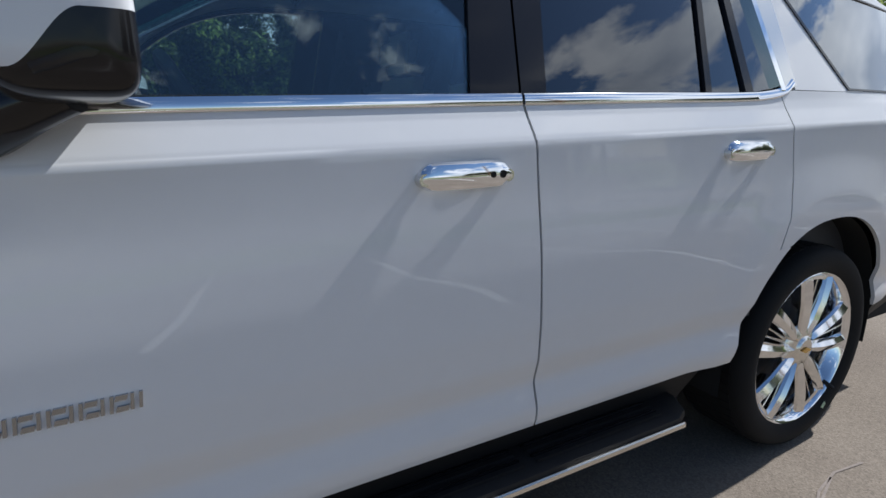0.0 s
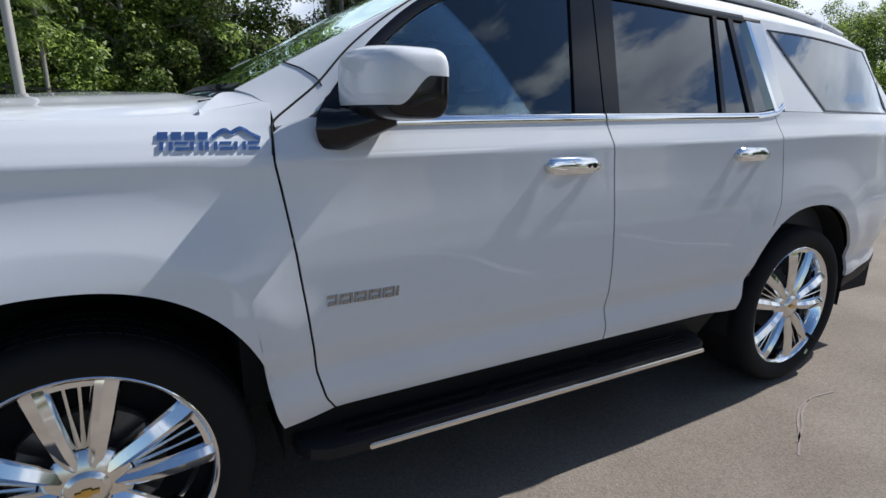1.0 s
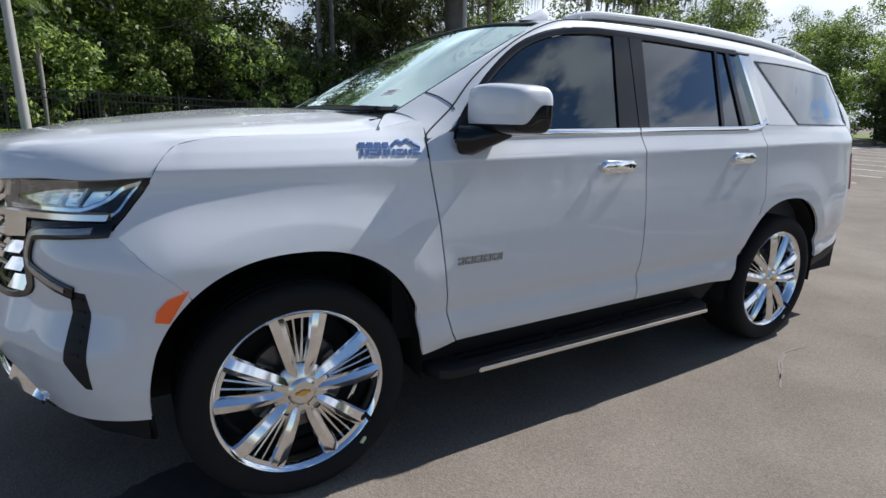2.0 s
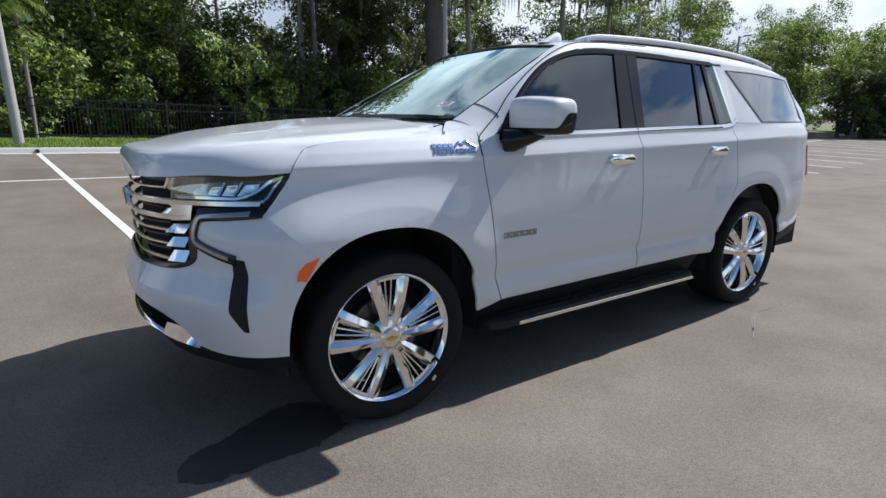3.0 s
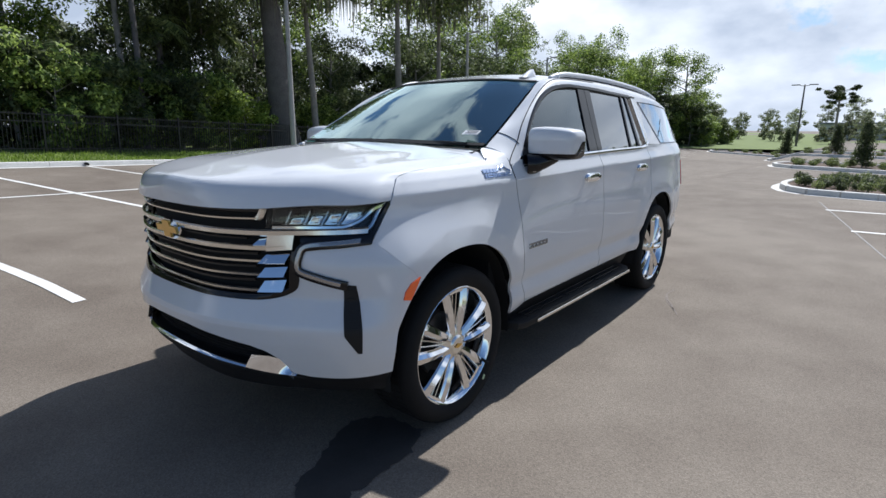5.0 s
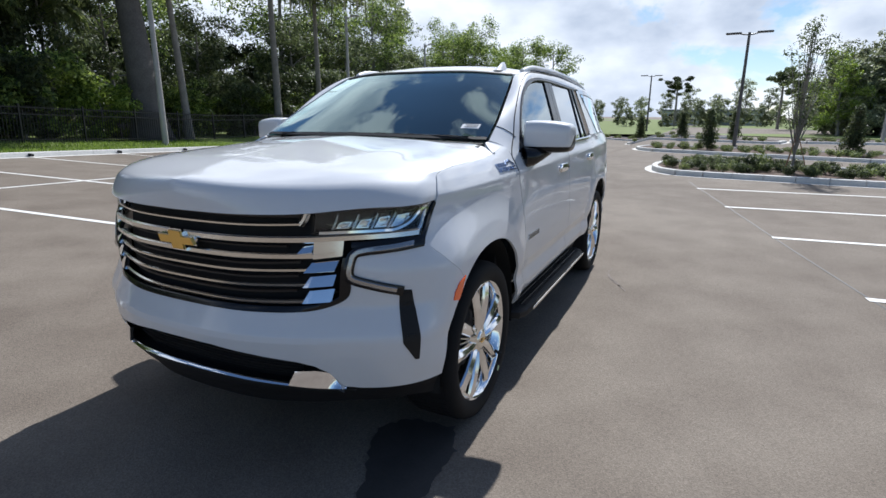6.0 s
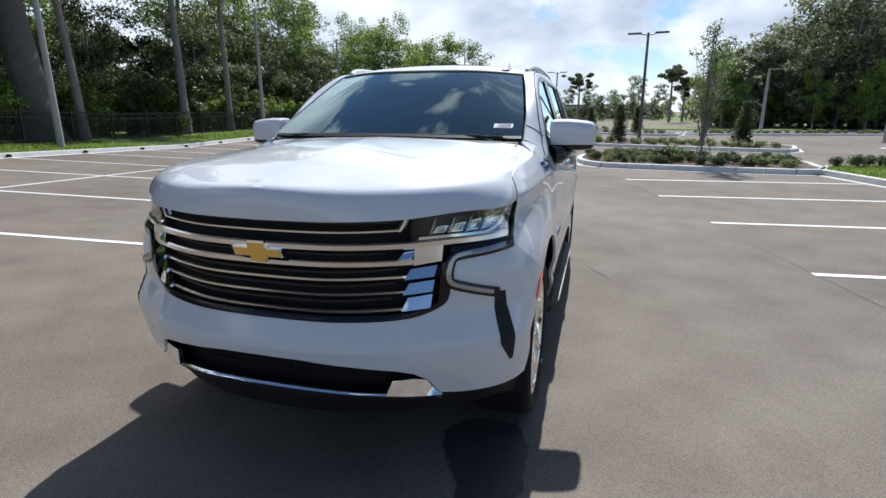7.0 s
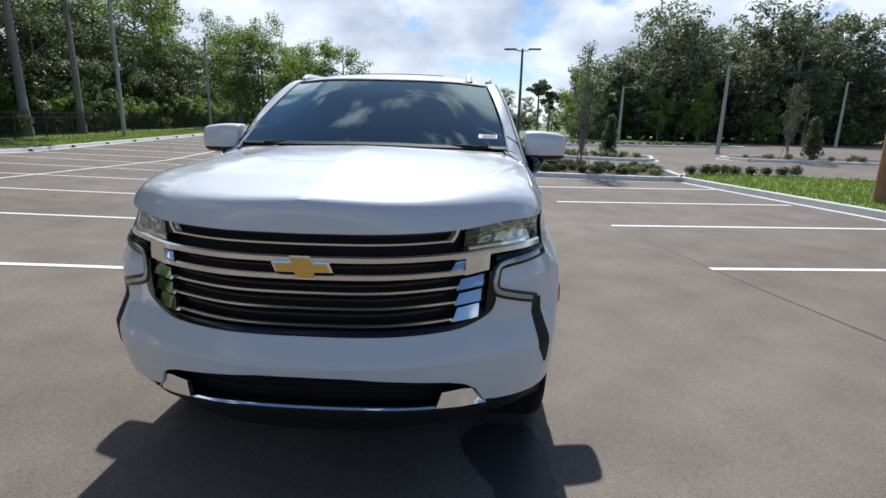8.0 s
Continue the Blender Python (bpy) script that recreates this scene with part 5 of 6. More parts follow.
    bmesh.ops.rotate(bm, cent=(0.213, -0.028, -0.247), matrix=Matrix.Rotation(radians(35), 3, "Y"), verts=bm.verts)
    part("balance_tag", bm, material("pale_green_tag", (0.55, 0.65, 0.42), 0.6) if "pale_green_tag" not in bpy.data.materials else bpy.data.materials["pale_green_tag"], w)
    for o in w.children:
        if o.name.split('.')[0] not in ('tyre', 'valve'):
            o.scale = (1.045, 1.0, 1.045)
    return w


wheel_one = wheel()
wheel_one.matrix_basis = pose(0.0, -0.978, 0.412)
for x, y, turn in ((3.071, -0.978, 8), (0.0, 0.978, 0), (3.071, 0.978, 20)):
    copy_thing(wheel_one, pose(x, y, 0.412, 0, turn, 0) if y < 0 else pose(x, y, 0.412, 0, turn, 180))

# ---- mirrors, handles, badges, wipers ----
def mirror_cut(x):
    """Height of the joint between the mirror's white cap and its black lower shell."""
    return 1.374 + 0.070 * float(smooth01((x - 0.775) / 0.085))


def mirror_lot():
    """The mirror's head as rings from the inner end to the outer end, cut clean along the joint into cap and lower shell."""
    stations = rounded([(-0.945, 0.080, 1.352, 1.510), (-0.957, 0.098, 1.340, 1.523), (-1.03, 0.106, 1.335, 1.527), (-1.11, 0.106, 1.335, 1.522), (-1.18, 0.100, 1.340, 1.512), (-1.204, 0.090, 1.350, 1.500), (-1.214, 0.070, 1.368, 1.482), (-1.219, 0.035, 1.395, 1.454), (-1.220, 0.004, 1.420, 1.429)], 54)
    n = 96
    bm = bmesh.new()
    rings = []
    for y, hw, z0, z1 in stations:
        cx = 0.835 + 0.35 * (abs(y) - 1.05) * 0.55
        ring = []
        for k in range(n):
            a = 2 * math.pi * k / n
            c, s_ = math.cos(a), math.sin(a)
            r = (abs(c) ** 4.2 + abs(s_) ** 4.2) ** (-1 / 4.2)
            x = cx + hw * c * r * (1.15 if c < 0 else 0.55)
            ring.append(bm.verts.new((x, y, (z0 + z1) / 2 + (z1 - z0) / 2 * s_ * r - mirror_cut(x))))
        rings.append(ring)
    for p, q in zip(rings, rings[1:]):
        for k in range(n):
            bm.faces.new((p[k], p[(k + 1) % n], q[(k + 1) % n], q[k]))
    bm.faces.new(rings[0]); bm.faces.new(list(reversed(rings[-1])))
    bmesh.ops.bisect_plane(bm, geom=bm.verts[:] + bm.edges[:] + bm.faces[:], plane_co=(0, 0, 0), plane_no=(0, 0, 1))
    bmesh.ops.recalc_face_normals(bm, faces=bm.faces)
    bm.verts.index_update()
    lots = []
    for upper in (True, False):
        index, v_, f_ = {}, [], []
        for f in bm.faces:
            if (f.calc_center_median().z > 0) != upper:
                continue
            for v in f.verts:
                if v.index not in index:
                    index[v.index] = len(v_)
                    v_.append((v.co.x, v.co.y, v.co.z + mirror_cut(v.co.x)))
            f_.append(tuple(index[v.index] for v in f.verts))
        lots.append((v_, f_))
    bm.free()
    return lots


cap_lot, low_lot = mirror_lot()
heads = both("door_mirror", cap_lot, PAINT, "white-capped door mirror on a black foot", smooth=40)
both("mirror_lower", low_lot, BLACK_GLOSS, "", heads, 50)
both("mirror_foot", tube([(0.675, -0.965, 1.310), (0.70, -1.0, 1.312), (0.76, -1.04, 1.330), (0.82, -1.07, 1.354)], [0.062, 0.056, 0.040, 0.034], 12), BLACK_GLOSS, "", heads)
n_ = coons(xz((0.635, 1.315), (0.75, 1.318)), xz((0.672, 1.395), (0.72, 1.435)), xz((0.635, 1.315), (0.645, 1.355), (0.672, 1.395)), xz((0.75, 1.318), (0.76, 1.36), (0.72, 1.435)), 8, 8)
both("mirror_sail", shell(on_body(n_, 0.008), 0.02), BLACK_GLOSS, "", heads)
n_v, n_f = tube([(0.80, -1.215, 1.372), (0.85, -1.214, 1.392), (0.90, -1.207, 1.398)], [0.007, 0.010, 0.006], 8)
both("turn_lamp", (n_v, n_f), LENS, "", heads)


def handle(x0, x1, z):
    xm = (x0 + x1) / 2
    y0 = -float(body(s_x(xm), z)[1])
    bm = bmesh.new()
    rows_ = []
    for t in 0.5 - 0.5 * np.cos(np.linspace(0, math.pi, 25)):
        x = x0 + (x1 - x0) * t
        arch_ = 0.015 + 0.010 * math.sin(math.pi * t)
        hh = 0.029 * (1 - abs(2 * t - 1) ** 9) + 0.004
        rows_.append([bm.verts.new((x, -(y0 + a), z + b)) for a, b in ((arch_ - 0.014, -hh * 0.9), (arch_ - 0.003, -hh * 0.78), (arch_ + 0.004, -hh * 0.3), (arch_ + 0.004, hh * 0.3), (arch_ - 0.003, hh * 0.85), (arch_ - 0.014, hh))])
    for a, b in zip(rows_, rows_[1:]):
        for i in range(6):
            bm.faces.new((a[i], a[(i + 1) % 6], b[(i + 1) % 6], b[i]))
    bm.faces.new(rows_[0]); bm.faces.new(list(reversed(rows_[-1])))
    bmesh.ops.recalc_face_normals(bm, faces=bm.faces)
    bm.verts.index_update()
    v_, f_ = [tuple(v.co) for v in bm.verts], [tuple(v.index for v in f.verts) for f in bm.faces]
    bm.free()
    hs = both("door_handle", (v_, f_), CHROME, "chrome door handle", smooth=44)
    for xe in (x0 + 0.014, x1 - 0.014):
        both("handle_foot", tube([(xe, -(y0 - 0.004), z - 0.002), (xe, -(y0 + 0.020), z - 0.002)], [0.018, 0.014], 12), SATIN, "", hs)
    bm = bmesh.new()
    bmesh.ops.create_uvsphere(bm, u_segments=14, v_segments=7, radius=1.0)
    for v in bm.verts:
        v.co = Vector((xm + v.co.x * 0.070, -(y0 - 0.003) + v.co.y * 0.006, z - 0.018 + v.co.z * 0.042))
    bm.verts.index_update()
    both("finger_dish", ([tuple(v.co) for v in bm.verts], [tuple(v.index for v in f.verts) for f in bm.faces]), PAINT, "", hs)
    bm.free()
    return hs


front_handles = handle(1.388, 1.625, 1.186)
handle(2.392, 2.61, 1.203)
for x, r in ((1.565, 0.007), (1.592, 0.009)):          # lock and sensor dots
    y = -float(body(s_x(1.506), 1.186)[1]) + 0.015 + 0.010 * math.sin(math.pi * (x - 1.388) / 0.237)
    both("lock_dot", tube([(x, -y, 1.188), (x, -y - 0.006, 1.188)], r, 10), DARK, "", front_handles)


def bars(name, label, x0, x1, z0, z1, marks, mat, out):
    """A badge whose lettering is given as plain bars."""
    made = None
    n = len(marks)
    wd = (x1 - x0) / n
    for k, kind in enumerate(marks):
        a, b = x0 + wd * (k + 0.08), x0 + wd * (k + 0.92)
        spans = {"#": [(a, b, z0, z1)], "=": [(a, b, z0, z0 + (z1 - z0) * 0.32), (a, b, z0 + (z1 - z0) * 0.68, z1)], "|": [(a, a + (b - a) * 0.3, z0, z1), (b - (b - a) * 0.3, b, z0, z1)]}[kind]
        for xa, xb, za, zb in spans:
            n_ = coons(xz((xa, za), (xb, za)), xz((xa + 0.003, zb), (xb + 0.003, zb)), xz((xa, za), (xa + 0.003, zb)), xz((xb, za), (xb + 0.003, zb)), 3, 3)
            lot_ = shell(on_body(n_, out), out + 0.002)
            if made is None:
                made = both(name, lot_, mat, label, smooth=0)
            else:
                both("badge_bar", lot_, mat, "", made, 0)
    return made


bars("door_badge", "chrome badge of plain bars", 0.625, 0.845, 0.825, 0.855, "=|=|=|=|=|", DARK_CHROME, 0.006)
hb = bars("wing_badge", "blue chrome two-row badge with a ridge on top", 0.25, 0.485, 1.262, 1.281, "|=||=|=", SKY_TINT_BADGE, 0.008)
for k in range(4):
    xa = 0.25 + 0.030 * k
    n_ = coons(xz((xa, 1.287), (xa + 0.023, 1.287)), xz((xa + 0.003, 1.304), (xa + 0.026, 1.304)), xz((xa, 1.287), (xa + 0.003, 1.304)), xz((xa + 0.023, 1.287), (xa + 0.026, 1.304)), 3, 3)
    both("badge_bar", shell(on_body(n_, 0.008), 0.01), SKY_TINT_BADGE, "", hb, 0)
ribbon(xz((0.375, 1.290), (0.405, 1.308), (0.42, 1.301), (0.445, 1.312), (0.465, 1.300), (0.488, 1.288)), 0.012, 0.008, 0.009, SKY_TINT_BADGE, "badge_ridge", "", hb, n=24)

for p in ([(0.425, -0.70, 1.424), (0.42, -0.45, 1.432), (0.415, -0.10, 1.438)], [(0.415, 0.05, 1.438), (0.42, 0.38, 1.432), (0.43, 0.66, 1.424)]):
    wp = pieces("wiper", *tube(rounded(p, 14).tolist(), 0.010, 6), BLACK, car, "black windscreen wiper")
    pieces("blade", *tube([(x + 0.02, y, z + 0.006) for x, y, z in rounded(p, 14)], 0.006, 6), BLACK, wp)
cowl = coons(rounded([(0.36, -0.80, 1.395), (0.40, -0.4, 1.400), (0.41, 0, 1.402), (0.40, 0.4, 1.400), (0.36, 0.80, 1.395)], 30), rounded([(0.46, -0.79, 1.41), (0.46, -0.4, 1.42), (0.46, 0, 1.425), (0.46, 0.4, 1.42), (0.46, 0.79, 1.41)], 30),
             [(0.36, -0.80, 1.395), (0.46, -0.79, 1.41)], [(0.36, 0.80, 1.395), (0.46, 0.79, 1.41)], 30, 4)
pieces("cowl", *shell(cowl - np.array([0, 0, 0.012]), 0.02), BLACK, car)

# cabin
def cushion(name, x0, x1, y0, y1, z0, z1, mat, bev=0.05, lean=0.0, parent=None):
    bm = box_bm(x0, x1, y0, y1, z0, z1, bev)
    for v in bm.verts:
        v.co.x += lean * (v.co.z - z0)
    return part(name, bm, mat, parent or car, "", 60)


for y in (-0.42, 0.42):
    seat = cushion("front_seat", 1.35, 1.85, y - 0.26, y + 0.26, 0.75, 0.93, SEAT)
    cushion("seat_back", 1.78, 1.95, y - 0.25, y + 0.25, 0.88, 1.48, SEAT, 0.06, 0.22, seat)
    cushion("head_rest", 1.92, 2.02, y - 0.14, y + 0.14, 1.50, 1.68, SEAT, 0.04, 0.1, seat)
    seat = cushion("rear_seat", 2.30, 2.75, y - 0.26, y + 0.26, 0.78, 0.95, SEAT)
    cushion("seat_back", 2.70, 2.86, y - 0.25, y + 0.25, 0.9, 1.45, SEAT, 0.06, 0.22, seat)
    cushion("head_rest", 2.85, 2.94, y - 0.14, y + 0.14, 1.47, 1.62, SEAT, 0.04, 0.1, seat)
cushion("third_row_seat", 3.3, 3.75, -0.6, 0.6, 0.8, 1.45, SEAT, 0.06, 0.1)
cushion("dashboard", 0.55, 0.98, -0.86, 0.86, 0.95, 1.355, CABIN, 0.08)
cushion("floor_pan", 0.55, 4.0, -0.88, 0.88, 0.50, 0.60, CABIN, 0.01)
cushion("centre_console", 0.95, 1.9, -0.12, 0.12, 0.6, 0.98, CABIN, 0.03)
for y0, y1 in ((-0.97, -0.90), (0.90, 0.97)):
    cushion("door_lining", 0.62, 2.72, y0, y1, 0.6, 1.33, CABIN, 0.02)
cushion("cargo_lining", 2.75, 4.0, -0.88, -0.82, 0.6, 1.36, CABIN, 0.02)
cushion("cargo_lining", 2.75, 4.0, 0.82, 0.88, 0.6, 1.36, CABIN, 0.02)
v_, f_ = [], []
for k in range(36):
    a = 2 * math.pi * k / 36
    for j in range(8):
        b = 2 * math.pi * j / 8
        r = 0.185 + 0.016 * math.cos(b)
        p = Vector((0.016 * math.sin(b), r * math.cos(a), r * math.sin(a)))
        p.rotate(Euler((0, radians(-25), 0)))
        v_.append(p + Vector((1.03, -0.45, 1.295)))
for k in range(36):
    for j in range(8):
        f_.append((k * 8 + j, k * 8 + (j + 1) % 8, ((k + 1) % 36) * 8 + (j + 1) % 8, ((k + 1) % 36) * 8 + j))
sw = pieces("steering_wheel", v_, f_, CABIN, car)
bm = box_bm(1.01, 1.04, -0.63, -0.27, 1.265, 1.315, 0.01)
part("wheel_spokes", bm, CABIN, sw)
bm = box_bm(1.42, 1.44, -0.12, 0.12, 1.70, 1.76, 0.01)
part("inner_mirror", bm, CABIN, car)
# a windscreen note with a few printed lines
def note_lot(x0, x1, y0, y1, lift):
    v_ = []
    for x, y in ((x0, y0), (x1, y0), (x1, y1), (x0, y1)):
        z = 1.424 + (x - 0.375) * 0.545 + 0.010 * (1 - abs(y)) + lift
        v_.append((x, y, z))
    v_ += [(x, y, z - 0.002) for x, y, z in v_]
    return v_, [(0, 1, 2, 3), (7, 6, 5, 4), (0, 4, 5, 1), (1, 5, 6, 2), (2, 6, 7, 3), (3, 7, 4, 0)]


note = pieces("screen_note", *note_lot(0.470, 0.510, -0.752, -0.640, 0.002), PAPER, car, "white paper note at the windscreen's foot", 0)
for k in range(3):
    pieces("printed_line", *note_lot(0.478 + 0.010 * k, 0.4805 + 0.010 * k, -0.742, -0.660 - 0.012 * (k % 2), 0.0055), INK, note, "", 0)

# ---- trees ----
def leaf_cloud(rng, centres, count, size, squash=0.8, droop=0.0, slim=False):
    """Leaves as small bent rhombs (slim: as three-cornered sprays) gathered round the given (centre, radius) clumps."""
    v_, f_ = [], []
    tot = sum(r * r for _, r in centres)
    for c, r in centres:
        for _ in range(max(3, int(count * r * r / tot))):
            d = Vector((rng.gauss(0, 1), rng.gauss(0, 1), rng.gauss(0, 1)))
            d.normalize()
            q = c + Vector((d.x, d.y, d.z * squash)) * r * (0.35 + 0.75 * rng.random() ** 0.6)
            n = (d + Vector((rng.gauss(0, 0.6), rng.gauss(0, 0.6), rng.gauss(0, 0.6) + 0.5))).normalized()
            a = n.orthogonal().normalized()
            a.rotate(Matrix.Rotation(rng.uniform(0, 6.283), 3, n))
            b = n.cross(a)
            s = size * rng.uniform(0.55, 1.25)
            o = len(v_)
            if slim:
                v_ += [q - a * s, q + a * s * 0.5 - b * s * 0.55, q + a * s * 0.8 + b * s * 0.5]
                f_.append((o, o + 1, o + 2))
            else:
                v_ += [q - a * s, q - b * s * 0.42 + n * s * 0.12, q + a * s - Vector((0, 0, droop * s)), q + b * s * 0.42 + n * s * 0.12]
                f_.append((o, o + 1, o + 2, o + 3))
    return v_, f_


def limb_tree(rng, height, spread, trunk_r, first, limbs, lean=0.06):
    """Trunk and limbs as one mesh; also the places where the foliage sits."""
    lots, tips = [], []
    top = Vector((rng.uniform(-1, 1) * lean * height, rng.uniform(-1, 1) * lean * height, height * 0.9))
    mid = top * 0.5 + Vector((rng.uniform(-1, 1) * 0.2, rng.uniform(-1, 1) * 0.2, 0))
    pts = rounded([(0, 0, -0.3), tuple(mid * 0.4), tuple(mid), tuple(top)], 9)
    rad = [trunk_r * (1.25 if i == 0 else 1.0) * (1 - 0.85 * (i / 8) ** 1.1) for i in range(9)]
    lots.append(tube(pts.tolist(), rad, 7))
    for k in range(limbs):
        h = first + (0.97 - first) * (k + rng.random()) / limbs
        i = h * 8
        base = Vector(pts[int(i)]).lerp(Vector(pts[min(int(i) + 1, 8)]), i % 1)
        a = k * 2.4 + rng.uniform(-0.5, 0.5)
        reach = spread * (1.0 - 0.55 * abs(h - 0.55)) * rng.uniform(0.65, 1.1)
        end = base + Vector((math.cos(a) * reach, math.sin(a) * reach, reach * rng.uniform(0.1, 0.65)))
        knee = base.lerp(end, 0.5) + Vector((rng.uniform(-1, 1), rng.uniform(-1, 1), rng.uniform(-0.2, 0.6))) * reach * 0.12
        r0 = trunk_r * 0.42 * (1 - 0.5 * h)
        lots.append(tube(rounded([tuple(base), tuple(knee), tuple(end)], 6).tolist(), [r0, r0 * 0.8, r0 * 0.62, r0 * 0.45, r0 * 0.3, r0 * 0.12], 4))
        for m in range(6):
            t = rng.uniform(0.35, 1.05)
            tips.append((base.lerp(end, t) + Vector((rng.gauss(0, 0.25), rng.gauss(0, 0.25), rng.gauss(0.1, 0.25))) * reach * 0.6, reach * rng.uniform(0.13, 0.32)))
    tips.append((top, spread * 0.4))
    return join(*lots), tips


def tree_kind(name, seed, height, spread, trunk_r, first, limbs, leaves, size, leaf, bark=None, label="", moss=0, squash=0.75):
    rng = random.Random(seed)
    wood, tips = limb_tree(rng, height, spread, trunk_r, first, limbs)
    t = thing(name, label, "tree")
    pieces("trunk", *wood, bark or BARK, t, "", 60)
    pieces("crown", *leaf_cloud(rng, tips, leaves, size, squash, slim=True), leaf, t, "", 0)
    if moss:
        v_, f_ = [], []
        for c, r in tips:
            for _ in range(moss):
                p = c + Vector((rng.gauss(0, 0.5), rng.gauss(0, 0.5), -rng.random() * 0.4)) * r
                ln, w = rng.uniform(0.5, 1.5), rng.uniform(0.03, 0.09)
                a = rng.uniform(0, 3.14)
                d = Vector((math.cos(a), math.sin(a), 0)) * w
                o = len(v_)
                v_ += [p - d, p + d, p - Vector((rng.uniform(-0.1, 0.1), rng.uniform(-0.1, 0.1), ln))]
                f_.append((o, o + 1, o + 2))
        tagged(pieces("moss", v_, f_, MOSS, t, "", 0), "grey hanging moss", kind="stuff")
    return t


def plant(kind, x, y, rz=0.0, s=1.0, lift=0.08, label="", sz=None):
    """One more tree of a kind, at its own turn and size."""
    c = copy_thing(kind, pose(x, y, ground_z(x, y) + lift, 0, 0, rz))
    c.scale = (s, s, sz or s)
    if label:
        tagged(c, label)
    return c


TALL = "tall green broadleaf tree in the wood behind the fence"
tall_a = tree_kind("tree", 11, 14.5, 4.2, 0.30, 0.30, 20, 7000, 0.16, LEAF_A, label=TALL)
tall_b = tree_kind("tree", 12, 16.0, 3.6, 0.26, 0.38, 20, 6000, 0.155, LEAF_B, label=TALL)
tall_c = tree_kind("tree", 13, 12.0, 4.0, 0.24, 0.22, 18, 7600, 0.15, LEAF_A, label=TALL)
dark_a = tree_kind("tree", 14, 9.5, 3.3, 0.20, 0.12, 18, 8000, 0.14, LEAF_D, label="dark dense tree in the wood behind the fence")
bright_a = tree_kind("tree", 15, 7.0, 2.8, 0.15, 0.10, 14, 7200, 0.115, LEAF_C, label="bright green young tree at the edge of the wood")
sparse = tree_kind("tree", 16, 13.0, 3.4, 0.16, 0.25, 20, 3600, 0.11, LEAF_B, label="thinly leaved tree against the sky")
bush_a = tree_kind("shrub", 17, 3.2, 1.8, 0.07, 0.05, 14, 6000, 0.105, LEAF_A, label="leafy shrub behind the black fence")
bush_b = tree_kind("shrub", 18, 2.4, 1.6, 0.06, 0.05, 12, 5600, 0.095, LEAF_C, label="bright leafy shrub behind the black fence")
bush_c = tree_kind("shrub", 19, 4.0, 2.0, 0.08, 0.05, 14, 6000, 0.125, LEAF_D, label="dark overgrown shrub behind the black fence")
# far kinds wear the leaf colour that has the haze mixed in
FAR = "green broadleaf tree in the distant wood"
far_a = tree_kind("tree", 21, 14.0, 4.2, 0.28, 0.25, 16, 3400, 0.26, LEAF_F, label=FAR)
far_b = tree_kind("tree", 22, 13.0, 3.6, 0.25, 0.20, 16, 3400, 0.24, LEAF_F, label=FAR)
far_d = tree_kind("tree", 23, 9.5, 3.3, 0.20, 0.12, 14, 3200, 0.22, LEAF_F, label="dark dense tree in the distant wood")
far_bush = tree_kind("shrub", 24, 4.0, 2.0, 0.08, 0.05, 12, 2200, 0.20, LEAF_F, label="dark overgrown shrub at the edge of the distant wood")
originals = [tall_a, tall_b, tall_c, dark_a, bright_a, sparse, bush_a, bush_b, bush_c, far_a, far_b, far_d, far_bush]
for i, o in enumerate(originals):
    p = lot(-16 + i * 2.3, 34 + (i % 3) * 2)
    o.matrix_basis = pose(p.x, p.y, p.z + 0.05, 0, 0, i * 40)

rng = random.Random(5)
for k in range(62):                       # undergrowth along the fence
    u = -12 + 1.56 * k + rng.uniform(-0.6, 0.6)
    p = lot(u, 20.4 + rng.uniform(0, 1.6))
    plant(rng.choice((bush_a, bush_a, bush_b, bush_c, bush_b)), p.x, p.y, rng.uniform(0, 360), rng.uniform(0.75, 1.15))
for k in range(30):                       # second rank
    u = -14 + 3.6 * k + rng.uniform(-1, 1)
    if 7.5 < u < 11.5 or 13.5 < u < 20.5 or 27 < u < 31 or k % 3 == 1:
        continue
    p = lot(u, 23.6 + rng.uniform(-0.8, 2))
    s_ = rng.uniform(0.7, 1.05)
    plant(rng.choice((dark_a, dark_a, bright_a, tall_c)), p.x, p.y, rng.uniform(0, 360), s_)
for k in range(25):                       # tall rank
    u = -18 + 5.0 * k + rng.uniform(-1.5, 1.5)
    if 7.0 < u < 12.5 or 32 < u < 37:
        continue
    p = lot(u, 28 + rng.uniform(-2, 5))
    plant(tall_b if 12 < u < 25 else rng.choice((tall_a, tall_b, tall_c, tall_a)), p.x, p.y, rng.uniform(0, 360), rng.uniform(0.85, 1.15))
for u, v in ((6.5, 26), (9.0, 27.5)):
    p = lot(u, v)
    plant(sparse, p.x, p.y, 50 * u, 1.0)
# the wood closes the lot's far end
for k in range(16):
    x, y = 52 + 2.2 * k, 15.5 - 0.35 * k + rng.uniform(-0.5, 2.5)
    if k > 9:
        continue
    low = 1.0 - 0.055 * k
    plant(rng.choice((tall_c, dark_a, bright_a)), x, y, rng.uniform(0, 360), low * rng.uniform(0.8, 1.0))
    plant(bush_c, x - 0.5, y - 1.2, rng.uniform(0, 360), 1.25 * low)
    plant(bush_a, x + 1.0, y - 2.0, rng.uniform(0, 360), 1.1 * low)
    plant(rng.choice((tall_a, tall_c)), x + 1, y + 6, rng.uniform(0, 360), low * rng.uniform(0.75, 0.95))

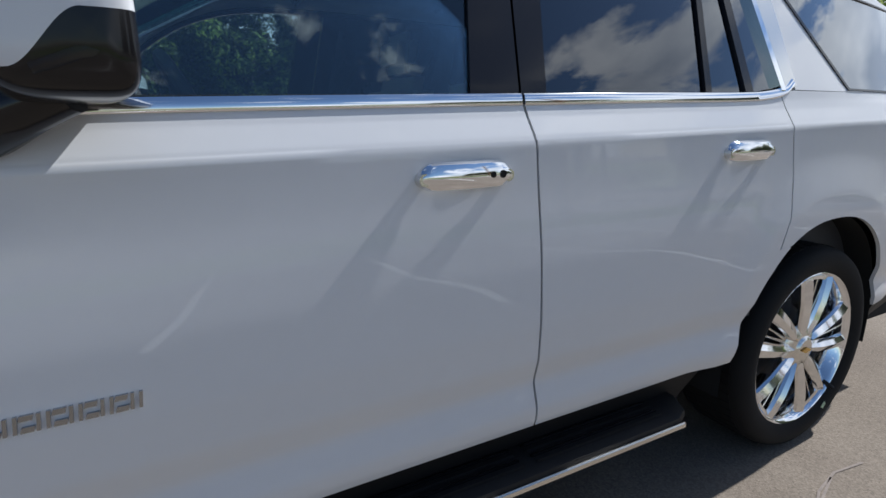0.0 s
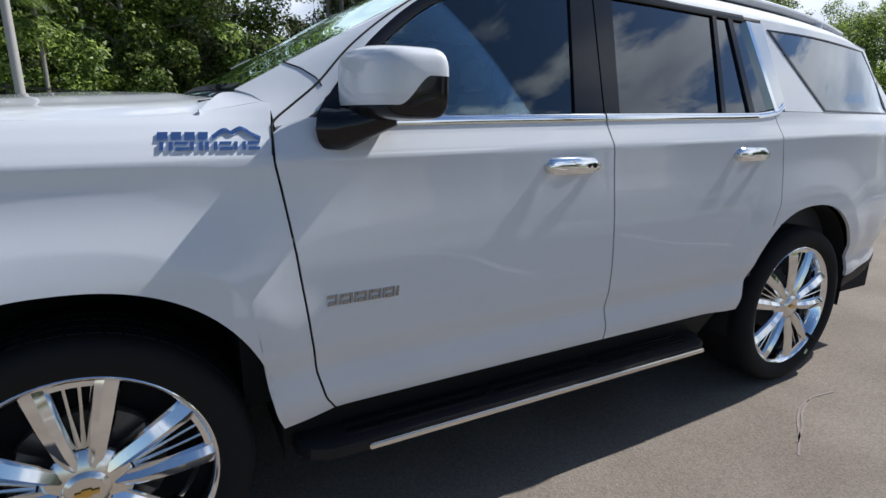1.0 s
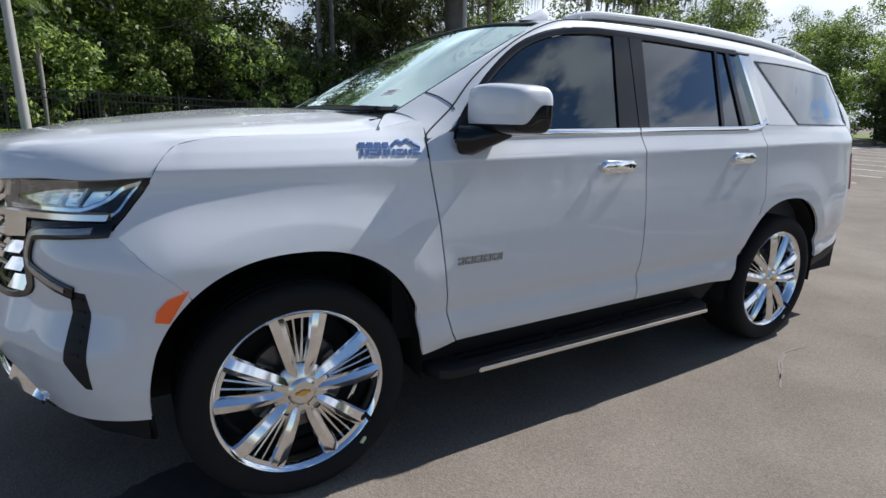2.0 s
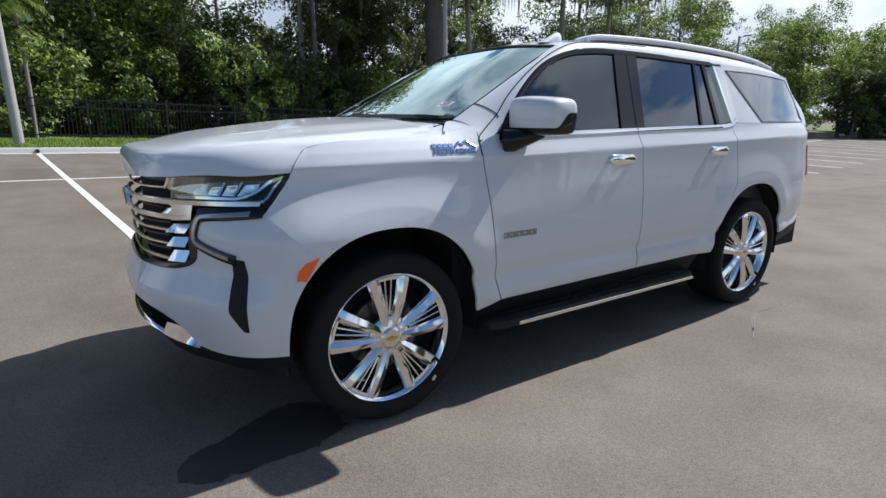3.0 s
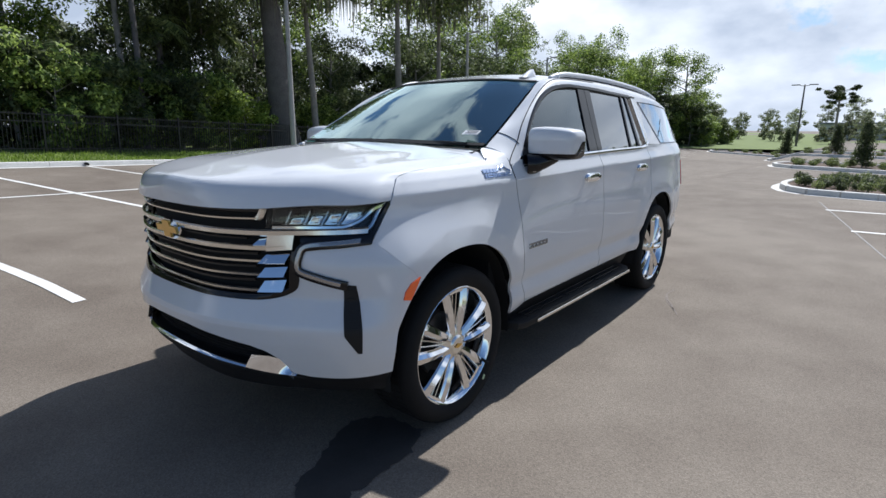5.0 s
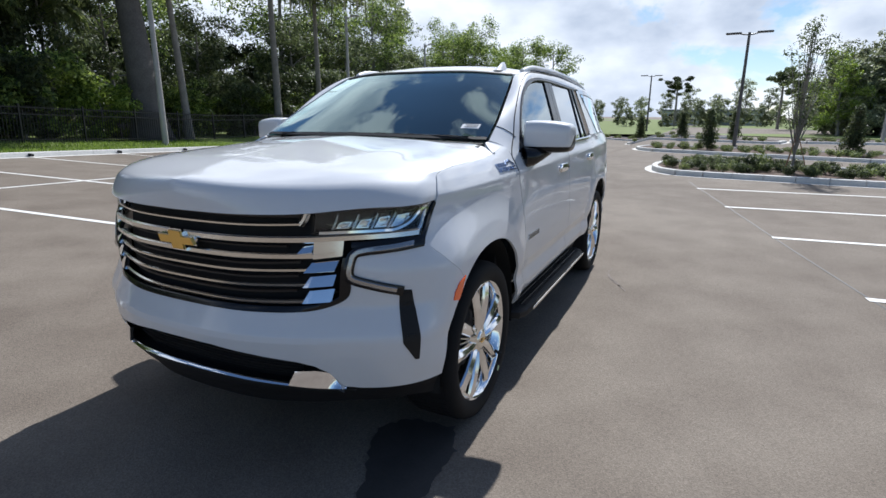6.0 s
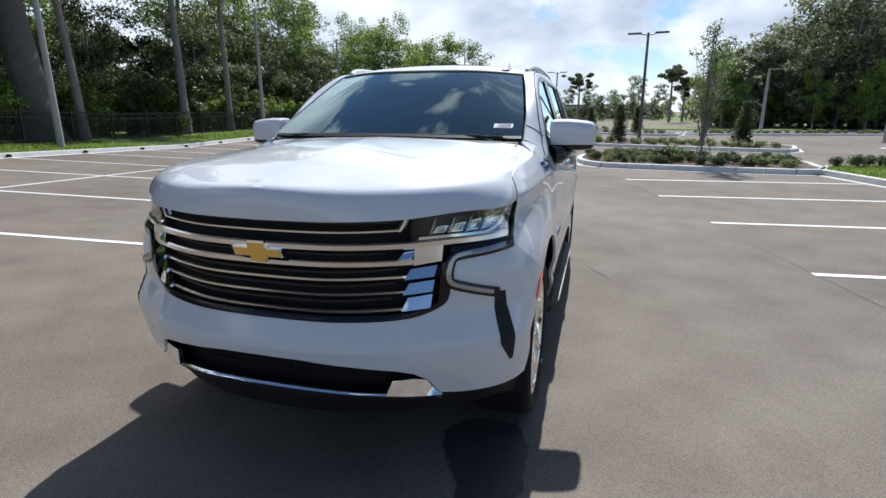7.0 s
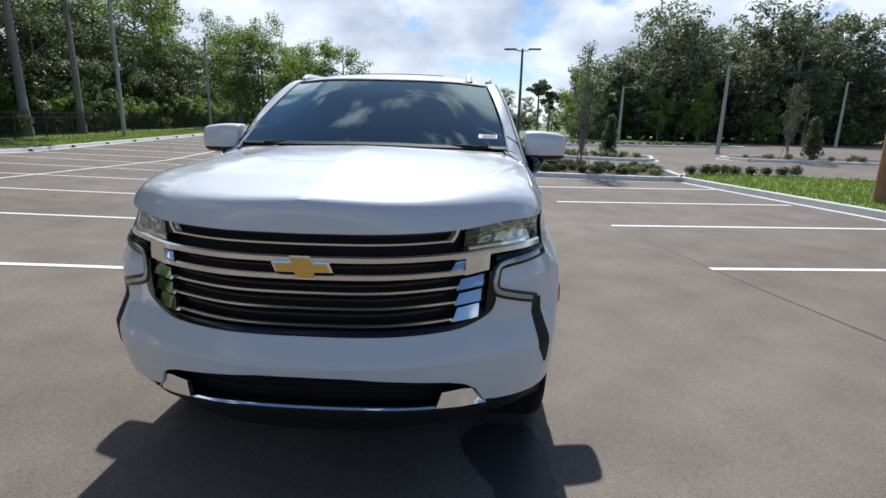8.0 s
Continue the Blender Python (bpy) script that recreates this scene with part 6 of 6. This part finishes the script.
for k in range(34):                       # deep undergrowth
    u = -16 + 2.9 * k + rng.uniform(-0.8, 0.8)
    p = lot(u, 31 + rng.uniform(0, 5))
    opening = 8 < u < 14.5 or 21 < u < 26
    plant(bush_c if k % 2 or opening else dark_a, p.x, p.y, rng.uniform(0, 360), 0.8 if opening else 1.7 if k % 2 else 0.9)

for k in range(30):                       # low thicket that closes the view between the trunks
    p = lot(-10 + 2.3 * k + rng.uniform(-0.7, 0.7), 25.5 + rng.uniform(-1.0, 2.0))
    plant(bush_c, p.x, p.y, rng.uniform(0, 360), rng.uniform(0.75, 0.95))
for u, v, kind, s_ in ((3.4, 23.6, bright_a, 1.15), (5.6, 24.4, bright_a, 1.05), (4.6, 26.5, tall_a, 1.0), (1.0, 24.5, bright_a, 1.1), (12.6, 23.8, dark_a, 0.7), (14.6, 24.6, dark_a, 0.72), (16.6, 24.0, dark_a, 0.66), (20.6, 24.6, dark_a, 0.7)):
    p = lot(u, v)
    plant(kind, p.x, p.y, 70 * u, s_, sz=max(s_, 0.95))

# broad old trunk and slim trunks by the fence
def trunk_tree(u, v, r, h, lean, label, mat=BARK_OLD, crown=True):
    t = thing("tree", label, "tree", at=tuple(lot(u, v, 0.08)))
    r_ = random.Random(int(u * 10))
    pts = rounded([(0, 0, -0.3), (lean * 0.3, 0, h * 0.3), (lean * 0.55, 0.1, h * 0.6), (lean, 0.2, h)], 12)
    pieces("trunk", *tube(pts.tolist(), [r * (1.5 - 0.5 * min(1, i / 2)) * (1 - 0.5 * i / 11) for i in range(12)], 14), mat, t, "", 60)
    tips = [(Vector(pts[-1]) + Vector((r_.gauss(0, 2.0), r_.gauss(0, 2.0), r_.gauss(0.3, 1.0))), r_.uniform(0.8, 1.6)) for _ in range(16)]
    lots = [tube([tuple(pts[-2]), tuple(c)], [r * 0.35, 0.02], 6) for c, _ in tips]
    pieces("limb", *join(*lots), mat, t, "", 60)
    pieces("crown", *leaf_cloud(r_, tips, 4200, 0.18, 0.7), LEAF_B, t, "", 0)
    v_, f_ = [], []
    for c, q in tips:
        for _ in range(26):
            p = c + Vector((r_.gauss(0, 0.6), r_.gauss(0, 0.6), -0.3 * r_.random())) * q
            ln, w, a = r_.uniform(0.6, 2.0), r_.uniform(0.03, 0.08), r_.uniform(0, 3.14)
            d = Vector((math.cos(a), math.sin(a), 0)) * w
            o = len(v_)
            v_ += [p - d, p + d, p - Vector((0, 0, ln))]
            f_.append((o, o + 1, o + 2))
    tagged(pieces("moss", v_, f_, MOSS, t, "", 0), "grey hanging moss", kind="stuff")
    return t


trunk_tree(17.75, 19.6, 0.74, 9.0, -0.5, "broad old oak with grey bark and hanging moss by the fence")
trunk_tree(19.9, 19.4, 0.20, 9.5, -0.4, "slim grey-barked tree by the fence", BARK)
trunk_tree(27.7, 19.4, 0.26, 10.5, 0.2, "tall grey-barked tree with moss by the fence", BARK)
trunk_tree(32.8, 19.4, 0.22, 10.5, 0.3, "tall grey-barked tree with moss by the fence", BARK)
trunk_tree(11.3, 22.6, 0.16, 9.0, 0.1, "slim dark tree by the fence", BARK)


def palm(u, v, h, r, label, fronds=18, length=1.5, bark=BARK_OLD):
    t = thing("palm_tree", label, "palm tree", at=tuple(lot(u, v, 0.08)))
    r_ = random.Random(int(u * 7) + 3)
    pts = rounded([(0, 0, -0.3), (0.05, 0.02, h * 0.5), (0.0, 0.0, h)], 8)
    pieces("trunk", *tube(pts.tolist(), [r * 1.15, r, r, r, r * 0.95, r * 0.95, r * 0.9, r * 0.95], 9), bark, t, "", 60)
    v_, f_ = [], []
    for k in range(fronds):
        a, e = k * 2.4 + r_.uniform(-0.2, 0.2), r_.uniform(-0.3, 1.0)
        d = Vector((math.cos(a) * math.cos(e), math.sin(a) * math.cos(e), math.sin(e)))
        prev = Vector((0, 0, h))
        for m in range(10):
            d.z -= 0.13
            nxt = prev + d.normalized() * length / 10
            side = d.cross(Vector((0, 0, 1))).normalized()
            for sg in (-1, 1):
                ln = length * 0.36 * math.sin(math.pi * (m + 1.5) / 12)
                tip = nxt + side * sg * ln + d.normalized() * ln * 0.5 - Vector((0, 0, ln * 0.35))
                o = len(v_)
                v_ += [prev, nxt, tip]
                f_.append((o, o + 1, o + 2))
            prev = nxt
    pieces("fronds", v_, f_, LEAF_C if h < 5 else LEAF_B, t, "", 0)
    return t


palm(0.0, 19.2, 4.25, 0.06, "small slender pale-trunked palm tree by the fence", 18, 0.95, BARK)
palm(13.5, 23.2, 5.8, 0.16, "shaggy fan palm in the wood", 34, 1.7)
palm(15.8, 24.5, 7.0, 0.17, "shaggy fan palm in the wood", 34, 1.8)
palm(17.2, 24.0, 6.2, 0.16, "shaggy fan palm in the wood", 34, 1.7)
pieces_pole = thing("utility_pole", "weathered grey utility pole among the trees", "pole", at=tuple(lot(11.5, 21.6, 0.05)))
pieces("shaft", *tube([(0, 0, -0.3), (0, 0, 4.0), (0, 0, 9.5)], [0.14, 0.12, 0.10], 12), BARK_OLD, pieces_pole, "", 60)

# ---- fence ----
def fence_bay(length, height=1.35):
    f = thing("fence_panel", "black metal picket fence panel on the verge", "fence", "fence along the wood")
    n = int(length / 0.115)
    for z in (0.16, height - 0.30, height - 0.06):
        part("rail", box_bm(0, length, -0.015, 0.015, z - 0.018, z + 0.018), FENCE, f, "", 0)
    bm0 = box_bm(-0.009, 0.009, -0.009, 0.009, 0.06, height)
    me = bpy.data.meshes.new("picket")
    bm0.to_mesh(me); bm0.free()
    me.materials.append(FENCE)
    for k in range(1, n):
        o = new("picket", me)
        o.parent = f
        o.location = (length * k / n, 0, 0)
    part("post", box_bm(-0.03, 0.03, -0.03, 0.03, -0.2, height + 0.06), FENCE, f, "", 0)
    return f


FENCE_V = 18.6
first = None
BAY = 2.42
for k in range(-4, 27):
    a, b = lot(-1 + BAY * k, FENCE_V, 0.11), lot(-1 + BAY * (k + 1), FENCE_V, 0.11)
    d = b - a
    m = Matrix.Translation(a) @ Euler((0, -math.atan2(d.z, d.xy.length), math.atan2(d.y, d.x))).to_matrix().to_4x4()
    if first is None:
        first = fence_bay(BAY)
        first.matrix_basis = m
    else:
        copy_thing(first, m)

# ---- street lamps ----
def street_lamp(h, arms, label, base_mat=POLE, arm=0.9, r=0.085):
    l = thing("street_lamp", label, "street lamp", "parking lot lamps")
    pieces("pole", *tube([(0, 0, 0), (0, 0, h * 0.5), (0, 0, h)], [r, r * 0.85, r * 0.65], 12), base_mat, l, "", 60)
    part("base_plate", box_bm(-0.16, 0.16, -0.16, 0.16, -0.02, 0.05, 0.01), base_mat, l, "", 0)
    for sg in arms:
        a = pieces("arm", *tube([(0, 0, h - 0.12), (0, 0.22 * sg, h - 0.10), (0, 0.42 * sg, h - 0.05)], 0.035, 8), base_mat, l)
        bm = box_bm(-0.16, 0.16, 0.36, 0.36 + arm, h - 0.06, h + 0.02, 0.02)
        for v in bm.verts:
            v.co.y *= sg
        bmesh.ops.recalc_face_normals(bm, faces=bm.faces)
        part("head", bm, base_mat, a, "flat lamp head")
    return l


single = street_lamp(7.8, (-1,), "grey single-arm lamp post on the verge", arm=0.6, r=0.125)
single.matrix_basis = Matrix.Translation(lot(-0.6, 16.3, 0.1)) @ Matrix.Rotation(TH, 4, "Z")
for u in (15.2, 31.6, 47.2, 63.0):
    copy_thing(single, Matrix.Translation(lot(u, 16.3, 0.1)) @ Matrix.Rotation(TH, 4, "Z"))
double = street_lamp(5.9, (-1, 1), "dark bronze twin-arm lamp post in a planting bed", POLE_DARK, 0.75, 0.10)
double.matrix_basis = pose(31.5, -3.45, 0.0, 0, 0, -8)
for x, y, h, rz, lab in ((30.5, -15.4, 0.86, 20, "grey lamp post on the far side of the lot"), (40.5, -12.1, 0.75, 30, "grey lamp post on the far side of the lot"), (46.5, -32.6, 0.95, 40, "grey lamp post on the far side of the lot"), (62, 4.0, 1.0, 5, "dark lamp post at the lot's far end")):
    c = copy_thing(single if "grey" in lab else double, pose(x, y, 0.0, 0, 0, rz))
    c.scale = (1, 1, h * (5.9 / 7.8 if "grey" in lab else 1.0))
    tagged(c, lab)

# ---- planting beds and the near lawn ----
BED_A = [(13.55, -1.35), (13.35, -2.2), (13.0, -6.4), (14.2, -7.0), (16.4, -6.6), (17.2, -1.6), (16.2, -0.7), (14.4, -0.75)]
BED_B = [(24.0, 0.1), (22.6, -3.5), (21.3, -8.1), (22.6, -8.9), (25.0, -8.6), (27.6, -0.6), (26.6, 0.8), (25.0, 0.9)]
BED_C = [(38.4, 2.6), (37.0, -1.5), (35.4, -5.4), (36.6, -6.2), (38.6, -5.8), (41.2, 2.2), (40.3, 3.2)]
BED_D = [(23.6, -13.9), (22.9, -19.0), (22.4, -24.0), (24.6, -24.2), (26.0, -19), (26.2, -14.2), (25.0, -13.3)]
BED_E = [(48.0, 8.5), (45.5, 3.0), (43.5, -3.0), (45, -3.8), (47.5, -2.4), (50.5, 7.8), (49.5, 9)]
BED_F = [(36.9, -7.6), (38.4, -14.0), (40.0, -21.0), (41.0, -21.8), (42.0, -20.8), (40.6, -13.8), (39.2, -7.4), (38.0, -6.9)]
BEDS = [(BED_A, "bed_kerb_near"), (BED_B, "bed_kerb_middle"), (BED_C, "bed_kerb_far"), (BED_D, "bed_kerb_side"), (BED_E, "bed_kerb_end"), (BED_F, "bed_kerb_long")]
for o, nm in BEDS:
    ring_ = rounded([*o, o[0]], 28)[:-1].tolist()
    kerb(nm, ring_, "pale concrete kerb round a planting bed", closed=True, stone=2.0)
    slab("mulch_bed", ring_, 0.10, MULCH, "brown mulch in a kerbed planting bed", "planting bed")

def shrub_kind(name, seed, clumps, leaves, size, leaf, stem_h, stem_r, label):
    """A plant whose foliage fills the given (x, y, z, radius) clumps round one stem."""
    r_ = random.Random(seed)
    t = thing(name, label, "shrub")
    twigs = [tube([(0, 0, c[2] * 0.3), (c[0] * 0.9, c[1] * 0.9, c[2])], [stem_r * 0.5, stem_r * 0.2], 5) for c in clumps]
    pieces("stem", *join(tube([(0, 0, -0.05), (0.01, 0, stem_h * 0.5), (0, 0.01, stem_h)], [stem_r, stem_r * 0.8, stem_r * 0.35], 8), *twigs), BARK, t, "", 60)
    pieces("foliage", *leaf_cloud(r_, [(Vector(c[:3]), c[3]) for c in clumps], leaves, size, 0.85), leaf, t, "", 0)
    return t


def ball(seed, n, spread, h, r):
    r_ = random.Random(seed)
    return [(r_.uniform(-1, 1) * spread, r_.uniform(-1, 1) * spread, h + r_.uniform(-0.25, 0.3) * h, r * r_.uniform(0.8, 1.15)) for _ in range(n)]


def oval(seed, n, h0, h1, wide, r):
    """Clumps of an upright oval crown."""
    r_ = random.Random(seed)
    out = []
    for k in range(n):
        t = (k + r_.random()) / n
        w, a = wide * math.sin(math.pi * (0.08 + 0.88 * t)) ** 0.7 * r_.uniform(0.25, 1.0), k * 2.4
        out.append((math.cos(a) * w, math.sin(a) * w, h0 + (h1 - h0) * t, r * r_.uniform(0.7, 1.2)))
    return out


def cone(seed, n, h0, h1, wide, r):
    r_ = random.Random(seed)
    out = []
    for k in range(n):
        t = (k + r_.random()) / n
        w, a = wide * (1 - 0.8 * t) * r_.uniform(0.3, 1.0), k * 2.4
        out.append((math.cos(a) * w, math.sin(a) * w, h0 + (h1 - h0) * t, r * (1 - 0.5 * t) * r_.uniform(0.8, 1.2)))
    return out


small_bush = shrub_kind("bush", 31, ball(31, 7, 0.20, 0.26, 0.20), 620, 0.05, LEAF_D, 0.25, 0.02, "small clipped dark green bush in a planting bed")
small_bush_b = shrub_kind("bush", 32, ball(32, 7, 0.18, 0.25, 0.19), 560, 0.05, LEAF_B, 0.25, 0.02, "small yellow-green bush in a planting bed")
small_bush.matrix_basis, small_bush_b.matrix_basis = pose(14.6, -3.0, 0.09), pose(15.2, -3.4, 0.09)
for o in (small_bush, small_bush_b):
    tagged(o, group="bushes in the beds", category="bush")
rng = random.Random(8)


def inside(p, poly):
    c = False
    for i in range(len(poly)):
        a, b = poly[i], poly[i - 1]
        if (a[1] > p[1]) != (b[1] > p[1]) and p[0] < (b[0] - a[0]) * (p[1] - a[1]) / (b[1] - a[1]) + a[0]:
            c = not c
    return c


for poly, gap in ((BED_A, 0.42), (BED_B, 0.60), (BED_C, 0.9), (BED_D, 0.9), (BED_E, 1.1), (BED_F, 0.75)):
    xs_, ys_ = [p[0] for p in poly], [p[1] for p in poly]
    cx, cy = sum(xs_) / len(xs_), sum(ys_) / len(ys_)
    shrunk = [(cx + (p[0] - cx) * 0.88, cy + (p[1] - cy) * 0.92) for p in poly]
    y = min(ys_)
    while y < max(ys_):
        x = min(xs_)
        while x < max(xs_):
            q = (x + rng.uniform(-0.15, 0.15), y + rng.uniform(-0.15, 0.15))
            if inside(q, shrunk) and rng.random() < 0.8:
                s_ = rng.uniform(0.42, 0.66)
                plant(small_bush_b if poly is not BED_A or rng.random() < 0.3 else small_bush, q[0], q[1], rng.uniform(0, 360), s_, 0.09)
            x += gap
        y += gap

young = shrub_kind("young_tree", 41, oval(41, 34, 1.2, 3.9, 0.68, 0.22), 2200, 0.045, LEAF_D, 3.6, 0.032, "thin young tree with stakes in a planting bed")
young.matrix_basis = pose(15.1, -4.2, 0.09)
for dx, dy in ((0.32, 0.12), (-0.26, 0.22), (0.05, -0.36)):
    pieces("stake", *tube([(dx, dy, 0), (0.02, 0.0, 1.1)], 0.012, 6), WOOD, young, "thin wooden stake")
column = shrub_kind("column_shrub", 42, cone(42, 24, 0.3, 1.8, 0.34, 0.30), 2600, 0.06, LEAF_D, 1.6, 0.03, "dark upright shrub in a planting bed")
column.matrix_basis = pose(25.0, -2.1, 0.09)
for x, y, s_ in ((24.0, -7.3, 1.05), (38.0, -0.5, 1.0), (37.4, -3.6, 1.0), (24.2, -17.0, 1.1), (46.5, 3.0, 1.1)):
    plant(column, x, y, 70 * s_ * x, s_, 0.09)
plant(young, 24.4, -16.0, 30, 0.9, 0.09)

LAWN_R = [(13.2, -6.75), (11.0, -7.3), (7.2, -8.3), (2.0, -9.9), (-8, -13), (-8, -30), (4, -22), (9.6, -16.6), (13.8, -13.2), (15.0, -9.0), (14.3, -7.3)]
kerb("kerb_lawn", LAWN_R[:5], "pale concrete kerb along a lawn")
kerb("kerb_lawn_back", LAWN_R[5:] + [LAWN_R[0]], "pale concrete kerb along a lawn")
slab("lawn_near", LAWN_R, 0.11, LAWN, "bright mown lawn between kerbs", "lawn", step=2)
def lawn_spot(r):
    while True:
        p = (r.uniform(4, 15), r.uniform(-15, -6.8))
        if inside(p, LAWN_R):
            return flat(p[0], p[1], 0.10)
blades("lawn_grass", lawn_spot, 16000, 0.10, "short bright lawn grass", 4)
for k in range(9):                        # the row of bushes runs on along the lawn's far edge
    plant(small_bush, 14.3 + 0.06 * k + rng.uniform(-0.1, 0.1), -7.4 - 0.42 * k, 50 * k, rng.uniform(0.6, 0.8), 0.10)
post = thing("wooden_post", "weathered round wooden post on the lawn", "post", at=(8.7, -9.15, 0.1))
pieces("shaft", *tube([(0, 0, -0.2), (0.03, -0.02, 2.5), (0.05, -0.03, 5.5)], [0.13, 0.125, 0.11], 14), WOOD, post, "", 60)

# ---- the far side: field, hedge, house, pines, wood ----
slab("field", [(52, 12), (49, -4), (46, -14), (60, -24), (56, -40), (54, -120), (300, -160), (300, 60), (70, 30)], 0.06, LAWN, "pale green field beyond the lot", "field", step=12)
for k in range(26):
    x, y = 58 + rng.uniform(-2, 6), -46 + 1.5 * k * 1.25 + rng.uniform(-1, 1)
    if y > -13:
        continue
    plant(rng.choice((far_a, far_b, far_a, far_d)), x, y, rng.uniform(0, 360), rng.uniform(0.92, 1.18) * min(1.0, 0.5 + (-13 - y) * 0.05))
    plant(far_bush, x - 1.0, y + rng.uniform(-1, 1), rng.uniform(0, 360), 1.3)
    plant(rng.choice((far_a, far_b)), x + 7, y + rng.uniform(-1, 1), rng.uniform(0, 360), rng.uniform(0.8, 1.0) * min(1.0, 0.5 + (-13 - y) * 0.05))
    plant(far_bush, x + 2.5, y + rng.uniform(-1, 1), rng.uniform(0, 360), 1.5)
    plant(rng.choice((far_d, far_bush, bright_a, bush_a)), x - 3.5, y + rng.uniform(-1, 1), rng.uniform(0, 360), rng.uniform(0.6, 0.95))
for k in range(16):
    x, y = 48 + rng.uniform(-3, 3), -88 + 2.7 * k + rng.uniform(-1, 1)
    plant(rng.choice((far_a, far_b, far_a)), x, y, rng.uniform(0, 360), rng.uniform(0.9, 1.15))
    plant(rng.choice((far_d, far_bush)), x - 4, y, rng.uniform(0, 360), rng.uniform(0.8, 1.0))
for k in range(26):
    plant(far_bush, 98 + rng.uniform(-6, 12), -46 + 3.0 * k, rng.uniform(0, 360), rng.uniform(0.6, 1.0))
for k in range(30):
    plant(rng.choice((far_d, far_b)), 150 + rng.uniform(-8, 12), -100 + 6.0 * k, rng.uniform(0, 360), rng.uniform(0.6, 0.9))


def pine(x, y, h, label, seed):
    r_ = random.Random(seed)
    t = thing("pine_tree", label, "tree", at=(x, y, 0.05))
    pieces("trunk", *tube([(0, 0, 0), (0.1, 0, h * 0.5), (0.15, 0.1, h)], [0.2, 0.15, 0.05], 8), BARK, t, "", 60)
    tips = [(Vector((r_.gauss(0, h * 0.15), r_.gauss(0, h * 0.15), h * r_.uniform(0.62, 1.0))), h * r_.uniform(0.04, 0.085)) for _ in range(22)]
    pieces("limb", *join(*[tube([(0.1, 0.05, c.z - 0.6), tuple(c)], [0.05, 0.02], 5) for c, _ in tips]), BARK, t, "", 60)
    pieces("crown", *leaf_cloud(r_, tips, 2200, 0.22, 0.55), LEAF_D, t, "", 0)


pine(90, 2.6, 7.4, "tall open-crowned pine on the field", 1)
pine(80, -10.3, 7.6, "tall open-crowned pine on the field", 2)
pine(86, -12.8, 6.2, "tall open-crowned pine on the field", 3)

house = thing("low_building", "pale low commercial building beyond the field", "building", at=(116, -2, 0))
part("wall", box_bm(-4, 4, -9, 8, 0, 2.6), WALL_FAR, house, "", 0)
part("roof", box_bm(-4.3, 4.3, -9.3, 8.3, 2.6, 2.9, 0.05), ROOF_FAR, house, "", 0)
for k in range(6):
    part("window", box_bm(-4.05, -3.99, -7.6 + 2.6 * k, -6.2 + 2.6 * k, 0.9, 2.0), BLACK_GLOSS, house, "", 0)
sign = thing("road_sign", "red sign board on posts far behind the wood", "sign", at=tuple(flat(27.2, 49.7)))
part("panel", box_bm(-1.0, 1.0, -0.06, 0.06, 2.6, 3.9, 0.03), RED_SIGN, sign, "", 0)
for x in (-0.7, 0.7):
    part("post", box_bm(x - 0.06, x + 0.06, -0.05, 0.05, -0.1, 2.6), POLE, sign, "", 0)
sign.matrix_basis = sign.matrix_basis @ Matrix.Rotation(radians(-28), 4, "Z")

# short black drain stubs in the kerb's face, one to each stall
for k in range(-2, 16):
    p = lot(FIRST + STALL * k, Y_KERB)
    d = thing("drain_stub", "short black drain stub in the kerb's face", "drain pipe", "drain stubs along the kerb", at=(p.x, p.y, p.z))
    d.matrix_basis = pose(p.x, p.y, p.z, 0, 0, math.degrees(TH))
    pieces("pipe", *tube([(0, 0.06, 0.07), (0, -0.10, 0.062), (0, -0.13, 0.05)], [0.045, 0.045, 0.042], 12), BLACK, d, "", 60)

# ---- marks on the asphalt ----
for scuff in ([(3.18, -1.205), (3.02, -1.185), (2.86, -1.215), (2.74, -1.27), (2.62, -1.345), (2.46, -1.43)], [(2.98, -1.195), (2.82, -1.245), (2.70, -1.315), (2.55, -1.375)]):
    strip("scuff_mark", scuff, 0.009, 0.003, SCRATCH, "pale curved scuff on the asphalt", "mark", "structure", step=0.05)
rs = random.Random(2)
# ragged outline by the front wheel, much darker than the paving
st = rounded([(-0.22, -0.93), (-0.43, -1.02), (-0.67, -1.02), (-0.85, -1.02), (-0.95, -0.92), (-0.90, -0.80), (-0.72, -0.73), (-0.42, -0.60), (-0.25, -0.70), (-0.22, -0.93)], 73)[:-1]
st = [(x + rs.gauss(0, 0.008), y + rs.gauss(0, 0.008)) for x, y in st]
tagged(pieces("damp_patch", [flat(x, y, 0.0035) for x, y in st], [tuple(range(72))], DARK_MARK, None, "", 0), "dark ragged patch on the asphalt by the front wheel", "mark", kind="structure")
strip("asphalt_seam", [(-3.0, -4.9), (0.0, -4.15), (2.3, -3.60), (3.2, -3.40), (5.05, -3.02), (12.0, -1.7)], 0.02, 0.003, DARK_MARK, "thin dark joint in the asphalt", "mark", "structure", step=0.4)
